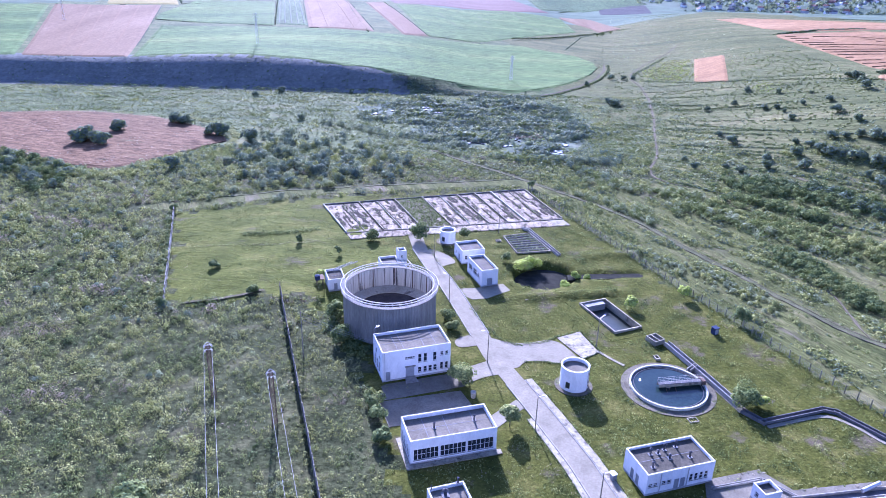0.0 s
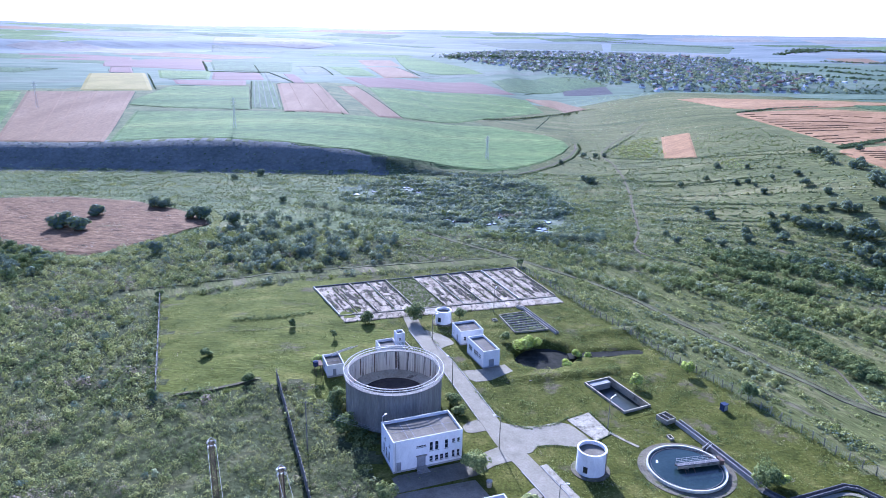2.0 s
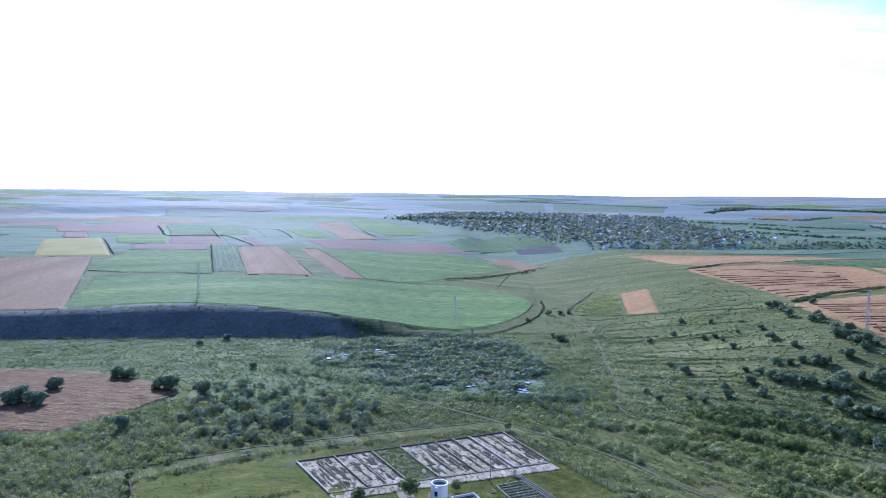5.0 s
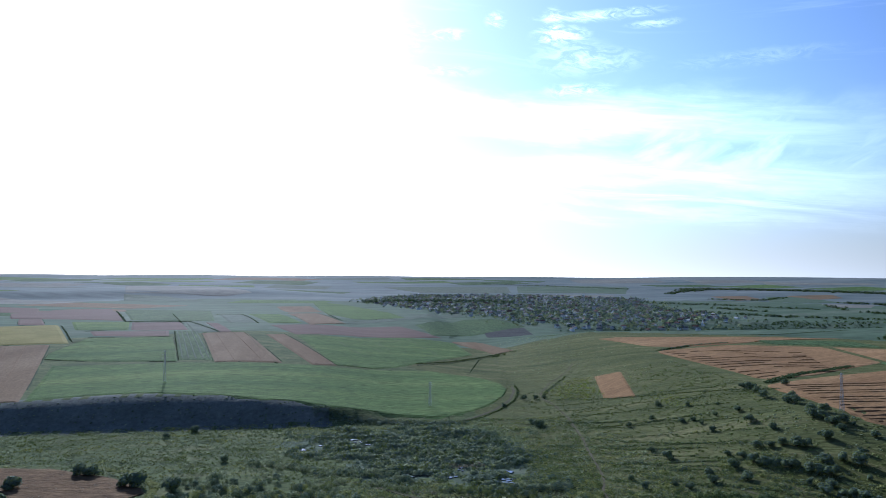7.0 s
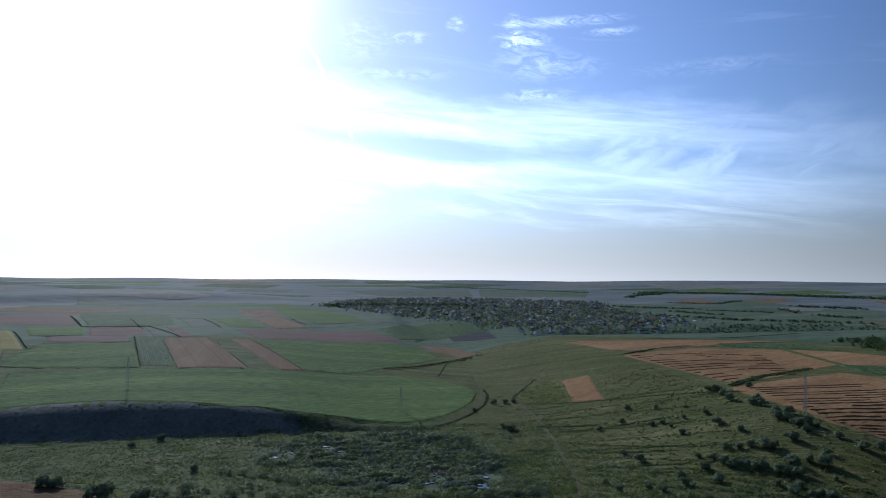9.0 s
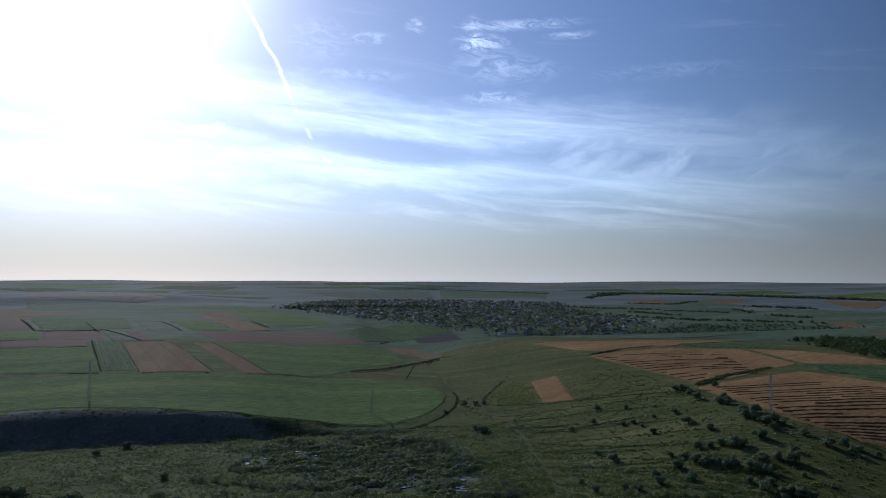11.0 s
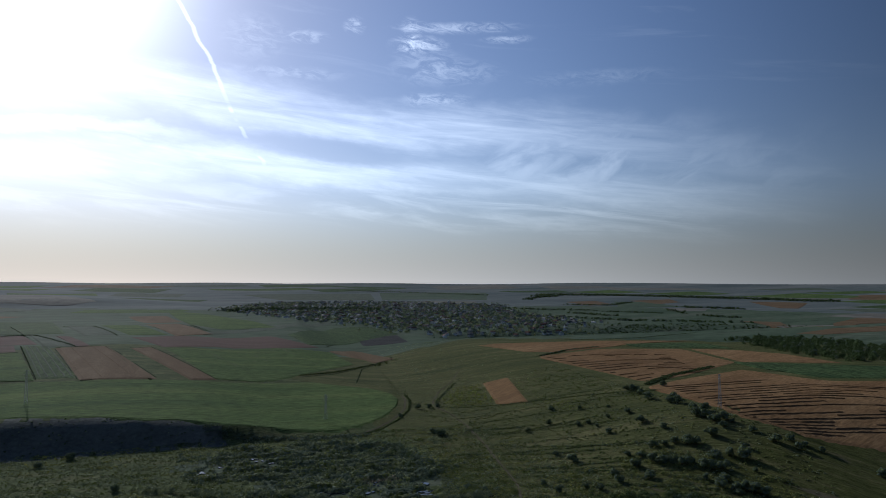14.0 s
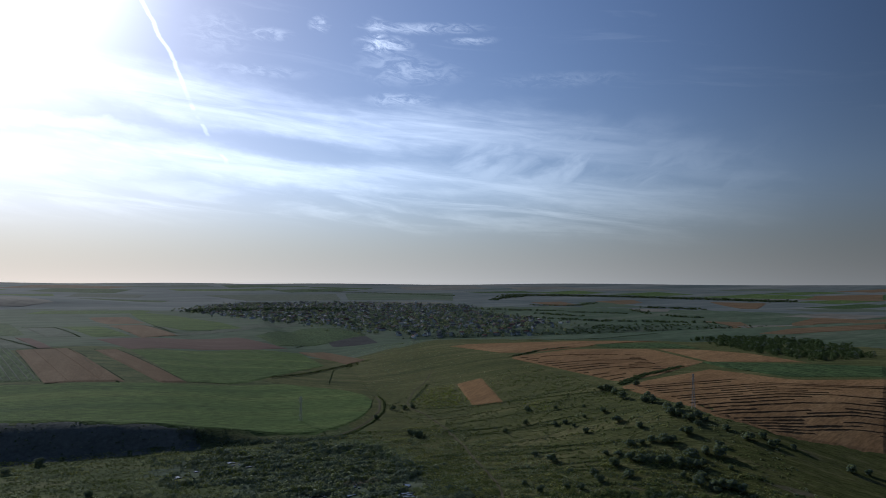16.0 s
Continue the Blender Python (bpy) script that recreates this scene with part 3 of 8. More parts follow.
def land(x, y):
    """The height of the land: a valley floor round the works, a bank and plateau beyond, a hill to the east, uplands far off."""
    x, y = np.asarray(x, float), np.asarray(y, float)
    d = np.hypot(x, y)
    h = 66 * np.clip((d - 350) / 4600, 0, 1) ** 1.5
    h = h + step(1300, 3200, d) * 5 * (np.sin(x / 410 + 1) * np.sin(y / 530) + 0.6 * np.sin(x / 170 + y / 260))
    h = h + 18 * step(3300, 4850, d)
    west = step(0.04, -0.16, x / (np.abs(y) + 1)) * (y > 0)
    h = h + west * (17 * step(2140, 2300, d + 160 * np.sin(x / 300)) * (1 - step(2500, 3600, d)) + 14 * step(3150, 3350, d + 120 * np.sin(x / 230 + 1)) * (1 - step(3600, 4700, d)))
    rim = np.interp(x, [300, 450, 780, 1010, 1150], [1130, 1085, 1150, 1030, 920])
    h = h - 13 * step(300, 450, x) * (1 - step(1100, 1300, x)) * step(780, 900, y) * (1 - step(rim - 70, rim + 60, y))
    s = y - 426 - 110 * (np.clip(x, 0, 400) / 112) ** 3.6
    bank = np.interp(x, [-400, -228, -195, -140, -95, -50, -34, -8, 15, 45, 80], [12, 12, 13, 15, 14.5, 11.5, 10, 6.5, 3, 1.2, 0.8])
    run = np.interp(x, [-100, -48, -12, 21, 60], [30, 18, 12, 8, 5])
    h = h + bank * step(0, 1, s / np.where(x < -100, 1.9 * bank + 3, run)) * (1 - step(900, 1600, y))
    h = h + 10 * step(0, 450, s) * step(0, 160, 125 + 0.25 * (y - 520) - x) * (1 - step(1100, 2000, y))
    h = h + 23 * step(105, 250, x - 0.1 * (y - 400)) * step(170, 330, y) * (1 - step(750, 1000, y))
    # the dug pond and its ditch
    pit = np.hypot((x - 28.5) / 8.6, (y - 176.5 - 0.1 * (x - 28)) / 7.6)
    h = h - 4.4 * (1 - step(0.78, 1.1, pit))
    ditch = np.abs(y - 177.3 - 0.13 * (x - 45)) / 1.7
    h = h - 1.5 * (1 - step(0.3, 1.2, ditch)) * step(36, 40, x) * (1 - step(54, 58, x))
    # grassy spoil heaps round the pond and along the old basin
    h = h + 0.9 * np.exp(-((y - 164 - 0.16 * (x - 30)) / 1.6) ** 2) * step(16, 22, x) * (1 - step(46, 52, x))
    h = h + 0.8 * np.exp(-((y - 190 - 0.25 * (x - 45)) / 2.0) ** 2) * step(36, 42, x) * (1 - step(58, 64, x))
    # the sunk basin
    ca, sa = math.cos(radians(23)), math.sin(radians(23))
    bu, bv = (x - 41.4) * ca + (y - 144.8) * sa, -(x - 41.4) * sa + (y - 144.8) * ca
    h = h - 3.4 * ((bu > -0.4) & (bu < 8.3) & (bv > -0.4) & (bv < 16.0))
    wild = 1 - step(0.0, 25.0, 58 - np.abs(x - 30)) * (1 - step(150, 200, np.abs(y - 140)))
    return h + wild * (0.22 * np.sin(x * 0.61 + 1.3 * np.sin(y * 0.37)) * np.sin(y * 0.53 + x * 0.2) + 0.2 * np.sin(x * 0.23 + 2) * np.sin(y * 0.19)) * (1 - step(300, 600, d))


GX, GY, GA, GK, GN = 10.0, 140.0, 62.0, 5.1, 202
_u = np.sinh(GK * np.arange(-GN, GN + 1) / GN) * GA
grid_x, grid_y = GX + _u, GY + _u
gx, gy = np.meshgrid(grid_x, grid_y, indexing="ij")
gz = land(gx, gy)


def ground_z(x, y):
    """The height of the ground sheet itself at (x, y)."""
    i = np.clip(np.searchsorted(grid_x, x) - 1, 0, 2 * GN - 1)
    j = np.clip(np.searchsorted(grid_y, y) - 1, 0, 2 * GN - 1)
    a = (x - grid_x[i]) / (grid_x[i + 1] - grid_x[i])
    b = (y - grid_y[j]) / (grid_y[j + 1] - grid_y[j])
    return gz[i, j] * (1 - a) * (1 - b) + gz[i + 1, j] * a * (1 - b) + gz[i, j + 1] * (1 - a) * b + gz[i + 1, j + 1] * a * b


def inside(px, py, poly):
    """Which of the points lie in the polygon."""
    res = np.zeros(np.shape(px), bool)
    for (xa, ya), (xb, yb) in zip(poly, poly[1:] + poly[:1]):
        cut = ((ya > py) != (yb > py)) & (px < (xb - xa) * (py - ya) / (yb - ya + 1e-12) + xa)
        res ^= cut
    return res


COMPOUND = [(-69, 153), (-89, 217), (-45, 236), (32, 251), (64, 171), (90, 115), (98, 60), (-6, 60), (-7, 96), (-13, 116), (-16, 122), (-17, 133), (-25, 140), (-27, 152), (-33, 160), (-42, 162)]
MARSH = [(-44, 396), (-1, 405), (44, 414), (62, 380), (68, 335), (58, 300), (41, 293), (9, 308), (-14, 325), (-30, 352)]
n = 2 * GN + 1
idx = np.arange(n * n).reshape(n, n)
quads = np.stack((idx[:-1, :-1], idx[1:, :-1], idx[1:, 1:], idx[:-1, 1:]), -1).reshape(-1, 4)
me = bpy.data.meshes.new("ground")
me.vertices.add(n * n)
me.vertices.foreach_set("co", np.stack((gx, gy, gz), -1).ravel())
me.loops.add(quads.size)
me.loops.foreach_set("vertex_index", quads.ravel())
me.polygons.add(len(quads))
me.polygons.foreach_set("loop_start", np.arange(len(quads)) * 4)
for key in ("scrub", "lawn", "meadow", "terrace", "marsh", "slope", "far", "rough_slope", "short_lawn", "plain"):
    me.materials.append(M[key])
cx = (gx[:-1, :-1] + gx[1:, 1:]) / 2
cy = (gy[:-1, :-1] + gy[1:, 1:]) / 2
jx, jy = cx + 2.5 * np.sin(cy * 0.7 + cx * 0.2), cy + 2.5 * np.sin(cx * 0.6 + 1.7)
zone = np.zeros(cx.shape, int)
zone[(jy > 285 + 0.2 * jx) & (jx < 130)] = 2
zone[(jx > 62 + 0.1 * (250 - jy)) & (jy > 215) & (jx + jy * 0.1 > 115)] = 3
zone[(jx > 31.5 + (250.5 - jy) * 0.425) & (jy < 262 + 0.1 * (jx - 60)) & (jy > 60)] = 7
kx, ky = jx + 11 * np.sin(jy / 8.0 + jx / 23.0), jy + 11 * np.sin(jx / 7.0 + 2)
zone[inside(kx, ky, MARSH)] = 4
zone[inside(jx, jy, COMPOUND)] = 1
zone[(zone == 1) & (jx + 0.25 * (jy - 190) < -16) & (jy > 150)] = 8
s_ = jy - 426 - 110 * (np.clip(jx, 0, 400) / 112) ** 3.6
zone[(s_ > -2) & (s_ < np.interp(jx, [-200, -100, -50, 0, 60], [32, 33, 19, 11, 5])) & (jx < -25)] = 5
# with distance the ground takes the haze-tinted colours
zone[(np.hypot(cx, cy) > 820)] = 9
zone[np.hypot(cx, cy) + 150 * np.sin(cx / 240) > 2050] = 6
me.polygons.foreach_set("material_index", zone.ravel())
me.polygons.foreach_set("use_smooth", np.ones(len(quads), bool))
me.update()
me.validate()
ground = tagged(new("ground", me), "rolling green valley land with weeds and rough grass", "ground", kind="structure")


def resample(line, k):
    p = np.array(line, float)
    s = np.concatenate(([0], np.cumsum(np.hypot(*np.diff(p, axis=0).T))))
    t = np.linspace(0, s[-1], k)
    return np.stack((np.interp(t, s, p[:, 0]), np.interp(t, s, p[:, 1])), -1)


def sheet_mesh(name, P, lift, thick, mat, sink=0.0):
    """A draped slab over the grid of plan points P (rows, columns, 2)."""
    r, c = P.shape[:2]
    z = ground_z(P[..., 0], P[..., 1])
    rise = np.full(z.shape, float(lift))
    if sink:
        rise[0, :] = rise[-1, :] = rise[:, 0] = rise[:, -1] = -sink
    top = np.dstack((P, z + rise)).reshape(-1, 3)
    low = np.dstack((P, z + lift - thick)).reshape(-1, 3)
    ids = np.arange(r * c).reshape(r, c)
    faces = np.stack((ids[:-1, :-1], ids[:-1, 1:], ids[1:, 1:], ids[1:, :-1]), -1).reshape(-1, 4).tolist()
    rim = list(ids[0, :]) + list(ids[1:, -1]) + list(ids[-1, -2::-1]) + list(ids[-2:0:-1, 0])
    o = r * c
    for a, b in zip(rim, rim[1:] + rim[:1]):
        faces.append((int(b), int(a), int(a) + o, int(b) + o))
    m = bpy.data.meshes.new(name)
    m.from_pydata(np.vstack((top, low)).tolist(), [], faces)
    m.materials.append(mat)
    m.update()
    bm = bmesh.new()
    bm.from_mesh(m)
    bmesh.ops.recalc_face_normals(bm, faces=bm.faces)
    if sum(f.normal.z for f in bm.faces) < 0:
        bmesh.ops.reverse_faces(bm, faces=bm.faces)
    loose = [v for v in bm.verts if not v.link_faces]
    bmesh.ops.delete(bm, geom=loose, context="VERTS")
    bm.to_mesh(m)
    bm.free()
    return m


FIELDS = []


def field(name, mat, label, far_edge, near_edge, crop):
    FIELDS.append([tuple(q) for q in far_edge] + [tuple(q) for q in near_edge[::-1]])
    a, b = np.array(far_edge, float), np.array(near_edge, float)
    length = max(np.hypot(*np.diff(a, axis=0).T).sum(), np.hypot(*np.diff(b, axis=0).T).sum())
    wide = np.hypot(*(a.mean(0) - b.mean(0)))
    d = np.hypot(*a.mean(0))
    cell = 4 + d * 0.012
    k, m = int(min(90, max(6, length / cell))), int(min(90, max(5, wide / cell)))
    skirt = 2.0 + 0.003 * d
    e_u, e_v = min(0.1, skirt / length), min(0.1, skirt / wide)
    A, B = resample(far_edge, k), resample(near_edge, k)
    spread = np.concatenate(([0], np.linspace(e_u, 1 - e_u, k - 2), [1])) * (k - 1)
    A, B = (np.stack([np.interp(spread, np.arange(k), E[:, i]) for i in (0, 1)], -1) for E in (A, B))
    t = np.concatenate(([0], np.linspace(e_v, 1 - e_v, m - 1), [1]))[:, None, None]
    P = A[None] * (1 - t) + B[None] * t
    ob = new(name, sheet_mesh(name, P, 0.6 * crop + 0.12 + 0.0002 * d + 0.03 * (len(FIELDS) % 7), crop + 1.3 + 0.0009 * d, mat, 0.15))
    if 620 < d < 1500 and len(FIELDS) % 3 == 1 and "stubble" not in name:
        # a ragged dark strip along the field's edges, coloured as the crop edge's shade
        strips("verge", far_edge, near_edge, M["verge"], ob, True, [0.0] if len(FIELDS) % 2 else [0.0, 1.0], 1.1, 0.05 + 0.0002 * d, 0.0, len(FIELDS), 0.12)
        strips("verge", far_edge, near_edge, M["verge"], ob, False, [0.0, 1.0][len(FIELDS) % 2:], 1.0, 0.05 + 0.00018 * d, 0.0, len(FIELDS) + 50, 0.12)
    return tagged(ob, label, "field", "farm fields")


def strips(name, far_edge, near_edge, mat, parent, along, places, width, height_, lift, seed=0, broken=0.0):
    """Low ridges or lines on a field: along it (constant v) or across it (constant u)."""
    rr = random.Random(seed)
    k = 60
    A, B = resample(far_edge, k), resample(near_edge, k)
    verts, faces = [], []
    for place_ in places:
        if along:
            line = A * (1 - place_) + B * place_
        else:
            i = place_ * (k - 1)
            a = np.array([np.interp(i, range(k), A[:, 0]), np.interp(i, range(k), A[:, 1])])
            b = np.array([np.interp(i, range(k), B[:, 0]), np.interp(i, range(k), B[:, 1])])
            line = a + np.linspace(0.01, 0.99, 40)[:, None] * (b - a)
        tan = np.gradient(line, axis=0)
        tan /= np.hypot(*tan.T)[:, None] + 1e-9
        nor = np.stack((-tan[:, 1], tan[:, 0]), -1)
        z = ground_z(line[:, 0], line[:, 1]) + 0.6 * lift + 0.16 + 0.00022 * np.hypot(line[:, 0], line[:, 1])
        on = True
        last = None
        for i in range(1, len(line) - 1):
            if rr.random() < broken:
                on = not on
            if not on:
                last = None
                continue
            w = width * rr.uniform(0.6, 1.3)
            hgt = height_ * rr.uniform(0.5, 1.2)
            base = len(verts)
            p = line[i] + nor[i] * rr.uniform(-0.25, 0.25) * width
            verts += [(*(p - nor[i] * w / 2), z[i] - 0.15), (*p, z[i] + hgt), (*(p + nor[i] * w / 2), z[i] - 0.15)]
            if last is not None:
                faces += [(last, base, base + 1, last + 1), (last + 1, base + 1, base + 2, last + 2)]
            last = base
    m = bpy.data.meshes.new(name)
    m.from_pydata([tuple(map(float, v)) for v in verts], [], faces)
    m.materials.append(mat)
    ob = new(name, m)
    ob.parent = parent
    ob["kind"] = "stuff"
    return ob


def ribbon(name, line, width, mat, label, category, kind="structure", lift=0.06, thick=0.3, cell=2.0, wobble=0.0, taper=0):
    p = np.array(line, float)
    total = np.hypot(*np.diff(p, axis=0).T).sum()
    k = max(4, int(total / cell))
    c = resample(line, k)
    for _ in range(3):
        c[1:-1] = (c[:-2] + 2 * c[1:-1] + c[2:]) / 4
    tan = np.gradient(c, axis=0)
    tan /= np.hypot(*tan.T)[:, None]
    nor = np.stack((-tan[:, 1], tan[:, 0]), -1)
    w = width / 2 * (1 + wobble * np.sin(np.arange(k) * 1.7) * np.sin(np.arange(k) * 0.61 + 1))
    if taper:
        w = w * np.clip((np.arange(k) + 0.2) / taper, 0, 1) * np.clip((k - 0.8 - np.arange(k)) / taper, 0, 1)
    soft_edge = name in ("grass_path", "dirt_track", "dirt_road", "wheel_rut", "field_lane", "stream_bank")
    cols = np.array([-1.0, -0.8, 0.8, 1.0])
    P = c[None] + cols[:, None, None] * (nor * w[:, None])[None]
    ob = new(name, sheet_mesh(name, P, lift, thick, mat, 0.04 if soft_edge else 0.0))
    return tagged(ob, label, category, kind=kind)

# ---- roads and paving ----
def rounded(points, times=2):
    """The outline with its corners cut round."""
    p = [Vector(q) for q in points]
    for _ in range(times):
        p = [q for a, b in zip(p, p[1:] + p[:1]) for q in (a.lerp(b, 0.2), a.lerp(b, 0.8))]
    return [tuple(q) for q in p]


def paving(name, points, mat, label, top=0.08, kind="structure"):
    if "road" in name:
        points = rounded(points)
    return tagged(part(name, prism(points, -0.5, top), mat), label, name.split("_")[-1], kind=kind)


road_line = [(44, 48), (33, 76), (28, 90.6), (25.4, 99.5), (20.5, 112.4), (16, 123.7), (11.8, 133.5), (9.2, 143), (4.2, 160), (0.8, 171), (-3.5, 182), (-7, 193), (-9.5, 206)]
ribbon("road", road_line, 4.3, M["road"], "worn pale concrete service road", "road", lift=0.10, thick=0.5, cell=1.0)


def beside(line, off):
    p = np.array(line, float)
    tan = np.gradient(p, axis=0)
    tan /= np.hypot(*tan.T)[:, None]
    return (p + np.stack((tan[:, 1], -tan[:, 0]), -1) * off).tolist()


ribbon("kerb", beside(road_line[:6], 2.25), 0.22, M["concrete"], "concrete road kerb", "kerb", lift=0.24, thick=0.7, cell=1.0)
ribbon("kerb", beside(road_line[:6], -2.25), 0.22, M["concrete"], "concrete road kerb", "kerb", lift=0.24, thick=0.7, cell=1.0)
ribbon("kerb", beside(road_line[7:11], 2.25), 0.22, M["concrete"], "concrete road kerb", "kerb", lift=0.22, thick=0.7, cell=1.0)
ribbon("kerb", beside(road_line[7:12], -2.25), 0.22, M["concrete"], "concrete road kerb", "kerb", lift=0.22, thick=0.7, cell=1.0)
ribbon("pavement", beside(road_line[:6], 3.15), 1.4, M["slab"], "grey concrete footpath beside the road", "pavement", lift=0.2, thick=0.6, cell=1.0)
ribbon("pavement", beside(road_line[:5], -3.0), 1.1, M["slab"], "grey concrete footpath beside the road", "pavement", lift=0.2, thick=0.6, cell=1.0)
paving("plaza_road", [(8.6, 144.5), (12, 141.2), (18.3, 139.1), (27.0, 142), (31.5, 132.8), (27.6, 131.2), (22, 132.4), (18.9, 132), (16.5, 128.5), (12, 132)], M["road"], "worn concrete road branch beside a round tank", 0.075)
paving("side_road", [(2.9, 140.4), (9.0, 144.2), (11.0, 139), (4.0, 136.6)], M["road"], "worn concrete road branch beside a building", 0.065)
paving("link_road", [(3.4, 127.4), (9.0, 130.8), (12, 132.6), (14, 127), (9.0, 125.2), (5.6, 122.4), (2.6, 124.5)], M["road"], "worn concrete drive to a building", 0.085)
paving("front_yard", [(-13.8, 119.2), (-11.2, 121.8), (3.2, 126.7), (5.6, 122), (-12.0, 115.9)], M["asphalt"], "dark worn yard in front of a white building", 0.05)
paving("back_yard", [(-12.0, 115.6), (4.4, 120.2), (7.6, 113.2), (-9.4, 107.8)], M["asphalt"], "grey concrete yard behind a low building", 0.1)
paving("low_yard", [(8.6, 110.5), (12.6, 114.6), (15.5, 117.5), (18.0, 116.0), (15.6, 113.4), (10.9, 108)], M["road"], "pale concrete drive to a low building", 0.07)
paving("gate_yard", [(5.2, 163.2), (4.4, 166.5), (9.6, 167.4), (16.5, 170.2), (18.2, 166.4), (12.0, 161.5), (8.0, 160.6)], M["road"], "pale concrete apron before a small building", 0.07)
paving("loop_road", [(-7.0, 193.5), (-2.0, 191.5), (2.0, 187.8), (4.2, 183.2), (0.6, 181.0), (-1.2, 178.0), (0.6, 172.5), (-3.0, 174.0), (-5.6, 183.0)], M["road"], "pale cracked concrete turning loop", 0.07)
for sx, pts in enumerate(([(27.3, 142.2), (33.1, 145.4), (36.0, 136.3), (31.9, 133.4)],)):
    paving("concrete_slab", pts, M["slab"], "stained pale concrete slab in the grass", 0.16)
ribbon("footpath", [(35.6, 137.2), (38.8, 133.0), (40.6, 131.2)], 0.7, M["slab"], "narrow concrete path to a settling tank", "pavement", lift=0.12, thick=0.4, cell=1.0)


# ---- buildings ----
def opening(parent, name, x0, x1, z0, z1, mat_pane, bars_x=0, bars_z=0, depth=0.1, frame_mat=None):
    """A framed window or door leaf set back in an opening of a wall along x."""
    fm = frame_mat or M["frame"]
    f = 0.07
    bs = [(x0, depth, z0, x1, depth + 0.08, z0 + f), (x0, depth, z1 - f, x1, depth + 0.08, z1), (x0, depth, z0 + f, x0 + f, depth + 0.08, z1 - f), (x1 - f, depth, z0 + f, x1, depth + 0.08, z1 - f)]
    for i in range(bars_x):
        c = x0 + (x1 - x0) * (i + 1) / (bars_x + 1)
        bs.append((c - 0.035, depth, z0 + f, c + 0.035, depth + 0.08, z1 - f))
    for i in range(bars_z):
        c = z0 + (z1 - z0) * (i + 1) / (bars_z + 1)
        bs.append((x0 + f, depth + 0.004, c - 0.03, x1 - f, depth + 0.084, c + 0.03))
    w = part(name, boxes(*bs), fm, parent)
    part("pane" if name == "window" else "leaf", boxes((x0 + f, depth + 0.03, z0 + f, x1 - f, depth + 0.06, z1 - f)), mat_pane, w)
    if name == "window":
        part("sill", boxes((x0 - 0.05, -0.06, z0 - 0.07, x1 + 0.05, depth, z0)), M["concrete"], w)
    return w


def building(name, label, at, W, D, H, fronts, lefts=(), rights=(), roof="felt", parapet=0.55, seams=3, category="building"):
    """A flat-roofed block; fronts, lefts: (x0, x1, z0, z1, kind, bars_x, bars_z) along each wall."""
    t = 0.24
    root = thing(name, at, label, category)
    sides = {"front": (pose(0, 0, 0), W, fronts), "right": (pose(W, 0, 0, 0, 0, 90), D, rights), "back": (pose(W, D, 0, 0, 0, 180), W, ()), "left": (pose(0, D, 0, 0, 0, -90), D, lefts)}
    for key, (m, length, holes) in sides.items():
        a, b = (0, length) if key in ("front", "back") else (t, length - t)
        w = part("wall", pierced(b - a, H + 0.6, t, [(h[0] - a, h[1] - a, h[2] + 0.6, h[3] + 0.6) for h in holes]), M["white"], root)
        w.matrix_basis = m @ pose(a, 0, -0.6)
        for h in holes:
            o = opening(w, h[4], h[0] - a, h[1] - a, h[2] + 0.6, h[3] + 0.6, M["glass"] if h[4] == "window" else M["door"], h[5], h[6], frame_mat=None if h[4] == "window" else M["door"])
    part("roof", boxes((t, t, H - parapet - 0.2, W - t, D - t, H - parapet)), M[roof], root)
    part("floor", boxes((t, t, 0.0, W - t, D - t, 0.1)), M["concrete"], root)
    o = 0.02
    for b in ((-o, -o, H, W + o, t + o, H + 0.08), (-o, D - t - o, H, W + o, D + o, H + 0.08), (-o, t + o, H, t + o, D - t - o, H + 0.08), (W - t - o, t + o, H, W + o, D - t - o, H + 0.08)):
        part("coping", boxes(b), M["coping"], root)
    for i in range(seams):
        c = W * (i + 1) / (seams + 1) + 0.9 * math.sin(i * 2.3 + W)
        part("roof_seam", boxes((c - 0.06, t, H - parapet, c + 0.06, D - t, H - parapet + 0.02)), M["seam"], root)
    part("roof_seam", boxes((t, D * 0.52, H - parapet, W - t, D * 0.52 + 0.1, H - parapet + 0.024)), M["seam"], root)
    part("plinth", boxes((-0.04, -0.04, -0.5, W + 0.04, 0.0, 0.35), (-0.04, 0.0, -0.5, 0.0, D, 0.35), (W, 0.0, -0.5, W + 0.04, D, 0.35)), M["plinth"], root)
    return root


def roof_vent(at, h, r, group):
    root = thing("roof_vent", at, "dark metal roof vent pipe with a cowl", "vent", group)
    part("pipe", bars([((0, 0, 0), (0, 0, h))], r, 10), M["dark_metal"], root)
    part("cowl", lathe([(0.02, h + r * 1.5), (r * 1.8, h + r * 0.5), (r * 1.8, h + r * 0.3), (0.02, h + r * 0.35)], 12, False), M["dark_metal"], root)
    part("flashing", boxes((-r * 2.2, -r * 2.2, -0.02, r * 2.2, r * 2.2, 0.1)), M["seam"], root)
    return root


def downpipe(root, x, h):
    part("downpipe", bars([((x, -0.09, 0.1), (x, -0.09, h))], 0.07, 8), M["steel"], root)


def W_(x0, x1, z0, z1, bx=0, bz=1):
    return (x0, x1, z0, z1, "window", bx, bz)


def D_(x0, x1, z0, z1, bx=0, bz=0):
    return (x0, x1, z0, z1, "door", bx, bz)


B1 = pose(-11.9, 122.5, 0.05, 0, 0, 19.0)
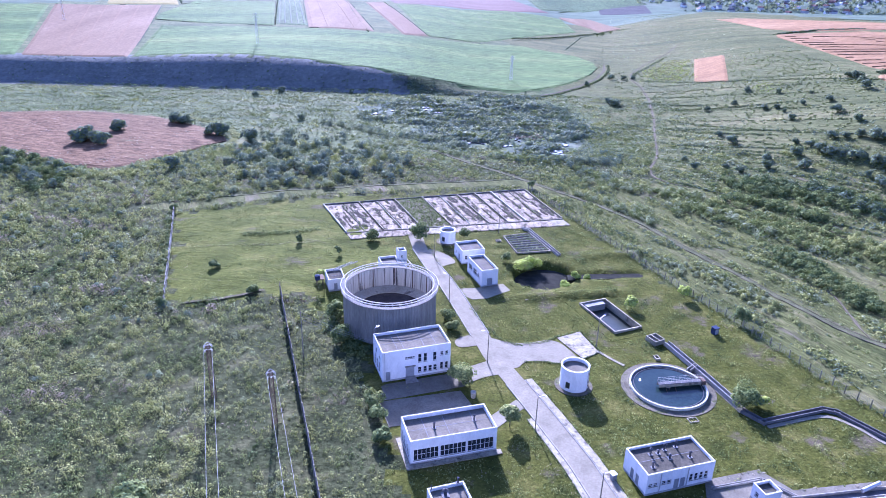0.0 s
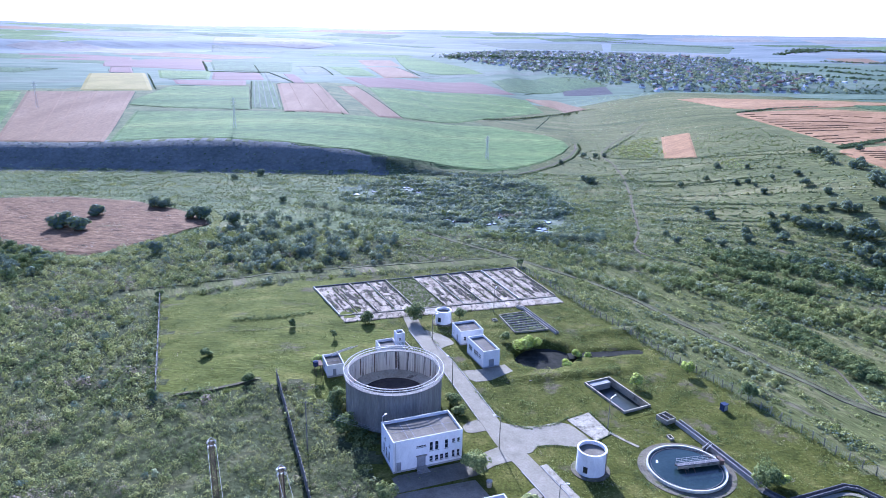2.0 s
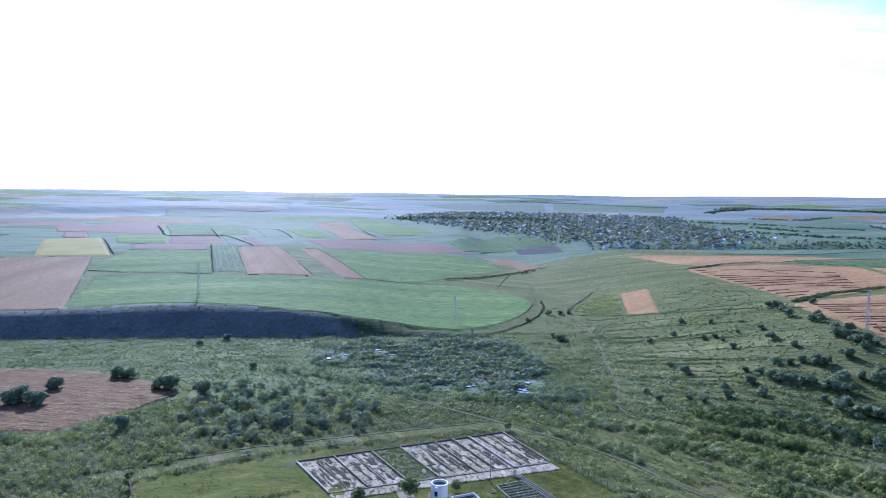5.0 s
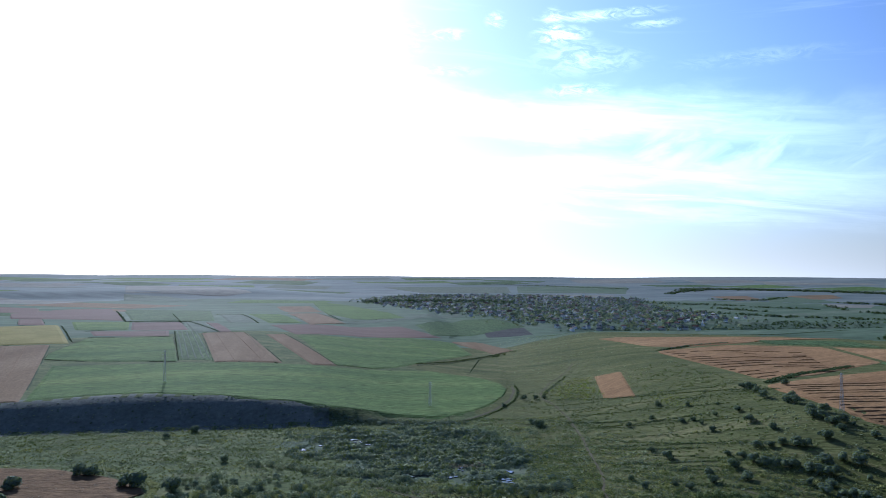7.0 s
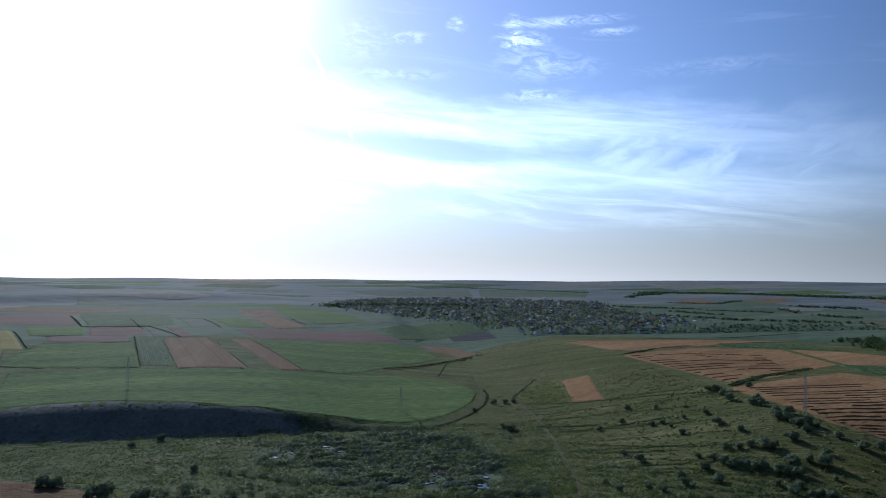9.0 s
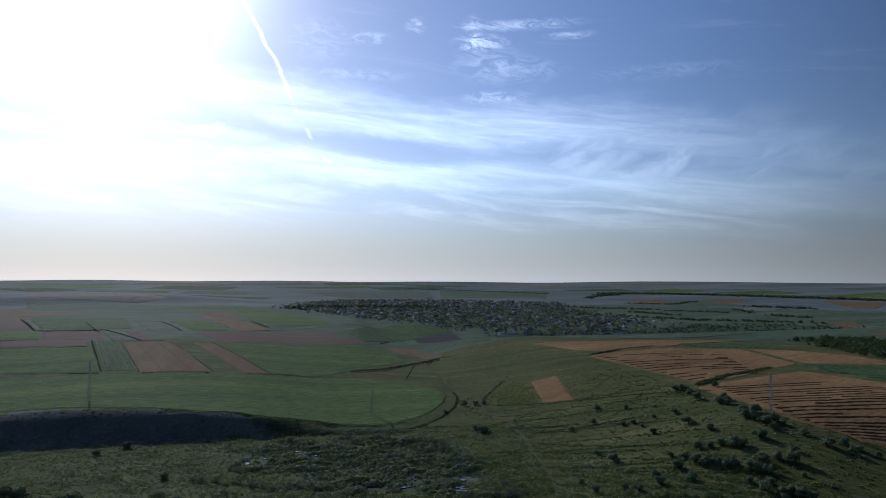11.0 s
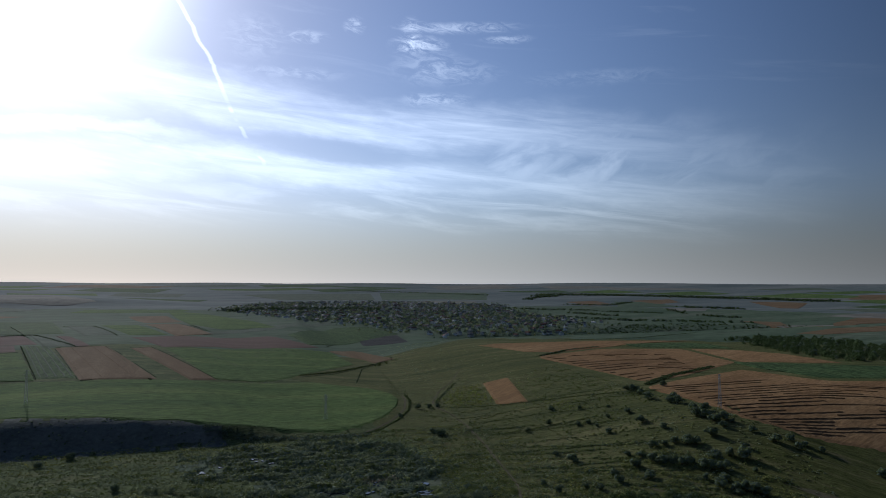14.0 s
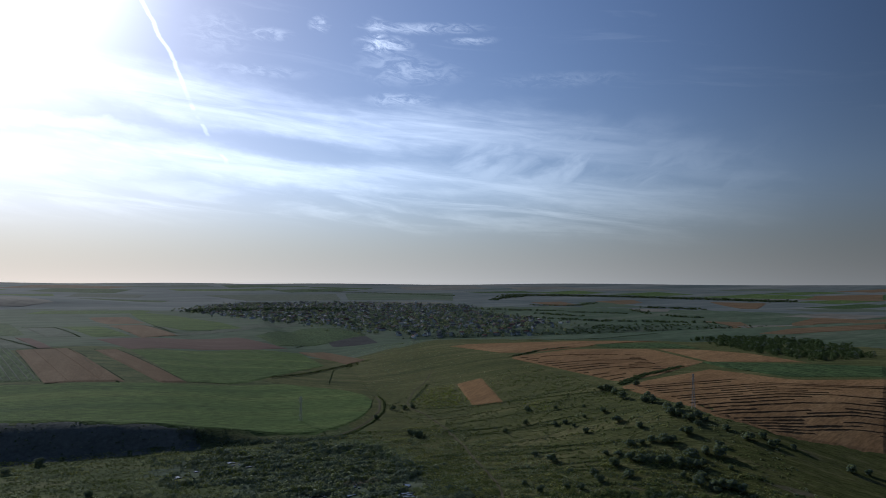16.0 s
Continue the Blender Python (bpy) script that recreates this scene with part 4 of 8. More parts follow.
b1 = building("office_building", "two-storey white rendered plant building with flat grey roof", B1, 14.9, 8.1, 7.0,
              [D_(0.7, 1.7, 0.1, 2.3), D_(5.0, 6.9, 0.3, 2.8, 1), W_(4.9, 7.0, 4.75, 5.2, 3, 0), W_(7.7, 8.5, 3.5, 5.5), W_(8.9, 9.7, 3.5, 5.5), W_(11.0, 11.8, 3.4, 5.4),
               W_(12.6, 13.3, 4.4, 5.3), W_(13.7, 14.4, 4.4, 5.3), W_(7.7, 8.5, 1.0, 2.3), W_(8.9, 9.7, 1.0, 2.3), W_(10.0, 10.8, 1.0, 2.3), W_(11.1, 11.9, 1.0, 2.3), W_(12.6, 13.3, 1.0, 2.6), W_(13.7, 14.4, 1.0, 2.6)],
              [W_(1.2, 2.2, 1.2, 3.4), W_(3.0, 4.0, 1.2, 3.4), W_(4.8, 5.8, 1.2, 3.4), W_(2.2, 3.4, 4.6, 5.4), W_(5.2, 6.2, 4.6, 5.4)], seams=4)
downpipe(b1, 0.5, 6.9)
part("canopy", boxes((4.8, -0.45, 2.9, 7.1, 0, 3.0)), M["concrete"], b1, "small concrete canopy over the door")
for i in range(3):
    part("entrance_step", boxes((4.6 + 0.1 * i, -1.9 + 0.4 * i, -0.2, 7.3 - 0.1 * i, -1.5 + 0.4 * i, 0.06 + 0.12 * i)), M["concrete"], b1)
part("entrance_step", boxes((4.9, -0.7, -0.2, 7.0, 0, 0.38)), M["concrete"], b1)
sat = thing("lamp_arm", B1 @ pose(0.15, 7.9, 7.05), "small galvanised lamp arm on a roof corner", "lamp")
part("post", bars([((0, 0, 0), (0, 0, 1.3))], 0.05), M["steel"], sat)
part("arm", bars([((0, 0, 1.3), (0.7, 0.1, 1.75))], 0.05), M["steel"], sat)
part("head", boxes((0.6, 0.0, 1.7, 1.1, 0.2, 1.82)), M["steel"], sat)

B2 = pose(-4.8, 97.5, 0.05, 0, 0, 16.8)
strip = [W_(0.6, 5.2, 0.75, 3.1, 5, 1), W_(5.5, 10.3, 0.75, 3.1, 5, 1), W_(10.6, 15.5, 0.75, 3.1, 5, 1)]
building("control_building", "long low white building with a strip of windows and flat roof", B2, 16.1, 7.3, 5.0, strip,
              [W_(1.0, 1.9, 1.0, 3.0), W_(2.2, 3.1, 1.0, 3.0), W_(3.4, 4.3, 1.0, 3.0), W_(4.6, 5.5, 1.0, 3.0), W_(5.8, 6.6, 1.0, 3.0)], seams=3, parapet=0.75)
tagged(part("footpath", boxes((-0.9, -1.3, -0.5, 16.9, -0.05, 0.12), (-0.9, -0.05, -0.5, -0.05, 7.6, 0.118)), M["slab"]), "concrete strip along the foot of a low building", "pavement", kind="structure").matrix_basis = B2
roof_vent(B2 @ pose(5.3, 3.6, 4.25), 1.1, 0.16, "roof vents")
roof_vent(B2 @ pose(13.0, 3.9, 4.25), 1.1, 0.16, "roof vents")

B3 = pose(35.0, 91.4, 0.05, 0, 0, 17.6)
b3 = building("workshop_building", "single-storey white workshop with dark flat roof and vents", B3, 13.2, 7.1, 4.3,
              [W_(0.4, 1.2, 1.6, 2.3), W_(1.4, 2.2, 1.6, 2.3), W_(3.0, 3.8, 1.7, 2.4), W_(4.0, 4.8, 1.7, 2.4), D_(5.4, 6.4, 0.1, 2.3), D_(6.6, 7.6, 0.1, 2.3),
               W_(8.4, 9.1, 1.2, 2.6), W_(9.4, 10.1, 1.2, 2.6), W_(10.4, 11.1, 1.2, 2.6), W_(11.4, 12.1, 1.2, 2.6)],
              [D_(2.2, 3.2, 0.1, 2.2), D_(3.8, 4.8, 0.1, 2.2)], roof="felt_dark", seams=0, parapet=0.45)
for vx, vy, vh in ((2.2, 2.0, 1.1), (3.6, 5.0, 1.2), (6.3, 3.2, 0.8), (6.6, 5.4, 1.2), (9.0, 5.6, 1.2), (9.9, 2.6, 1.1), (5.0, 4.8, 0.7)):
    roof_vent(B3 @ pose(vx, vy, 3.85), vh, 0.17, "roof vents")
downpipe(b3, 2.6, 4.2)
downpipe(b3, 7.9, 4.2)

B4 = pose(0.7, 80.6, 0.05, 0, 0, 18.5)
building("pump_house", "small white pump house with flat dark roof", B4, 6.2, 7.2, 4.0, [W_(1.0, 2.2, 1.0, 2.2), D_(3.6, 4.6, 0.1, 2.2)], roof="felt", seams=1)
roof_vent(B4 @ pose(2.6, 5.6, 3.45), 0.9, 0.28, "roof vents")
roof_vent(B4 @ pose(5.2, 7.0, 4.05), 1.0, 0.14, "roof vents")
roof_vent(B4 @ pose(0.6, 6.8, 4.05), 0.8, 0.07, "roof vents")

B5 = pose(5.5, 182.2, 0.05, 0, 0, 17.6)
building("store_building", "small square white building with flat grey roof", B5, 6.9, 7.0, 4.0, [W_(0.9, 1.7, 1.3, 2.4), W_(2.0, 2.8, 1.3, 2.4)], [D_(3.6, 5.0, 0.1, 2.2), W_(1.2, 2.0, 1.4, 2.3)], seams=1)
B6 = pose(10.5, 167.9, 0.05, 0, 0, 20.5)
building("blower_building", "narrow white building with windows along its side", B6, 4.8, 10.1, 4.7, [D_(1.6, 3.2, 0.1, 2.3, 1)],
         [W_(1.0, 3.2, 1.8, 3.2, 2), W_(4.2, 6.6, 1.8, 3.2, 2), W_(7.0, 8.4, 2.0, 3.1, 1)], seams=1)
B7 = pose(-12.3, 178.2, 0.05, 0, 0, 20)
building("stair_tower", "little square white tower beside a large tank", B7, 2.3, 2.6, 5.2, [W_(0.6, 1.2, 3.2, 3.9)], seams=0, parapet=0.4)
B7b = pose(-16.6, 174.9, 0.05, 0, 0, 19)
building("valve_chamber", "low white concrete chamber beside a large tank", B7b, 5.0, 5.2, 2.6, [W_(1.2, 2.0, 1.1, 1.8)], seams=0, parapet=0.6)
for px in (5.4, 6.4, 7.4):
    pipe = thing("inlet_pipe", B7b @ pose(px, 0.5, 0), "pale steel pipe between chamber and tank", "pipe", "tank pipes")
    part("run", bars([((0, 4.0, 2.5), (0.6, -4.0, 2.5))], 0.14, 8), M["rail"], pipe)
    part("support", bars([((0, 3.6, 0), (0, 3.6, 2.4)), ((0.5, -3.4, 0), (0.5, -3.4, 2.4))], 0.08), M["rail"], pipe)
B8 = pose(-29.6, 163.2, 0.05, 0, 0, 18)
building("sampling_house", "low grey-white chamber with flat roof beside a tank", B8, 4.4, 6.6, 3.2, [D_(1.4, 2.3, 0.1, 2.1)], [W_(2.0, 3.6, 1.2, 2.0)], roof="felt_dark", seams=0)
for px in (2.2, 3.6):
    pipe = thing("inlet_pipe", B8 @ pose(px, 2.0, 3.2), "pale steel pipe between chamber and tank", "pipe", "tank pipes")
    part("run", bars([((0, 3, 0.7), (3.6, -5.2, 6.0)), ((0, 3, 0.7), (0, 3, 0))], 0.12, 8), M["rail"], pipe)
gantry = thing("pipe_rack", pose(-32.5, 163.5, 0, 0, 0, 18), "rusty steel pipe rack beside a chamber", "rack")
for gx_, gy_ in ((0, 0), (1.6, 0), (0, 2.6), (1.6, 2.6)):
    part("leg", bars([((gx_, gy_, 0), (gx_, gy_, 3.2))], 0.08), M["rust"], gantry)
part("deck", boxes((-0.2, -0.2, 3.1, 1.8, 2.8, 3.25)), M["rust"], gantry)
part("drum", lathe([(0.02, 3.25), (0.7, 3.25), (0.7, 4.4), (0.02, 4.6)], 16, False), M["blue"], gantry, "blue steel drum")


# ---- large round tank ----
TC = pose(-12.4, 148.3, 0)
tank = thing("digester_tank", TC, "large open round concrete tank, ribbed outside and streaked inside", "tank")
RO, RI, HT = 11.0, 10.55, 9.5
ribs = 96
shell = bmesh.new()
prof = []
for i in range(ribs * 2):
    a = 2 * math.pi * i / (ribs * 2)
    r = RO + (0.07 if i % 2 else -0.02)
    prof.append((r * math.cos(a), r * math.sin(a)))
lo = [shell.verts.new((x_, y_, -0.5)) for x_, y_ in prof]
hi = [shell.verts.new((x_, y_, HT)) for x_, y_ in prof]
for i in range(len(prof)):
    j = (i + 1) % len(prof)
    shell.faces.new((lo[i], lo[j], hi[j], hi[i]))
part("outer_wall", shell, M["tank_wall"], tank)
part("lining", lathe([(RI, HT), (RI, 3.4), (RI - 0.02, 0.2)][::-1], 96, False), M["tank_inside"], tank, "pale lining with dark vertical streaks")
part("ledge", lathe([(RI - 0.01, 4.5), (RI - 0.01, 0.5), (7.7, 0.5), (7.7, 3.95)], 96), M["tank_ledge"], tank)
part("rim", lathe([(RI - 0.1, HT - 0.12), (RI - 0.1, HT), (RO + 0.55, HT), (RO + 0.55, HT - 0.14)], 96), M["tank_wall"], tank, "concrete walkway round the rim")
part("sludge", disc(7.75, 3.75, 64, 0.4), M["sludge"], tank, "dark brown sludge")
for rr, zz, th in ((RO + 0.5, HT + 1.0, 0.085), (RO + 0.5, HT + 0.5, 0.02), (RI - 0.05, HT + 1.0, 0.085), (RI - 0.05, HT + 0.5, 0.02)):
    part("hand_rail", lathe([(rr - th, zz - th), (rr + th, zz - th), (rr + th, zz + th), (rr - th, zz + th)], 96), M["rail"], tank, "pale painted hand rail")
for rr in (RO + 0.5, RI - 0.05):
    for i in range(44):
        a = 2 * math.pi * i / 44
        part("rail_post", bars([((rr * math.cos(a), rr * math.sin(a), HT - 0.02), (rr * math.cos(a), rr * math.sin(a), HT + 1.0))], 0.035, 5), M["rail"], tank)
for i, a in enumerate((35, 62, 88, 118, 141, 20)):
    ar = radians(a)
    rr = RI - 0.05
    part("stain_pipe", bars([((rr * math.cos(ar), rr * math.sin(ar), 3.6 if i % 2 else 5.0), (rr * math.cos(ar), rr * math.sin(ar), HT - 0.2))], 0.12, 6), M["rust"], tank)


# ---- small round tanks ----
def round_tank(at, r, h, label, door_a, ladder_a=None):
    root = thing("round_tank", at, label, "tank", "small round tanks")
    part("wall", lathe([(r, -0.4), (r, h), (r - 0.25, h), (r - 0.25, -0.4)], 48), M["white"], root)
    part("coping", lathe([(r + 0.06, h), (r + 0.06, h + 0.1), (r - 0.3, h + 0.1), (r - 0.3, h)], 48), M["white"], root)
    part("roof", disc(r - 0.24, h - 0.7, 48, 0.15), M["felt"], root)
    m = pose(0, 0, 0, 0, 0, door_a) @ pose(r, -0.5, 0.9, 0, 0, 90)
    d = part("hatch", boxes((0, -0.06, 0, 0.9, 0.25, 1.4)), M["glass"], root, "dark open hatch")
    d.matrix_basis = m
    part("plinth", lathe([(r + 1.0, -0.3), (r + 1.0, 0.1), (r, 0.12), (r, -0.3)], 48), M["gravel"], root)
    if ladder_a is not None:
        lad = bars([((r + 0.2, s, 0.2), (r + 0.2, s, h + 0.9)) for s in (-0.25, 0.25)] + [((r + 0.2, -0.25, 0.4 + 0.33 * i), (r + 0.2, 0.25, 0.4 + 0.33 * i)) for i in range(int(h / 0.33))], 0.03, 5)
        part("ladder", lad, M["rust"], root).matrix_basis = pose(0, 0, 0, 0, 0, ladder_a)
    return root


round_tank(pose(28.1, 123.2, 0.05), 2.95, 5.0, "white rendered round tank with grey roof and ladder", -125, -38)
round_tank(pose(1.3, 198.4, 0.05), 2.4, 4.0, "small white round tank beside drying beds", -120)

# ---- settling tank with bridge ----
clar = thing("settling_tank", pose(47.9, 123.0, 0), "round concrete settling tank full of dark still water", "tank")
part("wall", lathe([(7.95, -0.5), (7.95, 0.75), (7.62, 0.75), (7.62, -0.5)], 96), M["coping"], clar, "pale concrete rim wall")
part("apron", lathe([(9.7, -0.4), (9.7, 0.10), (7.95, 0.14), (7.95, -0.4)], 96), M["gravel"], clar)
part("weir", lathe([(7.1, 0.0), (7.1, 0.5), (7.0, 0.5), (7.0, 0.0)], 96), M["dark_concrete"], clar)
part("water", disc(7.52, 0.38, 96, 0.3), M["water"], clar, "dark green still water")
part("centre_column", bars([((0, 0, -0.3), (0, 0, 1.3))], 0.45, 16), M["concrete"], clar)
bridge = thing("scraper_bridge", pose(45.6, 122.7, 0, 0, 0, 9.9), "grey concrete scraper bridge over a settling tank", "bridge")
part("deck", boxes((0.0, -0.5, 1.25, 9.9, 0.5, 1.42)), M["dark_concrete"], bridge)
part("beam", boxes((0.0, -0.6, 0.75, 9.6, -0.45, 1.25)), M["slab"], bridge)
part("beam", boxes((0.0, 0.45, 0.75, 9.6, 0.6, 1.25)), M["slab"], bridge)
for yy in (-0.55, 0.55):
    part("hand_rail", bars([((0.1, yy, 2.45), (9.8, yy, 2.45)), ((0.1, yy, 2.0), (9.8, yy, 2.0))], 0.03, 5), M["rail"], bridge)
    for i in range(9):
        part("rail_post", bars([((0.1 + 1.2 * i, yy, 1.5), (0.1 + 1.2 * i, yy, 2.45))], 0.03, 5), M["rail"], bridge)
part("end_carriage", boxes((9.5, -0.9, 0.75, 10.3, 0.9, 1.7)), M["rust"], bridge)
part("motor", boxes((2.2, -0.3, 0.5, 2.9, 0.3, 0.78)), M["blue"], bridge, "blue motor housing")
part("scraper_arm", bars([((1.5, -0.3, 0.9), (1.2, -2.2, 0.32)), ((3.5, -0.3, 0.9), (3.3, -2.0, 0.32)), ((2.3, 0, 0.9), (2.2, -1.2, 0.3))], 0.05, 5), M["rust"], bridge)
litter = part("foam_patch", prism([(0, 0), (0.5, 0.1), (0.65, 0.9), (0.3, 1.0)], 0, 0.04), M["bag"])
litter.matrix_basis = pose(42.2, 124.9, 0.38)
tagged(litter, "white foam patch floating on dark water", "foam")


def trough(name, line, width, label, h=0.9, wall=0.16, rails=False, mat=None):
    """An open concrete channel: floor, two walls and water along a bent line."""
    root = thing(name, pose(0, 0, 0), label, "channel")
    p = np.array(line, float)
    for (xa, ya), (xb, yb) in zip(line[:-1], line[1:]):
        ln = math.hypot(xb - xa, yb - ya)
        m = pose(xa, ya, 0, 0, 0, math.degrees(math.atan2(yb - ya, xb - xa)))
        part("wall", boxes((-width / 2, width / 2 - wall, -0.4, ln + width / 2 - wall - 0.003, width / 2, h)), mat or M["concrete"], root).matrix_basis = m
        part("wall", boxes((-width / 2 + wall + 0.003, -width / 2, -0.4, ln + width / 2, -width / 2 + wall, h)), mat or M["concrete"], root).matrix_basis = m
        part("bed", boxes((0, -width / 2 + wall, -0.3, ln, width / 2 - wall, h - 0.55)), M["dark_concrete"], root).matrix_basis = m
        if rails:
            for s in (-1, 1):
                part("edge_rail", bars([((0, s * width * 0.42, h + 0.08), (ln, s * width * 0.42, h + 0.08))], 0.06, 6), M["rail"], root).matrix_basis = m
    return root


trough("inlet_channel", [(52.6, 140.0), (56.6, 128.6), (60.2, 117.6)], 1.3, "raised concrete inlet channel with pale edges", 1.0, rails=True)
trough("side_channel", [(56.0, 131.0), (54.3, 129.4)], 0.9, "short concrete side channel into a settling tank", 0.95)
ribbon("pavement", [(55.4, 131.5), (58.8, 122.5), (61.0, 115.5)], 2.2, M["slab"], "cracked concrete apron along a channel", "pavement", lift=0.1, thick=0.5, cell=1.5)
trough("outlet_channel", [(60.8, 115.2), (63.4, 112.0), (77.3, 116.6), (79.6, 115.8), (92.0, 98.5)], 1.15, "long dark concrete channel with raised walls across the grass", 0.7, mat=M["dark_concrete"])
ribbon("pavement", [(63.8, 110.8), (76.9, 115.2), (79.2, 114.2), (91.0, 97.5)], 0.9, M["road"], "pale concrete strip beside a channel", "pavement", lift=0.1, thick=0.4, cell=1.5)

# ---- open rectangular basin ----
PB = pose(41.4, 144.8, 0, 0, 0, 23)
basin = thing("open_basin", PB, "open rectangular concrete basin half full of dark water", "basin")
bw, bd, bh, bt = 7.9, 15.6, 0.65, 0.35
for b in ((0, 0, -2.5, bw, bt, bh), (0, bd - bt, -2.5, bw, bd, bh), (0, bt, -2.5, bt, bd - bt, bh), (bw - bt, bt, -2.5, bw, bd - bt, bh)):
    part("wall", boxes(b), M["slab"], basin)
part("bottom", boxes((bt, bt, -2.6, bw - bt, bd - bt, -2.3)), M["dark_concrete"], basin)
part("water", boxes((bt, bt, -2.3, bw - bt, bd - bt, -1.3)), M["stagnant"], basin, "dark stagnant water")
part("broken_slab", boxes((1.0, 13.4, -1.3, 6.6, 15.2, 0.35)), M["concrete"], basin)

# ---- small concrete chambers ----
def chamber(at, w, d, h, label, cells=1):
    root = thing("concrete_chamber", at, label, "chamber", "concrete chambers")
    t = 0.2
    for b in ((0, 0, -0.3, w, t, h), (0, d - t, -0.3, w, d, h), (0, t, -0.3, t, d - t, h), (w - t, t, -0.3, w, d - t, h)):
        part("wall", boxes(b), M["slab"], root)
    for i in range(cells - 1):
        c = w * (i + 1) / cells
        part("partition", boxes((c - 0.1, t, -0.3, c + 0.1, d - t, h - 0.05)), M["slab"], root)
    part("bottom", boxes((t, t, -0.3, w - t, d - t, h - 0.6)), M["dark_concrete"], root)
    return root


chamber(pose(49.6, 139.7, 0, 0, 0, 28), 3.0, 3.2, 1.2, "square concrete chamber with open cells", 2)
chamber(pose(48.2, 133.6, 0, 0, 0, 10), 1.1, 1.6, 0.5, "little concrete inspection chamber in the grass")
chamber(pose(49.0, 111.4, 0, 0, 0, 15), 2.0, 1.5, 0.2, "flat concrete inspection cover in the grass")
chamber(pose(16.5, 199.0, 0, 0, 0, 15), 1.6, 1.4, 0.4, "little concrete inspection chamber in the grass")
chamber(pose(21.8, 160.6, 0, 0, 0, 30), 1.4, 1.0, 0.3, "little reddish concrete cover in the grass")
kiosk = thing("steel_kiosk", pose(65.4, 145.6, 0, 0, 0, 25), "small dark blue steel kiosk in the grass", "kiosk")
part("body", boxes((0, 0, 0, 1.3, 1.2, 1.6)), M["blue"], kiosk)
part("lid", boxes((-0.1, -0.1, 1.6, 1.4, 1.3, 1.72)), M["blue"], kiosk)
part("door", boxes((0.15, -0.03, 0.1, 1.15, 0.0, 1.5)), M["door"], kiosk)

# ---- screening yard at the near corner ----
paving("screen_yard", [(46.5, 95.5), (57.0, 98.6), (61.0, 93.6), (79.0, 96.6), (92.0, 84.0), (50.0, 78.0), (44.0, 86.0)], M["asphalt"], "stained concrete yard with channels", 0.14)
trough("screen_channel", [(47.2, 93.4), (56.4, 96.0), (61.0, 91.6)], 0.5, "thin raised concrete kerb channel", 0.5, 0.12)
trough("screen_channel", [(60.5, 90.4), (80.0, 93.8)], 1.8, "open concrete screening channel with pipes", 1.0)
pipe = thing("surface_pipe", pose(0, 0, 0), "thick grey pipe with a bend on concrete", "pipe")
part("run", bars([((62, 88.6, 1.1), (77, 91.4, 1.1)), ((77, 91.4, 1.1), (80, 93.4, 1.1)), ((72, 92.6, 1.3), (76, 94.6, 1.3))], 0.35, 12), M["steel"], pipe)
part("leg", bars([((64, 88.97, 0.1), (64, 88.97, 0.9)), ((75, 91.03, 0.1), (75, 91.03, 0.9))], 0.12), M["rust"], pipe)
building("screen_house", "tiny white concrete house with an open roof hatch", pose(53.7, 88.9, 0.1, 0, 0, 17), 3.3, 3.0, 3.0, [D_(0.4, 1.3, 0.1, 2.0)], [W_(0.8, 1.6, 1.2, 2.0)], roof="felt_dark", seams=0, parapet=0.5)

# ---- sludge drying beds ----
BFL, BFR, BBL, BBR = Vector((-28.5, 198.3)), Vector((41.8, 214.6)), Vector((-42.0, 227.6)), Vector((30.0, 249.4))


def bed_at(u, v):
    return (BFL.lerp(BFR, u)).lerp(BBL.lerp(BBR, u), v)


beds = thing("drying_beds", pose(0, 0, 0), "row of weathered concrete sludge drying beds with weeds in the joints", "drying beds")


def bed_prism(u0, v0, u1, v1, z0, z1):
    return prism([tuple(bed_at(u, v)) for u, v in ((u0, v0), (u1, v0), (u1, v1), (u0, v1))], z0, z1)


part("base", bed_prism(0, 0, 1, 1, -0.4, 0.14), M["bed_floor"], beds)
VF = 0.16
cuts = [0.0, 0.085, 0.165, 0.25, 0.335, 0.47, 0.56, 0.645, 0.735, 0.82, 0.91, 1.0]
for i, u in enumerate(cuts):
    major = i in (0, 2, 4, 5, 7, 8, 9, 11)
    w = 0.0020 if major else 0.0012
    u0 = min(max(u - w, 0), 1 - 2 * w)
    part("dividing_wall", bed_prism(u0, VF, u0 + 2 * w, 0.993, 0.1, 0.75 if major else 0.4), M["slab"] if i % 3 else M["coping"], beds)
part("back_wall", bed_prism(0, 0.993, 1, 1, 0.1, 0.6), M["dark_concrete"], beds)
part("front_kerb", bed_prism(0, VF - 0.010, 1, VF, 0.1, 0.40), M["slab"], beds)
rnd = random.Random(5)
for i, (ua, ub) in enumerate(zip(cuts[:-1], cuts[1:])):
    for k in range(2):
        for j in range(6):
            if i == 4 and rnd.random() < 0.6:
                continue
            g = 0.003
            a0 = ua + (ub - ua) * (0.08 + 0.46 * k)
            a1 = a0 + (ub - ua) * 0.40
            v0 = VF + 0.02 + (0.955 - VF) * j / 6
            v1 = v0 + (0.955 - VF) / 6 - 0.008
            part("floor_panel", bed_prism(a0 + g * rnd.random(), v0, a1 - g * rnd.random(), v1, 0.1, 0.2 + 0.03 * rnd.random()), M["bed_floor"], beds)
for i in range(14):
    u0, u1 = i / 14 + 0.0015, (i + 1) / 14 - 0.0015
    part("apron_panel", bed_prism(u0, 0.01, u1, VF - 0.02, 0.1, 0.19 + 0.02 * rnd.random()), M["slab"] if i % 4 == 1 else M["bed_floor"], beds)


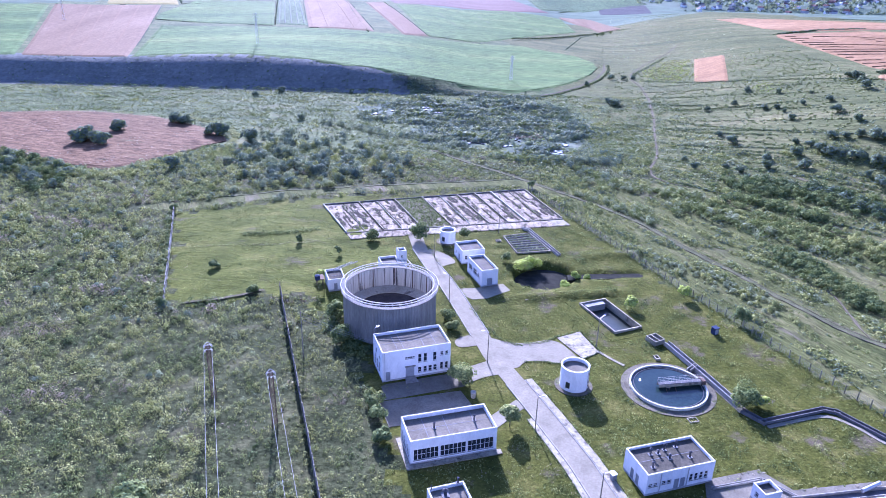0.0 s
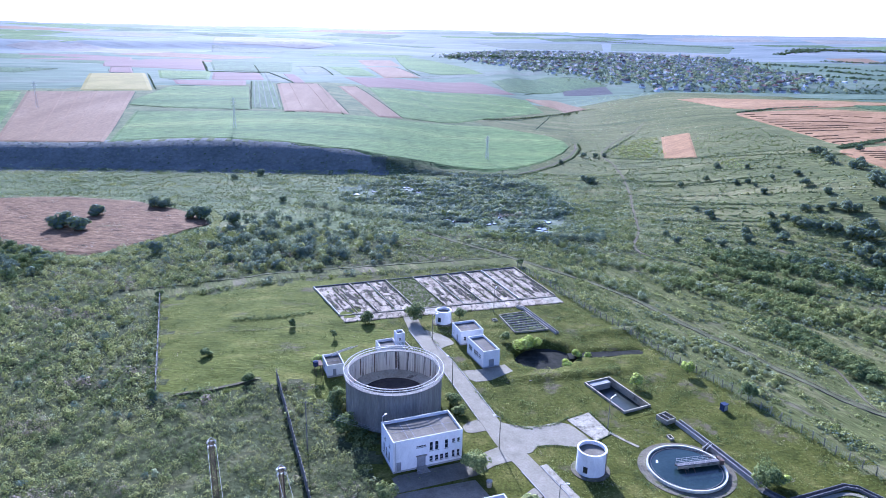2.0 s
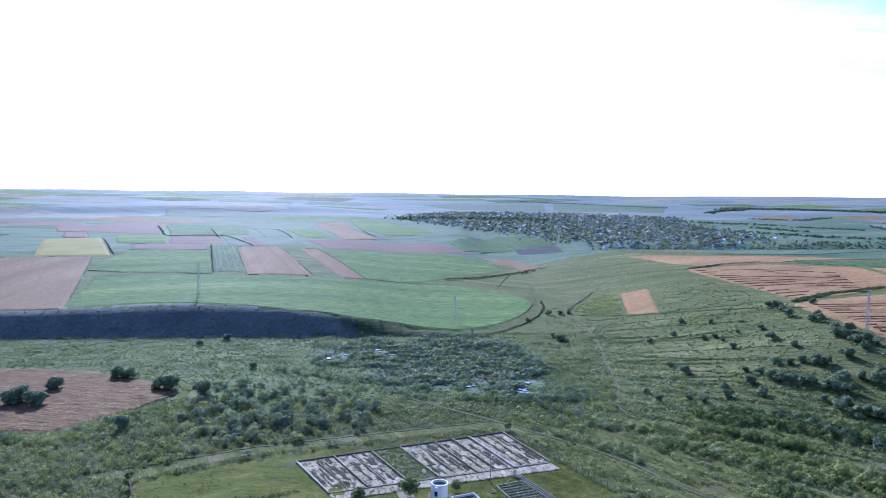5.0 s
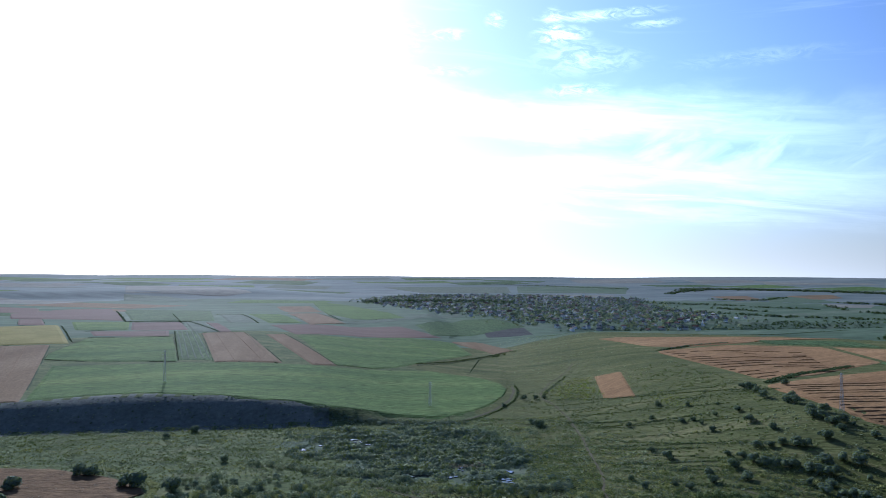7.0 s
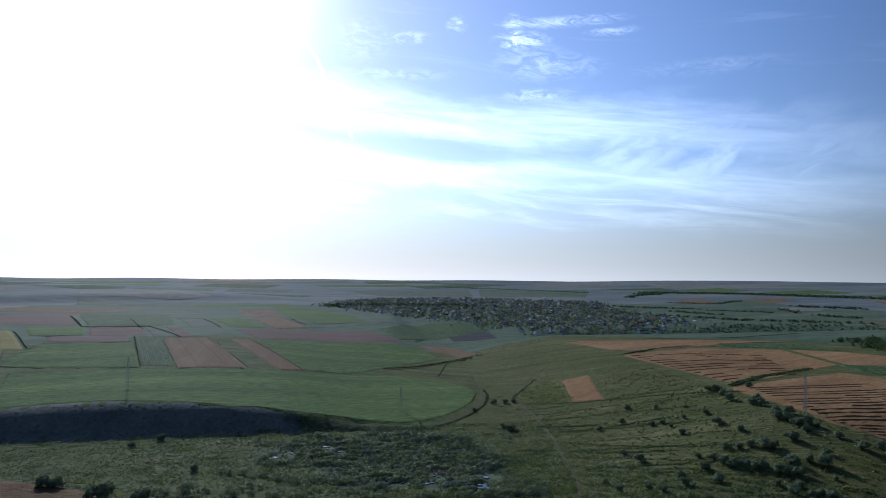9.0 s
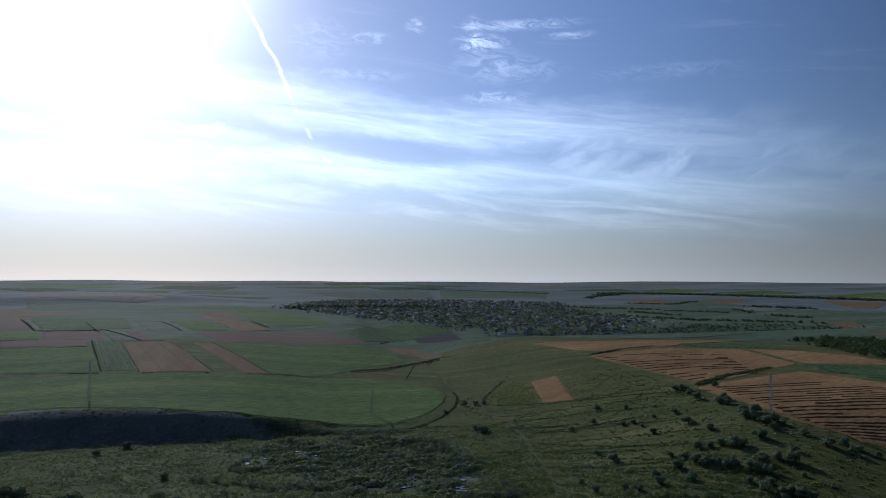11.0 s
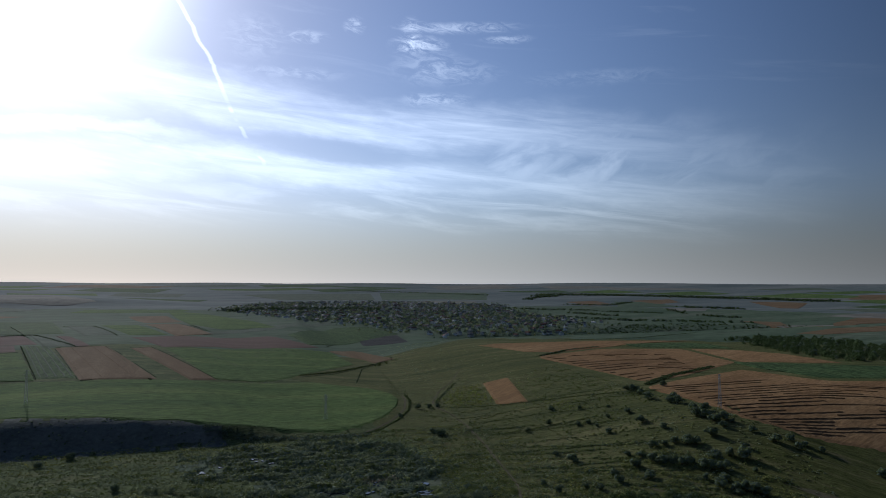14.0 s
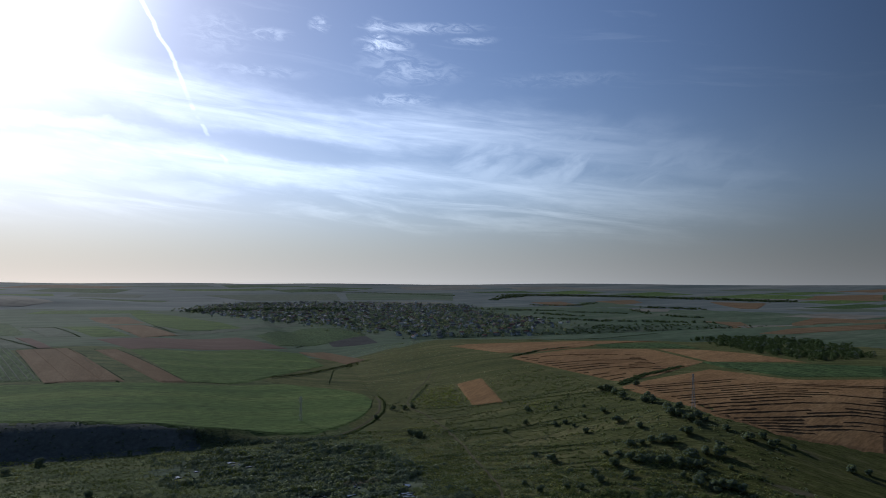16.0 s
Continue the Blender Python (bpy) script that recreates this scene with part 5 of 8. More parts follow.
def sludge_run(uc, v0, v1, half, seed):
    """A ragged strip of dried sludge that lies along a bed."""
    rr_ = random.Random(seed)
    k = max(4, int((v1 - v0) * 36))
    left, right = [], []
    wa, wb = half, half
    for q in range(k + 1):
        v = v0 + (v1 - v0) * q / k
        wa = min(max(wa + rr_.uniform(-0.5, 0.5) * half, 0.25 * half), 1.7 * half)
        wb = min(max(wb + rr_.uniform(-0.5, 0.5) * half, 0.25 * half), 1.7 * half)
        left.append((uc - wa, v))
        right.append((uc + wb, v))
    pts = [tuple(bed_at(min(max(u, 0.003), 0.997), v)) for u, v in left + right[::-1]]
    part("dried_sludge", prism(pts, 0.12, 0.25 + 0.03 * rr_.random()), M["dried_sludge"], beds, "dark dried sludge with weeds")


SLUDGE = []
for i, (ua, ub) in enumerate(zip(cuts[:-1], cuts[1:])):
    if i == 4:
        continue
    for spot, half, chance in ((0.5, 0.0095, 0.95), (0.06, 0.007, 0.9), (0.95, 0.006, 0.7), (0.3, 0.007, 0.4), (0.74, 0.007, 0.4)):
        v = VF + 0.03 + 0.1 * rnd.random()
        while v < 0.9:
            ln_ = rnd.uniform(0.08, 0.4)
            if rnd.random() < chance * (0.6 if i in (0, 2) else 0.9):
                v1 = min(v + ln_, 0.975)
                uc = ua + (ub - ua) * spot
                hw = half * rnd.uniform(0.5, 1.5)
                sludge_run(uc, v, v1, hw, i * 100 + int(v * 100))
                SLUDGE.append((uc, v, v1, hw))
            v += ln_ + rnd.uniform(0.02, 0.12)

# ---- old sunken filter with grey slats ----
OF = [(18.9, 203.3), (27.4, 206.2), (32.3, 192.6), (22.1, 190.4)]
flt = thing("old_filter_bed", pose(0, 0, 0), "overgrown sunken concrete filter bed with grey ribs", "filter bed")
part("floor", prism(OF, -0.3, 0.12), M["gravel"], flt)
for a, b in zip(OF, OF[1:] + OF[:1]):
    ln, an = math.hypot(b[0] - a[0], b[1] - a[1]), math.degrees(math.atan2(b[1] - a[1], b[0] - a[0]))
    part("edge_wall", boxes((0, -0.13, -0.3, ln, 0.13, 0.5)), M["slab"], flt).matrix_basis = pose(a[0], a[1], 0, 0, 0, an)
for i in range(7):
    v = (i + 1) / 8
    a = Vector(OF[0]).lerp(Vector(OF[3]), v)
    b = Vector(OF[1]).lerp(Vector(OF[2]), v)
    part("rib", boxes((0, -0.14, 0.1, (b - a).length, 0.14, 0.4)), M["dark_concrete"], flt).matrix_basis = pose(a.x, a.y, 0, 0, 0, math.degrees(math.atan2(b.y - a.y, b.x - a.x)))
trough("feed_channel", [(25.8, 210.2), (27.6, 208.6), (34.4, 190.0)], 1.0, "narrow concrete feed channel beside a filter bed", 0.8)

# ---- pit floor ----
pond = tagged(part("pit_floor", disc(1.0, 0.0, 48, 0.3), M["dark_bottom"]), "dark floor at the bottom of a dug pit", "pit", kind="structure")
pond.matrix_basis = pose(28.5, 176.5, -1.9) @ Matrix.Diagonal((8.5, 7.5, 1, 1))
tagged(part("ditch_floor", prism([(35.0, 174.4), (46, 175.8), (56.5, 177.2), (57.0, 180.0), (46, 179.1), (35.0, 177.8)], -2.0, -0.42), M["dark_bottom"]), "dark floor at the bottom of a ditch", "ditch", kind="structure")
for x0, y0, x1, y1 in ((-2.6, -2.6, 10.5, 0.0), (-2.6, 15.6, 10.5, 18.2), (-2.6, 0.0, 0.0, 15.6), (7.9, 0.0, 10.5, 15.6)):
    o = tagged(part("basin_apron", boxes((x0, y0, -1.5, x1, y1, 0.05)), M["lawn"]), "grassy earth edge round a sunk basin", "apron", kind="structure")
    o.matrix_basis = PB

# ---- walls and fences ----
def panel_wall(name, a, b, h, label, mat):
    root = thing(name, pose(0, 0, 0), label, "wall")
    a, b = Vector(a), Vector(b)
    k = max(1, round((b - a).length / 3.0))
    an = math.degrees(math.atan2(b.y - a.y, b.x - a.x))
    ln = (b - a).length / k
    rows = [boxes((0.12, -0.06, h * j / 4, ln - 0.12, 0.06, h * (j + 1) / 4 - 0.02)) for j in range(4)]
    meshes = []
    for r in rows:
        o = part("panel", r, mat, root)
        meshes.append(o.data)
        bpy.data.objects.remove(o)
    pm = part("post", boxes((-0.12, -0.12, -0.4, 0.12, 0.12, h + 0.12)), M["slab"], root)
    post_mesh = pm.data
    bpy.data.objects.remove(pm)
    rnd_ = random.Random(int(abs(a.x * 7)))
    for i in range(k + 1):
        p = a.lerp(b, i / k)
        z = float(ground_z(p.x, p.y)) - 0.1
        o = new("post", post_mesh)
        o.parent, o.matrix_basis = root, pose(p.x, p.y, z, rnd_.uniform(-1.5, 1.5), rnd_.uniform(-1.5, 1.5), an)
        if i < k:
            q = a.lerp(b, (i + 0.5) / k)
            z = min(z, float(ground_z(q.x, q.y)) - 0.1)
            for m_ in meshes[: 4 if rnd_.random() > 0.12 else 3]:
                o = new("panel", m_)
                o.parent, o.matrix_basis = root, pose(p.x, p.y, z, rnd_.uniform(-1, 1), 0, an)
    return root


panel_wall("boundary_wall", (-69.2, 153.5), (-89.4, 216.4), 2.5, "weathered concrete panel wall at the edge of the scrub", M["concrete"])
# panels darkened and raised to stand for this wall's shade and shadow
panel_wall("boundary_wall", (-42.1, 161.8), (-13.0, 68.0), 3.0, "long dark grey concrete panel wall through the weeds", M["dark_concrete"])

fence = thing("wire_fence", pose(0, 0, 0), "long wire fence on concrete posts along a dirt road", "fence")
fence_line = [(31.5, 250.5), (49.4, 205.3), (64.2, 170.5), (74.9, 147.0), (82.2, 128.3), (90.5, 112.0), (98, 94), (104, 78)]
fp = resample(fence_line, 66)
post_src = part("post", boxes((-0.09, -0.09, -0.3, 0.09, 0.09, 2.1)), M["slab"], fence)
fence_post = post_src.data
bpy.data.objects.remove(post_src)
rnd = random.Random(3)
wires = bmesh.new()
for i, (px, py) in enumerate(fp):
    z = float(ground_z(px, py))
    o = new("post", fence_post)
    o.parent, o.matrix_basis = fence, pose(px, py, z, rnd.uniform(-4, 4), rnd.uniform(-4, 4), 20)
    if i:
        zq = float(ground_z(*fp[i - 1]))
        for hh in (0.25, 0.5, 0.75, 1.0, 1.25, 1.5, 1.75, 2.0):
            bar(wires, (fp[i - 1][0], fp[i - 1][1], zq + hh), (px, py, z + hh), 0.012, 3)
part("wires", wires, M["wire"], fence)


# ---- lamps along the road ----
def street_lamp(at):
    root = thing("street_lamp", at, "tall thin concrete street lamp with a short arm", "street lamp", "street lamps")
    part("pole", bar(bmesh.new(), (0, 0, -0.3), (0, 0, 7.6), 0.13, 8, 0.07), M["slab"], root)
    part("arm", bars([((0, 0, 7.5), (1.1, 0, 8.0))], 0.05), M["steel"], root)
    part("lamp_head", boxes((1.0, -0.14, 7.94, 1.6, 0.14, 8.1)), M["steel"], root)
    return root


lamp = street_lamp(pose(18.4, 108.2, 0.05, 0, 0, -20))
for lx, ly, lr in ((1.9, 158.9, 170), (10.4, 131.0, 180), (26.6, 88.0, 0), (-2.4, 186.0, 0), (17.6, 206.5, 60), (35.8, 138.6, 30)):
    copy_thing(lamp, pose(lx, ly, 0.05, 0, 0, lr))

cabinet = thing("road_cabinet", pose(30.2, 94.6, 0.1, 0, 0, 25), "small grey cabinet with a pale lid by the kerb", "cabinet")
part("body", boxes((0, 0, 0, 0.9, 0.8, 1.2)), M["door"], cabinet)
part("lid", boxes((-0.08, -0.08, 1.2, 0.98, 0.88, 1.32)), M["white"], cabinet)
bin_ = thing("water_butt", pose(6.9, 118.0, 0.1), "pale round butt behind a low building", "butt")
part("body", lathe([(0.02, 0), (0.5, 0), (0.55, 1.3), (0.02, 1.3)], 16, False), M["slab"], bin_)
part("rim", lathe([(0.5, 1.22), (0.6, 1.22), (0.6, 1.34), (0.5, 1.34)], 16), M["concrete"], bin_)


# ---- lattice poles with wires ----
def lattice(root, h, b0, b1, panels, r, mat):
    """Four tapering legs and crossed braces; every leg is a part."""
    def c(i, z):
        w = b0 + (b1 - b0) * z / h
        return Vector((w * (1 if i in (0, 3) else -1), w * (1 if i in (0, 1) else -1), z))
    for i in range(4):
        part("leg", bars([(c(i, 0), c(i, h))], r, 5), mat, root)
    br = bmesh.new()
    zs = [h * (1 - (1 - j / panels) ** 1.25) for j in range(panels + 1)]
    for j in range(panels):
        for i in range(4):
            k = (i + 1) % 4
            bar(br, c(i, zs[j]), c(k, zs[j + 1]), r * 0.7, 4)
            bar(br, c(k, zs[j]), c(i, zs[j + 1]), r * 0.7, 4)
            bar(br, c(i, zs[j + 1]), c(k, zs[j + 1]), r * 0.7, 4)
    part("bracing", br, mat, root)


def lattice_pole(at, name, label, group, h=12.3, b0=0.5, b1=0.36, arms=((12.2, 0.75), (11.2, 0.65)), r=0.055, mat=None, panels=14):
    root = thing(name, at, label, "pylon", group)
    lattice(root, h, b0, b1, panels, r, mat or M["rust"])
    for z, w in arms:
        part("cross_arm", bars([((-w, 0, z), (w, 0, z)), ((-w, 0, z), (0, 0.3, z + 0.5)), ((w, 0, z), (0, 0.3, z + 0.5)), ((-w, -0.25, z), (w, -0.25, z))], r, 5), mat or M["steel"], root)
        for s in (-1, 1):
            part("insulator", lathe([(0.02, z), (0.16, z - 0.15), (0.09, z - 0.3), (0.16, z - 0.45), (0.02, z - 0.6)], 8, False), M["rail"], root).matrix_basis = pose(s * w, 0, 0)
    return root


lattice_pole(pose(-30.8, 107.2, 0, 0, 0, 19), "lattice_pole", "rusty grey lattice steel pole carrying two wires", "lattice poles")
lattice_pole(pose(-45.0, 115.8, 0, 0, 0, 19), "lattice_pole", "rusty grey lattice steel pole carrying two wires", "lattice poles")


def hung_wire(a, b, sag, r=0.028, label="pale overhead wire"):
    a, b = Vector(a), Vector(b)
    bm = bmesh.new()
    prev = a
    for i in range(1, 17):
        t = i / 16
        p = a.lerp(b, t) - Vector((0, 0, sag * 4 * t * (1 - t)))
        bar(bm, prev, p, r, 5)
        prev = p
    return tagged(part("overhead_wire", bm, M["wire"]), label, "wire", "overhead wires")


for pa, pb in (((-31.5, 106.95, 12.0), (-13.4, 52.0, 11.0)), ((-30.1, 107.45, 12.0), (-11.6, 52.4, 11.0)), ((-45.7, 115.55, 12.0), (-22.0, 44.0, 11.0)), ((-44.3, 116.05, 12.0), (-20.2, 44.4, 11.0))):
    hung_wire(pa, pb, 0.5, label="pale overhead wire running from a lattice pole")
for k in range(3):
    hung_wire((-14.6, 129.2 + 0.5 * k, 6.0 - 0.6 * k), (-30.0, 131.5, 11.2 - 0.9 * k), 0.4, 0.02, "thin service wire to a white building")
pole = thing("wooden_pole", pose(-30.2, 131.6, 0), "thin weathered service pole in the weeds", "pole")
part("shaft", bar(bmesh.new(), (0, 0, -0.4), (0, 0, 11.4), 0.12, 8, 0.08), M["wood_post"], pole)
part("cross_arm", bars([((-0.6, 0, 11.0), (0.6, 0, 11.0))], 0.06), M["wood_post"], pole)

for px, py, ph in ((-133, 503, 21), (42, 469, 16), (226, 318, 19), (-321, 608, 21), (-300, 300, 18)):
    lattice_pole(pose(px, py, float(ground_z(px, py)), 0, 0, 25), "power_pylon", "slim grey steel lattice power pylon in a field", "power pylons",
                 ph, 0.85, 0.22, ((ph * 0.97, 1.3), (ph * 0.88, 1.7), (ph * 0.79, 1.3)), 0.05, M["steel"], 9)

# ---- tracks ----
DIRT_ROAD = [(-6, 302), (7.6, 286), (25.4, 268), (54.9, 234.8), (66.5, 217.5), (74.9, 197.2), (84.3, 180.0), (90.3, 165.1), (96.1, 153.1), (103.3, 143.0), (114.1, 127.9)]
ribbon("dirt_road", DIRT_ROAD, 2.3, M["grassy_track"], "rutted grassy dirt road beside a fence", "road", lift=0.14, cell=2.0, wobble=0.3)
for off in (-0.8, 0.8):
    ribbon("wheel_rut", beside(DIRT_ROAD, off), 0.3, M["dirt"], "worn wheel rut of a dirt road", "track", lift=0.2, cell=2.0, wobble=0.4)
TRACK = [(97, 256), (88, 262), (83.5, 269), (84.5, 279), (94, 301), (103, 340), (111, 371), (121, 420), (127, 466), (126, 487), (131, 510), (150, 545), (174, 574), (195, 610)]
ribbon("dirt_track", [(97, 256), (88, 262), (83.5, 269), (84.5, 279), (94, 301), (103, 340), (111, 371), (121, 420), (127, 466), (126, 487), (131, 510), (150, 545), (174, 574), (195, 610)], 1.1, M["dirt"], "narrow winding dirt track through pasture", "track", lift=0.16, cell=3.0, wobble=0.5, taper=8)
ribbon("dirt_track", [(76, 262), (90, 240), (112, 205), (128, 180), (140, 150)], 1.3, M["grassy_track"], "faint dirt track through scrub", "track", lift=0.16, cell=3.0, wobble=0.4, taper=6)
ribbon("dirt_track", [(105.0, 174.5), (105.4, 166.6), (104.7, 158.2), (101.9, 146.8), (102.8, 143.6)], 1.4, M["dirt"], "faint branching dirt track", "track", lift=0.16, cell=3.0, wobble=0.4, taper=6)
GRASS_BAND = [(-104, 221), (-90, 222.5), (-66, 235), (-44, 243), (-5, 252), (28, 259), (44, 246)]
ribbon("grass_path", GRASS_BAND, 8.0, M["rough_slope"], "broad trodden band of pale grass behind drying beds", "track", lift=0.1, cell=2.0, wobble=0.3, taper=4)
ribbon("grass_path", [(-98, 226), (-66, 239), (-44, 246), (-5, 255), (26, 262)], 1.4, M["grassy_track"], "faint wheel path along a grass band", "track", lift=0.22, cell=2.0, wobble=0.5, taper=4)
ribbon("grass_path", [(-132, 352), (-110, 338), (-97, 318), (-96, 300), (-100, 288), (-110, 273), (-122, 260), (-135, 254)], 4.0, M["short_lawn"], "pale grass strip round a reddish field", "track", lift=0.2, cell=2.0, wobble=0.3, taper=3)
ribbon("grass_path", [(-66, 154), (-55, 158), (-46, 163)], 1.0, M["dirt"], "low earth bank between walls", "track", lift=0.3, thick=0.8, cell=2.0)

# ---- fields ----
last = field("wheat_field", M["wheat"], "large ripe pale wheat field with tramlines",
      [(-382, 710), (-330, 716), (-283, 726)],
      [(-272, 453), (-240, 453), (-202, 451)], 0.35)
strips("tramline", [(-382, 710), (-330, 716), (-283, 726)], [(-272, 453), (-240, 453), (-202, 451)], M["straw"], last, False, [0.34, 0.352, 0.49, 0.502, 0.64, 0.652, 0.79, 0.802], 0.5, 0.03, 0.5)
field("green_field", M["crop"], "green crop field beside a large wheat field",
      [(-560, 690), (-470, 700), (-385, 710)],
      [(-420, 449), (-340, 452), (-275, 454)], 0.25)
field("yellow_field", M["rape"], "small yellow ripening crop field",
      [(-409, 910), (-349, 937)],
      [(-337, 721), (-268, 732)], 0.35)
field("tilled_field", M["tilled"], "small pinkish tilled field",
      [(-444, 1061), (-415, 1066)],
      [(-394, 932), (-363, 935)], 0.10)
field("tilled_field", M["tilled"], "long pinkish tilled strip among green fields",
      [(-905, 1695), (-768, 1711), (-615, 1598)],
      [(-736, 1371), (-623, 1380), (-502, 1293)], 0.10)
field("tilled_field", M["tilled"], "wedge-shaped pinkish tilled field",
      [(-543, 1275), (-557, 1547), (-470, 1612)],
      [(-460, 1076), (-375, 1056), (-296, 1019)], 0.10)
field("tilled_field", M["tilled"], "pinkish tilled field among green strips",
      [(-276, 980), (-214, 980)],
      [(-245, 853), (-177, 838)], 0.10)
field("tilled_field", M["tilled"], "narrow pinkish tilled strip",
      [(-286, 843), (-199, 842)],
      [(-266, 793), (-186, 778)], 0.10)
last = field("striped_field", M["crop_dark"], "field of dark narrow crop strips",
      [(-192, 829), (-166, 820)],
      [(-143, 600), (-116, 601)], 0.20)
strips("crop_strip", [(-192, 829), (-166, 820)], [(-143, 600), (-116, 601)], M["crop_light"], last, False, [0.12, 0.3, 0.5, 0.72, 0.9], 1.3, 0.08, 0.5)
last = field("wheat_field", M["wheat"], "ripe wheat field with a worn pale patch",
      [(-157, 792), (-111, 797)],
      [(-114, 589), (-60, 596)], 0.35)
strips("tramline", [(-157, 792), (-111, 797)], [(-114, 589), (-60, 596)], M["straw"], last, False, [0.3, 0.7], 0.5, 0.03, 0.62)
field("pale_field", M["crop_light"], "pale speckled green field",
      [(-209, 978), (-175, 939)],
      [(-171, 815), (-135, 793)], 0.20)
field("tilled_field", M["tilled"], "short slanting pinkish strip",
      [(-178, 951), (-157, 919)],
      [(-140, 793), (-126, 801)], 0.10)
field("wheat_field", M["wheat"], "narrow slanting ripe wheat strip",
      [(-89, 779), (-69, 792)],
      [(-37, 595), (-16, 606)], 0.35)
field("pale_field", M["crop_light"], "pale green fodder field",
      [(-201, 1218), (-161, 1196)],
      [(-146, 925), (-107, 930)], 0.20)
field("wheat_field", M["wheat"], "distant small ripe wheat field",
      [(-139, 1723), (-57, 1734)],
      [(-91, 1313), (-28, 1389)], 0.35)
field("wheat_field", M["wheat"], "distant tapering ripe wheat field",
      [(-88, 1221), (-39, 1299)],
      [(-45, 933), (5, 1039)], 0.35)
field("tilled_field", M["tilled"], "long pinkish tilled band crossing green fields",
      [(-94, 893), (-20, 963), (79, 1030), (101, 936)],
      [(-58, 793), (7, 844), (76, 855), (123, 890)], 0.10)
field("green_field", M["crop_light"], "pale green strip before a village",
      [(-20, 1066), (111, 1249), (242, 1468)],
      [(-12, 1027), (110, 1153), (266, 1433)], 0.20)
field("green_field", M["crop_dark"], "dark green crop field on a rounded slope",
      [(106, 1043), (235, 1303), (297, 1291)],
      [(112, 907), (168, 965), (301, 1124)], 0.25)
field("wheat_field", M["wheat"], "pointed ripe wheat field beside a stream",
      [(128, 864), (171, 885), (181, 760)],
      [(130, 850), (149, 796), (156, 753)], 0.35)
last = field("green_field", M["crop"], "green crop field with pale streaks behind a wheat strip",
      [(-58, 785), (20, 838), (68, 858), (130, 852)],
      [(-19, 608), (27, 618), (51, 649), (132, 748)], 0.25)
strips("crop_streak", [(-58, 785), (20, 838), (68, 858), (130, 852)], [(-19, 608), (27, 618), (51, 649), (132, 748)], M["crop_streak"], last, False, [0.2, 0.36, 0.44, 0.62, 0.7], 5.0, 0.05, 0.12, 9, 0.08)
field("green_field", M["crop"], "green crop field beside pale strips",
      [(-262, 660), (-266, 781), (-181, 771)],
      [(-256, 632), (-204, 612), (-142, 594)], 0.25)
last = field("green_field", M["crop"], "broad gently domed field of young green crop above a steep bank",
      [(-238, 601), (-176, 593), (-112, 588), (-16, 598), (61, 627), (103, 590), (113, 553)],
      [(-202, 455), (-159, 463), (-122, 459), (-84, 451), (-48, 443), (-12, 436), (21, 432), (45, 430), (66, 446), (82, 466), (100, 500), (112, 534)], 0.25)
strips("crop_streak", [(-238, 601), (-176, 593), (-112, 588), (-16, 598), (61, 627), (103, 590), (113, 553)], [(-202, 455), (-159, 463), (-122, 459), (-84, 451), (-48, 443), (-12, 436), (21, 432), (45, 430), (66, 446), (82, 466), (100, 500), (112, 534)], M["crop_streak"], last, True, [0.1, 0.19, 0.23, 0.34, 0.42, 0.47, 0.58, 0.66, 0.71, 0.82, 0.9], 2.4, 0.05, 0.12, 5, 0.10)
field("green_field", M["crop"], "green crop field in distant farmland",
      [(-355, 997), (-280, 993)],
      [(-305, 857), (-246, 853)], 0.25)
field("green_field", M["crop_dark"], "distant dark green crop field",
      [(-438, 1551), (-252, 1486)],
      [(-291, 1035), (-171, 987)], 0.25)
field("green_field", M["crop"], "green strip field in distant farmland",
      [(-151, 1190), (-94, 1172)],
      [(-97, 922), (-54, 954)], 0.25)
field("stubble_field", M["stubble"], "small bare orange stubble field in pasture",
      [(181, 530), (201, 524)],
      [(158, 456), (174, 438)], 0.10)
last = field("stubble_field", M["stubble"], "harvested stubble field with straw windrows",
      [(257, 575), (352, 617), (427, 586), (392, 477)],
      [(254, 564), (250, 477), (246, 409), (295, 426)], 0.10)
strips("straw_windrow", [(258, 569), (320, 575), (377, 547)], [(247, 411), (290, 427), (317, 431)], M["straw"], last, True, [0.04 + 0.075 * i for i in range(13)], 1.3, 0.36, 0.2, 1, 0.04)
last = field("stubble_field", M["stubble"], "broad harvested hillside field with straw windrows",
      [(237, 394), (292, 417), (362, 440), (369, 371), (434, 346)],
      [(234, 388), (229, 341), (224, 301), (236, 267), (271, 239)], 0.10)
strips("straw_windrow", [(243, 392), (338, 392), (386, 344), (420, 326)], [(226, 304), (267, 298), (317, 291), (350, 272)], M["straw"], last, True, [0.05 + 0.075 * i for i in range(13)], 1.1, 0.34, 0.2, 2, 0.03)
strips("straw_windrow", [(226, 304), (267, 298), (317, 291), (350, 272)], [(238, 270), (256, 262), (276, 258), (300, 243)], M["straw"], last, True, [0.02 + 0.12 * i for i in range(8)], 1.1, 0.34, 0.2, 3, 0.03)
field("stubble_field", M["stubble"], "long pale stubble strip along a ridge",
      [(254, 706), (328, 702), (417, 689), (508, 651)],
      [(265, 613), (292, 600), (380, 631), (414, 652)], 0.10)
field("stubble_field", M["stubble"], "narrow stubble strip on a hillside",
      [(432, 583), (466, 563), (483, 508)],
      [(397, 476), (422, 465), (472, 439)], 0.10)
field("green_field", M["crop_dark"], "dark green crop strip between stubble fields",
      [(400, 654), (488, 629), (484, 594)],
      [(392, 613), (449, 586), (477, 567)], 0.25)
field("green_field", M["crop_dark"], "dark green crop field on a hilltop",
      [(388, 479), (452, 439), (506, 394)],
      [(378, 445), (377, 380), (443, 352)], 0.25)
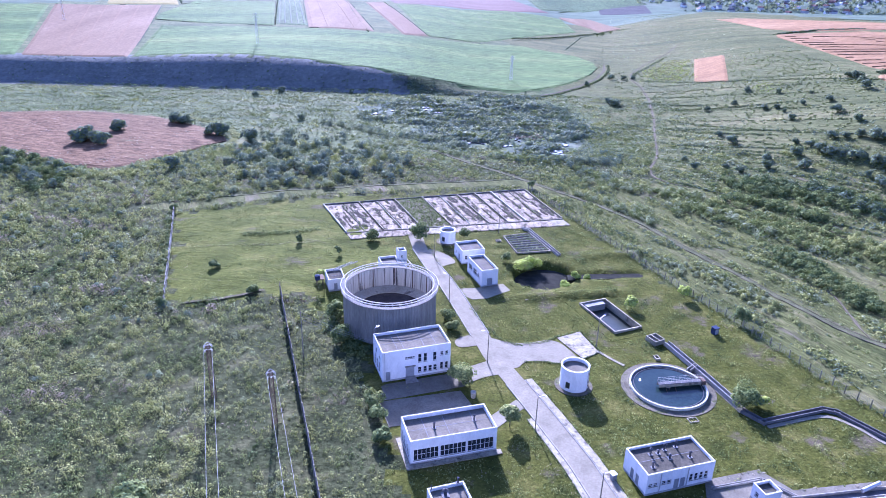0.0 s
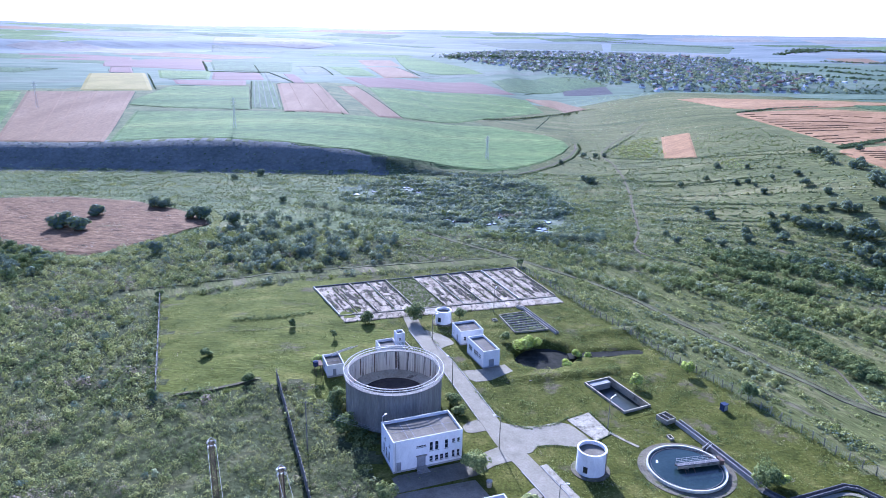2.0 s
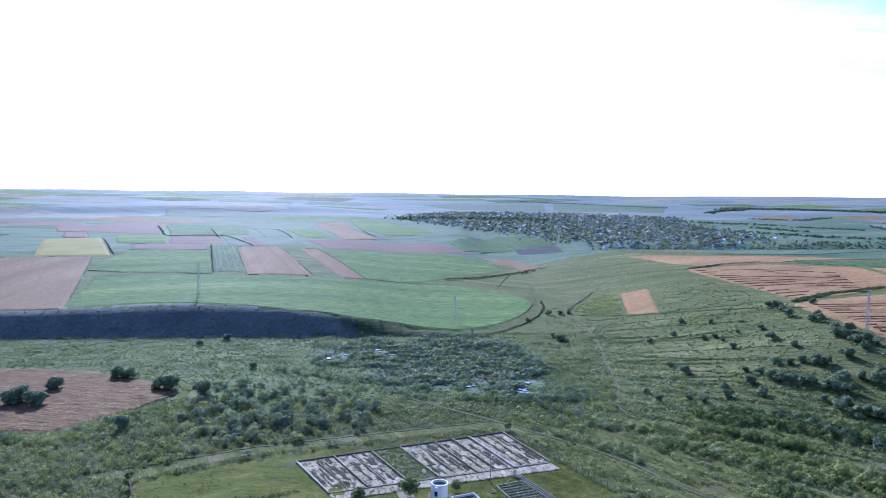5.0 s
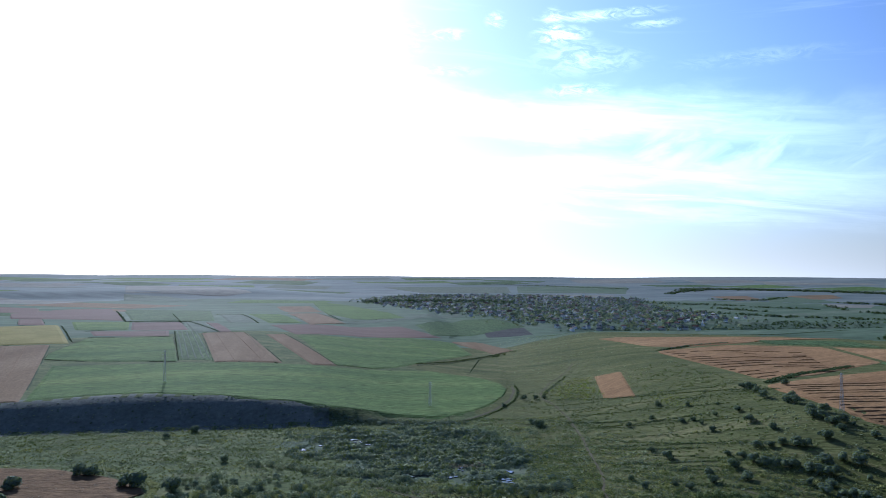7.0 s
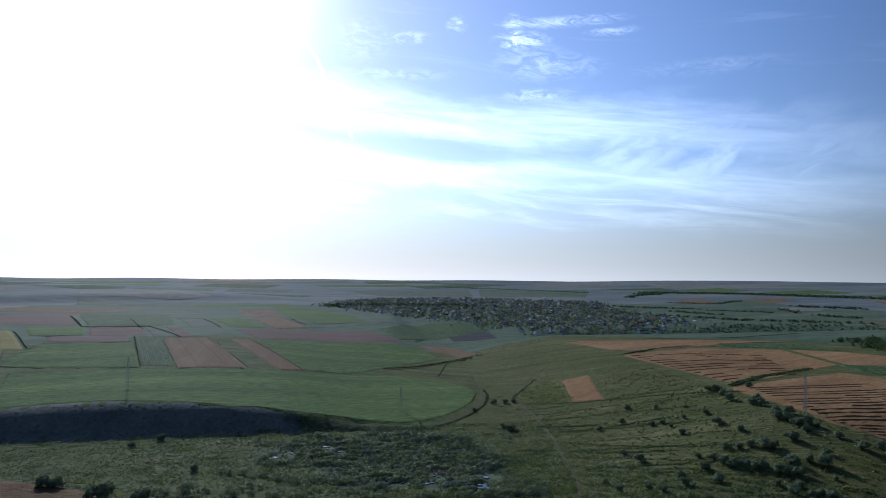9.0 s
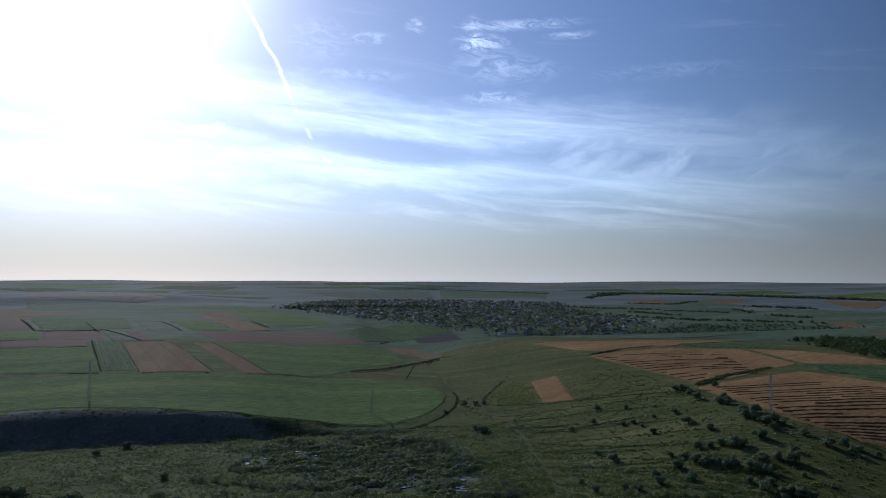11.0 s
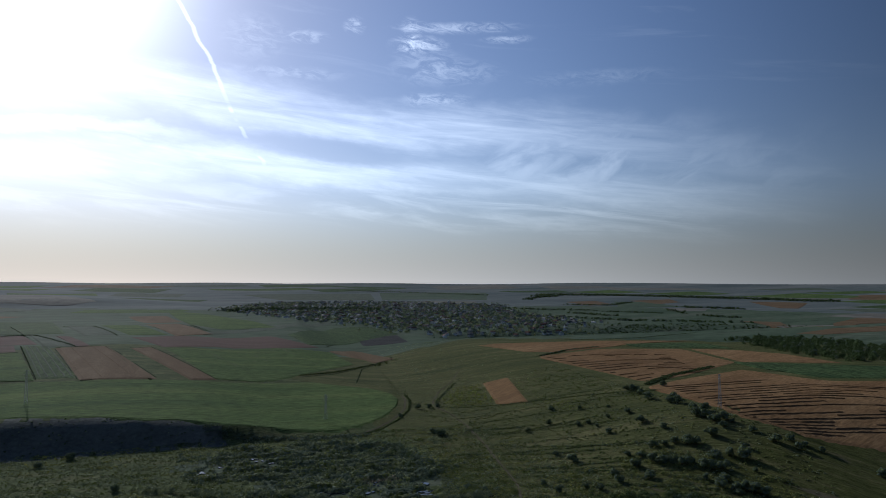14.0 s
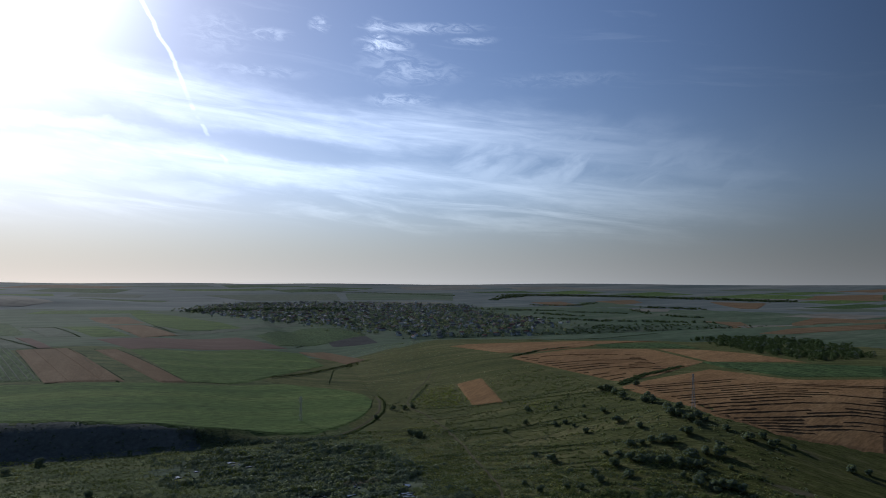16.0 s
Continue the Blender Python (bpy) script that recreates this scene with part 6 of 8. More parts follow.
field("stubble_field", M["weedy_stubble"], "weedy reddish stubble field with shrubs",
      [(-237, 351), (-222, 354), (-188, 360), (-151, 353), (-120, 336), (-100, 312)],
      [(-201, 292), (-180, 280), (-147, 265), (-133, 259), (-113, 284), (-99, 309)], 0.12)
field("wheat_field", M["wheat"], "distant ripe wheat slope across a valley",
      [(694, 689), (815, 737), (1036, 744)],
      [(712, 661), (786, 669), (928, 673)], 0.35)
field("wheat_field", M["wheat"], "distant rounded ripe wheat field",
      [(1218, 1067), (1420, 1170), (1529, 1163)],
      [(868, 775), (1230, 1022), (1394, 1027)], 0.35)
field("wheat_field", M["wheat"], "far ripe wheat strip",
      [(1084, 1186), (1149, 1138)],
      [(1063, 1095), (828, 757)], 0.35)
field("wheat_field", M["wheat"], "far pale wheat upland",
      [(2825, 2262), (3111, 2115)],
      [(2291, 1945), (2485, 1701)], 0.25)
field("pale_field", M["pale_field"], "broad pale harvested field on a plateau",
      [(-778, 2867), (-535, 2825), (-424, 2771), (-255, 2363)],
      [(-633, 2302), (-477, 2330), (-370, 2298), (-324, 2294)], 0.45)
field("pale_field", M["crop_light"], "pale grey-green field below a plateau",
      [(-629, 2280), (-496, 2280), (-367, 2094)],
      [(-569, 2054), (-480, 2037), (-423, 2040)], 0.45)
field("green_field", M["crop"], "green field sloping towards a village",
      [(-60, 2025), (30, 1797), (99, 1387)],
      [(-20, 1281), (25, 1158), (113, 1195)], 0.3)
field("pale_field", M["pale_field"], "long pale strip behind a village",
      [(674, 2384), (845, 2397), (965, 2292)],
      [(642, 2279), (793, 2257), (911, 2169)], 0.45)
field("green_field", M["plain"], "wide green field behind a village",
      [(924, 3390), (1182, 3297), (1389, 3121)],
      [(699, 2578), (903, 2550), (1062, 2414)], 0.45)
field("green_field", M["crop_light"], "wide pale green field behind a village",
      [(243, 3196), (554, 3344), (874, 3370)],
      [(348, 2750), (439, 2706), (677, 2588)], 0.45)
field("wheat_field", M["wheat"], "pinkish ripe field on a plain",
      [(1245, 2163), (1414, 2213)],
      [(1174, 1897), (1290, 1933)], 0.3)
field("wheat_field", M["wheat"], "pale ripe field on a plain",
      [(1542, 2191), (1734, 2199)],
      [(1449, 1921), (1639, 2029)], 0.3)
field("pale_field", M["pale_field"], "short pale field on a plain",
      [(1295, 1696), (1395, 1618)],
      [(1216, 1556), (1298, 1525)], 0.3)
field("wheat_field", M["wheat"], "pinkish tapering field on a plain",
      [(1879, 1955), (1991, 1801)],
      [(1619, 1571), (1652, 1538)], 0.3)
field("green_field", M["plain"], "dark green field on a plain",
      [(1440, 2150), (1530, 2080)],
      [(1216, 1806), (1400, 1720)], 0.3)
field("green_field", M["plain"], "green garden plots beside a village",
      [(1041, 1603), (1174, 1553), (1286, 1481)],
      [(850, 1309), (955, 1278), (1098, 1287)], 0.3)
# shade on the slope below the village, painted as a dark patch
field("ploughed_field", M["slope_shade"], "dark patch painted as the shaded slope below a village",
      [(211, 1047), (256, 1091), (295, 1113)],
      [(193, 947), (225, 945), (273, 988)], 0.10)

# ---- patchwork of far fields ----
rf = random.Random(77)
taken = [(-250, 700, 330), (0, 640, 300), (-150, 950, 330), (120, 800, 260), (400, 500, 300), (520, 1500, 560), (500, 2150, 480), (620, 560, 260), (300, 1150, 160), (-500, 2450, 420), (1000, 2900, 600), (600, 3000, 550), (1500, 1950, 520), (1050, 1450, 380), (20, 1600, 300)]
far_mats = ("crop", "crop_light", "crop_dark", "crop", "crop_dark", "wheat", "pale_field")
far_words = {"crop": "distant green crop field", "crop_light": "distant pale fodder field", "crop_dark": "distant dark green crop field", "wheat": "distant ripe wheat field", "pale_field": "distant pale harvested field", "tilled": "distant pinkish tilled field"}
made_far = 0
for _ in range(6000):
    if made_far >= 70:
        break
    d_, az_ = rf.uniform(1000, 4300), radians(rf.uniform(-36, 62))
    fx, fy = d_ * math.sin(az_), d_ * math.cos(az_)
    ln_, wd_ = rf.uniform(0.10, 0.22) * d_ ** 0.95 + 60, rf.uniform(0.04, 0.10) * d_ + 30
    rad = math.hypot(ln_, wd_) * 0.40
    if any(math.hypot(fx - a, fy - b) < c_ + rad for a, b, c_ in taken):
        continue
    taken.append((fx, fy, rad))
    an_ = radians(rf.choice((-12, -12, 8, -25)) + rf.uniform(-4, 4))
    ux, uy = math.cos(an_), math.sin(an_)
    cn = lambda a, b: (fx + a * ln_ / 2 * ux - b * wd_ / 2 * uy, fy + a * ln_ / 2 * uy + b * wd_ / 2 * ux)
    mk = rf.choice(far_mats)
    field(far_words[mk].split()[-2] + "_field", M[mk], far_words[mk] + " on the uplands", [cn(-1, 1), cn(1, 1)], [cn(-1, -1), cn(1, -1)], 0.15)
    made_far += 1

# ---- plants ----
def hash_noise(x, y, s, seed=0.0):
    """Smooth plan noise between 0 and 1 with features about s metres wide."""
    a = np.sin(x / s * 2.1 + 3.1 * np.sin(y / s * 0.7 + seed)) * np.sin(y / s * 1.9 + 2.3 * np.sin(x / s * 0.9 + 1.7 * seed))
    b = np.sin(x / s * 4.7 + seed * 2 + 1.1 * np.sin(y / s * 3.3)) * np.sin(y / s * 5.3 + seed)
    return np.clip(0.5 + 0.35 * a + 0.2 * b, 0, 1)


def leaf_cloud(centres, radii, heights, per, size, rng, shape=1.0, droop=0.6, blade=0.0, ragged=0.5, flutter=0.22):
    """Quads for clumps of leaves: arrays of corners, per leaves a clump, on a lumpy half-dome round each centre."""
    k = len(centres)
    u = rng.random((k, per))
    a = rng.random((k, per)) * 2 * np.pi
    el = np.arcsin(np.clip(u ** shape, 0, 1))
    lump = 1.0 - 0.56 * ragged + 0.8 * ragged * rng.random((k, per))
    c = np.stack((np.cos(a) * np.cos(el) * lump, np.sin(a) * np.cos(el) * lump, np.sin(el) * lump), -1)
    c = c * np.stack((radii, radii, heights), -1)[:, None, :] + centres[:, None, :]
    nrm = np.stack((np.cos(a) * np.cos(el), np.sin(a) * np.cos(el), np.sin(el) + droop), -1) + rng.normal(0, flutter, (k, per, 3))
    nrm /= np.linalg.norm(nrm, axis=-1, keepdims=True)
    t = np.cross(nrm, rng.normal(0, 1, (k, per, 3)))
    t /= np.linalg.norm(t, axis=-1, keepdims=True) + 1e-9
    b = np.cross(nrm, t)
    if blade:
        # narrow leaves that stand up and lean out
        tall = rng.random((k, per, 1)) < blade
        up_ = np.stack((np.cos(a) * 0.45, np.sin(a) * 0.45, np.ones_like(a)), -1) + rng.normal(0, 0.3, (k, per, 3))
        up_ /= np.linalg.norm(up_, axis=-1, keepdims=True)
        side_ = np.cross(up_, rng.normal(0, 1, (k, per, 3)))
        side_ /= np.linalg.norm(side_, axis=-1, keepdims=True) + 1e-9
        t, b = np.where(tall, up_ * 1.25, t), np.where(tall, side_ * 0.45, b)
    s = (np.asarray(size).reshape(-1, 1) * (0.6 + 0.8 * rng.random((k, per))))[..., None]
    q = np.stack((c - t * s - b * s * 0.45, c + t * s * 0.2 - b * s * 0.7, c + t * s + b * s * 0.35, c - t * s * 0.25 + b * s * 0.7), 2)
    return q.reshape(-1, 4, 3)


def quad_mesh(name, q, mats, index=None):
    me = bpy.data.meshes.new(name)
    n_ = len(q)
    me.vertices.add(n_ * 4)
    me.vertices.foreach_set("co", q.reshape(-1))
    me.loops.add(n_ * 4)
    me.loops.foreach_set("vertex_index", np.arange(n_ * 4))
    me.polygons.add(n_)
    me.polygons.foreach_set("loop_start", np.arange(n_) * 4)
    for m_ in mats:
        me.materials.append(m_)
    if index is not None:
        me.polygons.foreach_set("material_index", index)
    me.update()
    me.validate()
    return me


def bushy(c, r, per, rng, lobes=4, tall=1.0, leaf=0.17):
    """Leaves of round bushes: a skirt and several lobes for each place."""
    k = len(c)
    cs, rs = [c], [r * 0.92]
    for _ in range(lobes):
        a, d = rng.random(k) * 6.2832, r * np.sqrt(rng.random(k)) * 0.55
        cs.append(c + np.stack((d * np.cos(a), d * np.sin(a), r * tall * rng.uniform(0.35, 0.95, k)), -1))
        rs.append(r * rng.uniform(0.45, 0.72, k))
    cs, rs = np.concatenate(cs), np.concatenate(rs)
    return leaf_cloud(cs, rs, rs * 0.95, per, 0.06 + leaf * rs, rng, droop=0.25, ragged=0.3)


RNG = np.random.default_rng(11)
PAVED = [[(-16, 121), (-11.5, 121), (4, 126.5), (1, 136), (-15, 131)], [(-12.5, 116), (-9.5, 107), (-5, 96), (12, 101), (17, 116), (6, 127), (3, 127)], [(30, 98), (35, 90), (49, 94), (46, 104)],
         [(-30, 198), (43, 214), (31, 251), (-43, 229)], [(8, 145), (12, 141), (18, 139), (27, 142.5), (33.5, 146), (37, 136), (31.5, 132), (18.9, 131.5), (14, 126), (3, 125), (2.5, 140)],
         [(0.5, 80), (8, 80), (6, 92), (-2, 90)], [(44, 86), (46, 96), (57, 99), (61, 94), (79, 97), (93, 84), (60, 70)], [(41, 144), (49, 148), (45, 163), (36, 160)], [(18, 203.5), (28, 206.5), (33, 192), (21.5, 190)],
         [(4, 178), (9, 166), (4, 167), (5, 162), (10, 160), (19, 167), (13, 180), (13, 186), (9, 192), (1, 189), (4, 182)], [(-6, 192), (1, 189), (4, 183), (-2, 177), (-7, 182)], [(-18, 174), (-11, 175), (-8, 181), (-12, 183), (-18, 181)], [(-31, 162), (-25, 164), (-28, 171), (-33, 169)]]


def free(x, y):
    """Where plants may stand: off roads, slabs, tanks and houses."""
    ok = np.ones(x.shape, bool)
    for poly in PAVED:
        ok &= ~inside(x, y, poly)
    ok &= np.hypot(x + 12.4, y - 148.3) > 11.8
    ok &= np.hypot(x - 47.9, y - 123.0) > 10.2
    ok &= np.hypot(x - 28.1, y - 123.2) > 3.7
    ok &= np.hypot(x - 1.3, y - 198.4) > 3.1
    ok &= np.hypot((x - 28.6) / 8, (y - 176.6) / 7) > 1
    rl = resample(road_line, 200)
    for cx_, cy_ in rl[::2]:
        ok &= np.hypot(x - cx_, y - cy_) > 3.3
    for line in ([(52.6, 140.0), (56.6, 128.6), (60.2, 117.6)], [(60.8, 115.2), (63.4, 112.0), (77.3, 116.6), (79.6, 115.8), (92.0, 98.5)], [(25.8, 210.2), (27.6, 208.6), (34.4, 190.0)]):
        for cx_, cy_ in resample(line, 50):
            ok &= np.hypot(x - cx_, y - cy_) > 1.3
    return ok


def scatter(x0, x1, y0, y1, count, keep):
    x, y = RNG.uniform(x0, x1, count), RNG.uniform(y0, y1, count)
    k = keep(x, y)
    x, y = x[k], y[k]
    return np.stack((x, y, ground_z(x, y)), -1)


def stuff(name, q, mats, label, category, index=None):
    return tagged(new(name, quad_mesh(name, q, mats, index)), label, category, kind="stuff")


def not_fields(x, y):
    ok = np.ones(x.shape, bool)
    for poly in FIELDS:
        cx_, cy_ = np.mean([p[0] for p in poly]), np.mean([p[1] for p in poly])
        if math.hypot(cx_, cy_) < 900:
            ok &= ~inside(x, y, poly)
    for cx_, cy_ in resample(TRACK, 160):
        ok &= np.hypot(x - cx_, y - cy_) > 1.6
    for cx_, cy_ in resample(GRASS_BAND, 90):
        ok &= np.hypot(x - cx_, y - cy_) > 3.6
    for cx_, cy_ in resample(DIRT_ROAD, 130):
        ok &= np.hypot(x - cx_, y - cy_) > 1.5
    return ok


WILD_KEEP = lambda x, y: (~inside(x, y, COMPOUND)) & not_fields(x, y) & (y > 62) & (np.hypot(x + 60, y - 180) < 260)
# thick weeds and scrub outside the works
c = scatter(-215, 62, 66, 300, 62000, lambda x, y: WILD_KEEP(x, y) & free(x, y) & (np.abs(x) < 0.66 * y + 32) & (RNG.random(x.shape) < 0.5 + 0.75 * hash_noise(x, y, 4, 1)))
r = (0.34 + 0.85 * hash_noise(c[:, 0], c[:, 1], 4, 1) ** 1.5) * RNG.uniform(0.6, 1.5, len(c))
r *= np.where(c[:, 0] + 0.25 * c[:, 1] > -15, 0.62, 1.0)
near_ = c[:, 1] < 150
tall = r * RNG.uniform(1.2, 2.1, len(c))
q = np.concatenate((leaf_cloud(c[near_] - [0, 0, 0.1], r[near_], tall[near_], 30, 0.045 + 0.095 * r[near_], RNG, blade=0.15, droop=0.2, ragged=0.35, flutter=0.16),
                    leaf_cloud(c[~near_] - [0, 0, 0.1], r[~near_], tall[~near_], 15, 0.07 + 0.15 * r[~near_], RNG, blade=0.1, droop=0.2, ragged=0.3, flutter=0.16)))
kind = (hash_noise(c[:, 0], c[:, 1], 13, 5) * 1.1 + RNG.random(len(c)) * 0.75)
mix = np.digitize(kind, [0.34, 0.84, 1.40, 1.60, 1.70])
brown = (hash_noise(c[:, 0] * 0.5, c[:, 1] * 1.2, 17, 21) > 0.8) & (c[:, 1] > 105) & (RNG.random(len(c)) < 0.45)
mix = np.where(brown, 6, mix)
stuff("weeds", q, [M["leaf_dark"], M["leaf"], M["weed"], M["leaf_grey"], M["weed_pale"], M["dry"], M["thistle"]], "dense rough weeds and low scrub with dry patches", "weeds", np.concatenate((np.repeat(mix[near_], 30), np.repeat(mix[~near_], 15))))
# larger bushes scattered through the scrub, thicker towards the fields
c = scatter(-215, -20, 120, 300, 5200, lambda x, y: WILD_KEEP(x, y) & (np.abs(x) < 0.66 * y + 32) & (RNG.random(x.shape) < np.clip((y - 120) / 130, 0.08, 0.75) * hash_noise(x, y, 10, 6) ** 1.5))
r = RNG.uniform(0.6, 1.6, len(c))
stuff("scrub_bushes", bushy(c, r, 22, RNG, 3, 0.9), [M["reed"], M["leaf_grey"], M["weed"]], "rounded green and grey bushes standing in scrub", "bushes", np.tile(np.repeat(RNG.choice(3, len(c), p=(0.4, 0.3, 0.3)), 22).reshape(len(c), 22), (4, 1)).ravel())
# scrub east of the fence, in rows along the dirt road
def along_fence(x, y):
    return (x - 31) * 0.394 - (y - 250) * 0.919, (x - 31) * 0.919 + (y - 250) * 0.394


def row_noise(x, y, s_, seed):
    l_, w_ = along_fence(x, y)
    return hash_noise(l_ * 0.35 + 3 * np.sin(w_ / 9.0), w_ * 1.15, s_, seed)


c = scatter(36, 200, 85, 300, 80000, lambda x, y: WILD_KEEP(x, y) & (x < 0.66 * y + 34) & (along_fence(x, y)[1] > 3) & (RNG.random(x.shape) < 0.10 + 1.25 * row_noise(x, y, 5, 3) ** 2.4))
r = (0.16 + 1.35 * row_noise(c[:, 0], c[:, 1], 5, 3) ** 2.2) * RNG.uniform(0.6, 1.45, len(c))
q = leaf_cloud(c - [0, 0, 0.08], r, r * RNG.uniform(0.7, 1.1, len(c)), 14, 0.06 + 0.15 * r, RNG, blade=0.12, droop=0.25, ragged=0.33)
kind = (row_noise(c[:, 0], c[:, 1], 9, 7) * 1.2 + RNG.random(len(c)) * 0.8)
stuff("weeds", q, [M["leaf"], M["reed"], M["weed"], M["leaf"], M["leaf_grey"]], "patchy scrub and rough grass on a slope", "weeds", np.repeat(np.digitize(kind, [0.55, 0.8, 1.2, 1.58]), 14))
# grass tufts inside the works
c = scatter(-90, 98, 62, 252, 118000, lambda x, y: inside(x, y, COMPOUND) & free(x, y) & (RNG.random(x.shape) < (0.15 + 1.0 * hash_noise(x, y, 6, 8) ** 1.3) * np.where(x + 0.25 * (y - 190) < -16, 0.45, 1.0)))
r = (0.12 + 0.60 * hash_noise(c[:, 0], c[:, 1], 3.5, 9.0) ** 2.4) * RNG.uniform(0.6, 1.5, len(c))
q = leaf_cloud(c - [0, 0, 0.05], r * 1.7, r, 7, 0.05 + 0.15 * r, RNG, blade=0.4, droop=0.4)
kind = hash_noise(c[:, 0], c[:, 1], 9, 10) + RNG.random(len(c)) * 0.8
stuff("grass_tufts", q, [M["leaf_dark"], M["leaf"], M["weed"], M["dry"]], "rough uncut grass with dry tufts", "grass", np.repeat(np.digitize(kind, [0.56, 1.14, 1.58]), 7))
# weeds in the joints of the drying beds
NW = 4200
uv = RNG.random((NW, 2))
joint = np.array(cuts)[RNG.integers(0, len(cuts), NW)] + RNG.normal(0, 0.003, NW)
run = np.array(SLUDGE)[RNG.integers(0, len(SLUDGE), NW)]
grow = RNG.random(NW)
u_ = np.where(grow < 0.22, joint, np.where(grow < 0.55, 0.335 + 0.135 * uv[:, 0], np.where(grow < 0.92, run[:, 0] + run[:, 3] * RNG.normal(0, 0.7, NW), uv[:, 0])))
v_ = np.where(grow > 0.96, RNG.choice([0.0, VF, 0.98], NW), np.where((grow > 0.55) & (grow < 0.92), run[:, 1] + (run[:, 2] - run[:, 1]) * uv[:, 1], np.where(grow < 0.55, VF + (1 - VF) * uv[:, 1], uv[:, 1])))
pl = np.array([bed_at(float(np.clip(a_, 0, 1)), float(b_)) for a_, b_ in zip(u_, v_)])
c = np.column_stack((pl, np.full(len(pl), 0.16)))
r = RNG.uniform(0.10, 0.5, len(c)) * np.where((grow > 0.22) & (grow < 0.55), 1.25, 0.9)
stuff("joint_weeds", leaf_cloud(c, r, r, 8, 0.07 + 0.2 * r, RNG), [M["leaf"], M["leaf_dark"], M["thistle"]], "weeds growing in concrete joints and dried sludge", "weeds", np.repeat(np.where((grow > 0.22) & (grow < 0.55), 0, RNG.integers(0, 3, len(c))), 8))
c = scatter(19, 32, 190, 206, 420, lambda x, y: inside(x, y, [(18.9, 203.3), (27.4, 206.2), (32.3, 192.6), (22.1, 190.4)]))
r = RNG.uniform(0.15, 0.5, len(c))
stuff("filter_weeds", leaf_cloud(c + [0, 0, 0.1], r, r * 1.1, 9, 0.08 + 0.2 * r, RNG), [M["leaf"], M["leaf_grey"]], "weeds growing over an old filter bed", "weeds", np.repeat(RNG.integers(0, 2, len(c)), 9))
# thicket behind the works
THICKET = [(-94, 315), (-78, 331), (-41, 314), (-12, 279), (-20, 254), (-48, 245), (-66, 247), (-88, 262)]
c = scatter(-100, -5, 245, 335, 620, lambda x, y: inside(x, y, THICKET) & (RNG.random(x.shape) < 0.2 + hash_noise(x, y, 11, 12)))
r = RNG.uniform(1.0, 2.3, len(c)) * np.where(RNG.random(len(c)) < 0.25, 1.25, 1.0)
stuff("thicket_bushes", bushy(c, r, 34, RNG, 4, 1.1), [M["reed"], M["leaf_grey"], M["weed"]], "round blue-green bushes standing close in a thicket", "bushes", np.tile(np.repeat(RNG.choice(3, len(c), p=(0.5, 0.36, 0.14)), 34).reshape(len(c), 34), (5, 1)).ravel())
# meadow, marsh and pasture further off
c = scatter(-260, 130, 262, 430, 46000, lambda x, y: not_fields(x, y) & ~inside(x, y, THICKET) & ~inside(x, y, MARSH) & (RNG.random(x.shape) < 0.25 + 0.7 * hash_noise(x, y, 17, 13)))
r = RNG.uniform(0.2, 0.5, len(c)) + 0.9 * hash_noise(c[:, 0] * 0.45, c[:, 1] * 1.3, 8, 14) ** 3
stuff("meadow_scrub", leaf_cloud(c, r * 1.4, r * 0.9, 5, 0.16 + 0.3 * r, RNG, droop=0.4, ragged=0.4), [M["leaf"], M["leaf_grey"], M["weed"]], "tall rough meadow growth", "weeds", np.repeat(np.digitize(hash_noise(c[:, 0] * 0.5, c[:, 1] * 1.2, 10, 41) + 0.3 * RNG.random(len(c)), [0.5, 0.85]), 5))
POOLS = ((49, 301, 3.4, 5.0, 16, 1.15), (55, 314, 1.6, 4.0, 6, 0.8), (14, 314.5, 5.0, 1.2, 9, 0.75), (28, 311, 2.5, 1.6, 5, 0.8), (34, 322, 1.6, 3.5, 5, 0.6), (-37, 368, 3.4, 4.0, 9, 0.7), (-30, 375, 2.0, 2.0, 4, 0.6), (-11, 384, 3.0, 4.0, 7, 0.7), (-5, 374, 3.0, 1.5, 4, 0.6), (8, 318, 3.0, 1.0, 4, 0.5))


def dry_land(x, y):
    ok = np.ones(x.shape, bool)
    for wx, wy, spread_x, spread_y, _, size_ in POOLS:
        ok &= np.hypot((x - wx) / (spread_x + 0.8), (y - wy + 2.0) / (spread_y + 3.5)) > 1
    return ok


c = scatter(-80, 95, 275, 425, 30000, lambda x, y: inside(x + 9 * np.sin(y / 7.0) + RNG.normal(0, 5, x.shape), y + 7 * np.sin(x / 6.0 + 1) + RNG.normal(0, 6, x.shape), MARSH) & (RNG.random(x.shape) < 0.08 + 1.2 * hash_noise(x * 0.4, y * 1.6, 7, 15) ** 1.4) & dry_land(x, y))
r = RNG.uniform(0.4, 1.0, len(c)) + 1.5 * hash_noise(c[:, 0] * 0.4, c[:, 1] * 1.6, 7, 15) ** 3
stuff("reeds", leaf_cloud(c, r * 1.2, r * 1.3, 9, 0.2 + 0.28 * r, RNG, droop=0.3, ragged=0.35, blade=0.15, flutter=0.14), [M["reed"], M["leaf"], M["leaf_grey"], M["reed"]], "blue-green marsh reeds and sedge", "reeds", np.repeat(np.digitize(hash_noise(c[:, 0] * 0.35, c[:, 1] * 1.5, 7, 34) + 0.35 * RNG.random(len(c)), [0.55, 0.68, 0.88]), 9))
c = scatter(24, 52, 316, 342, 420, lambda x, y: np.hypot((x - 38) / 9, (y - 329) / 8) < 1 - 0.4 * RNG.random(x.shape))
r = RNG.uniform(0.4, 1.0, len(c))
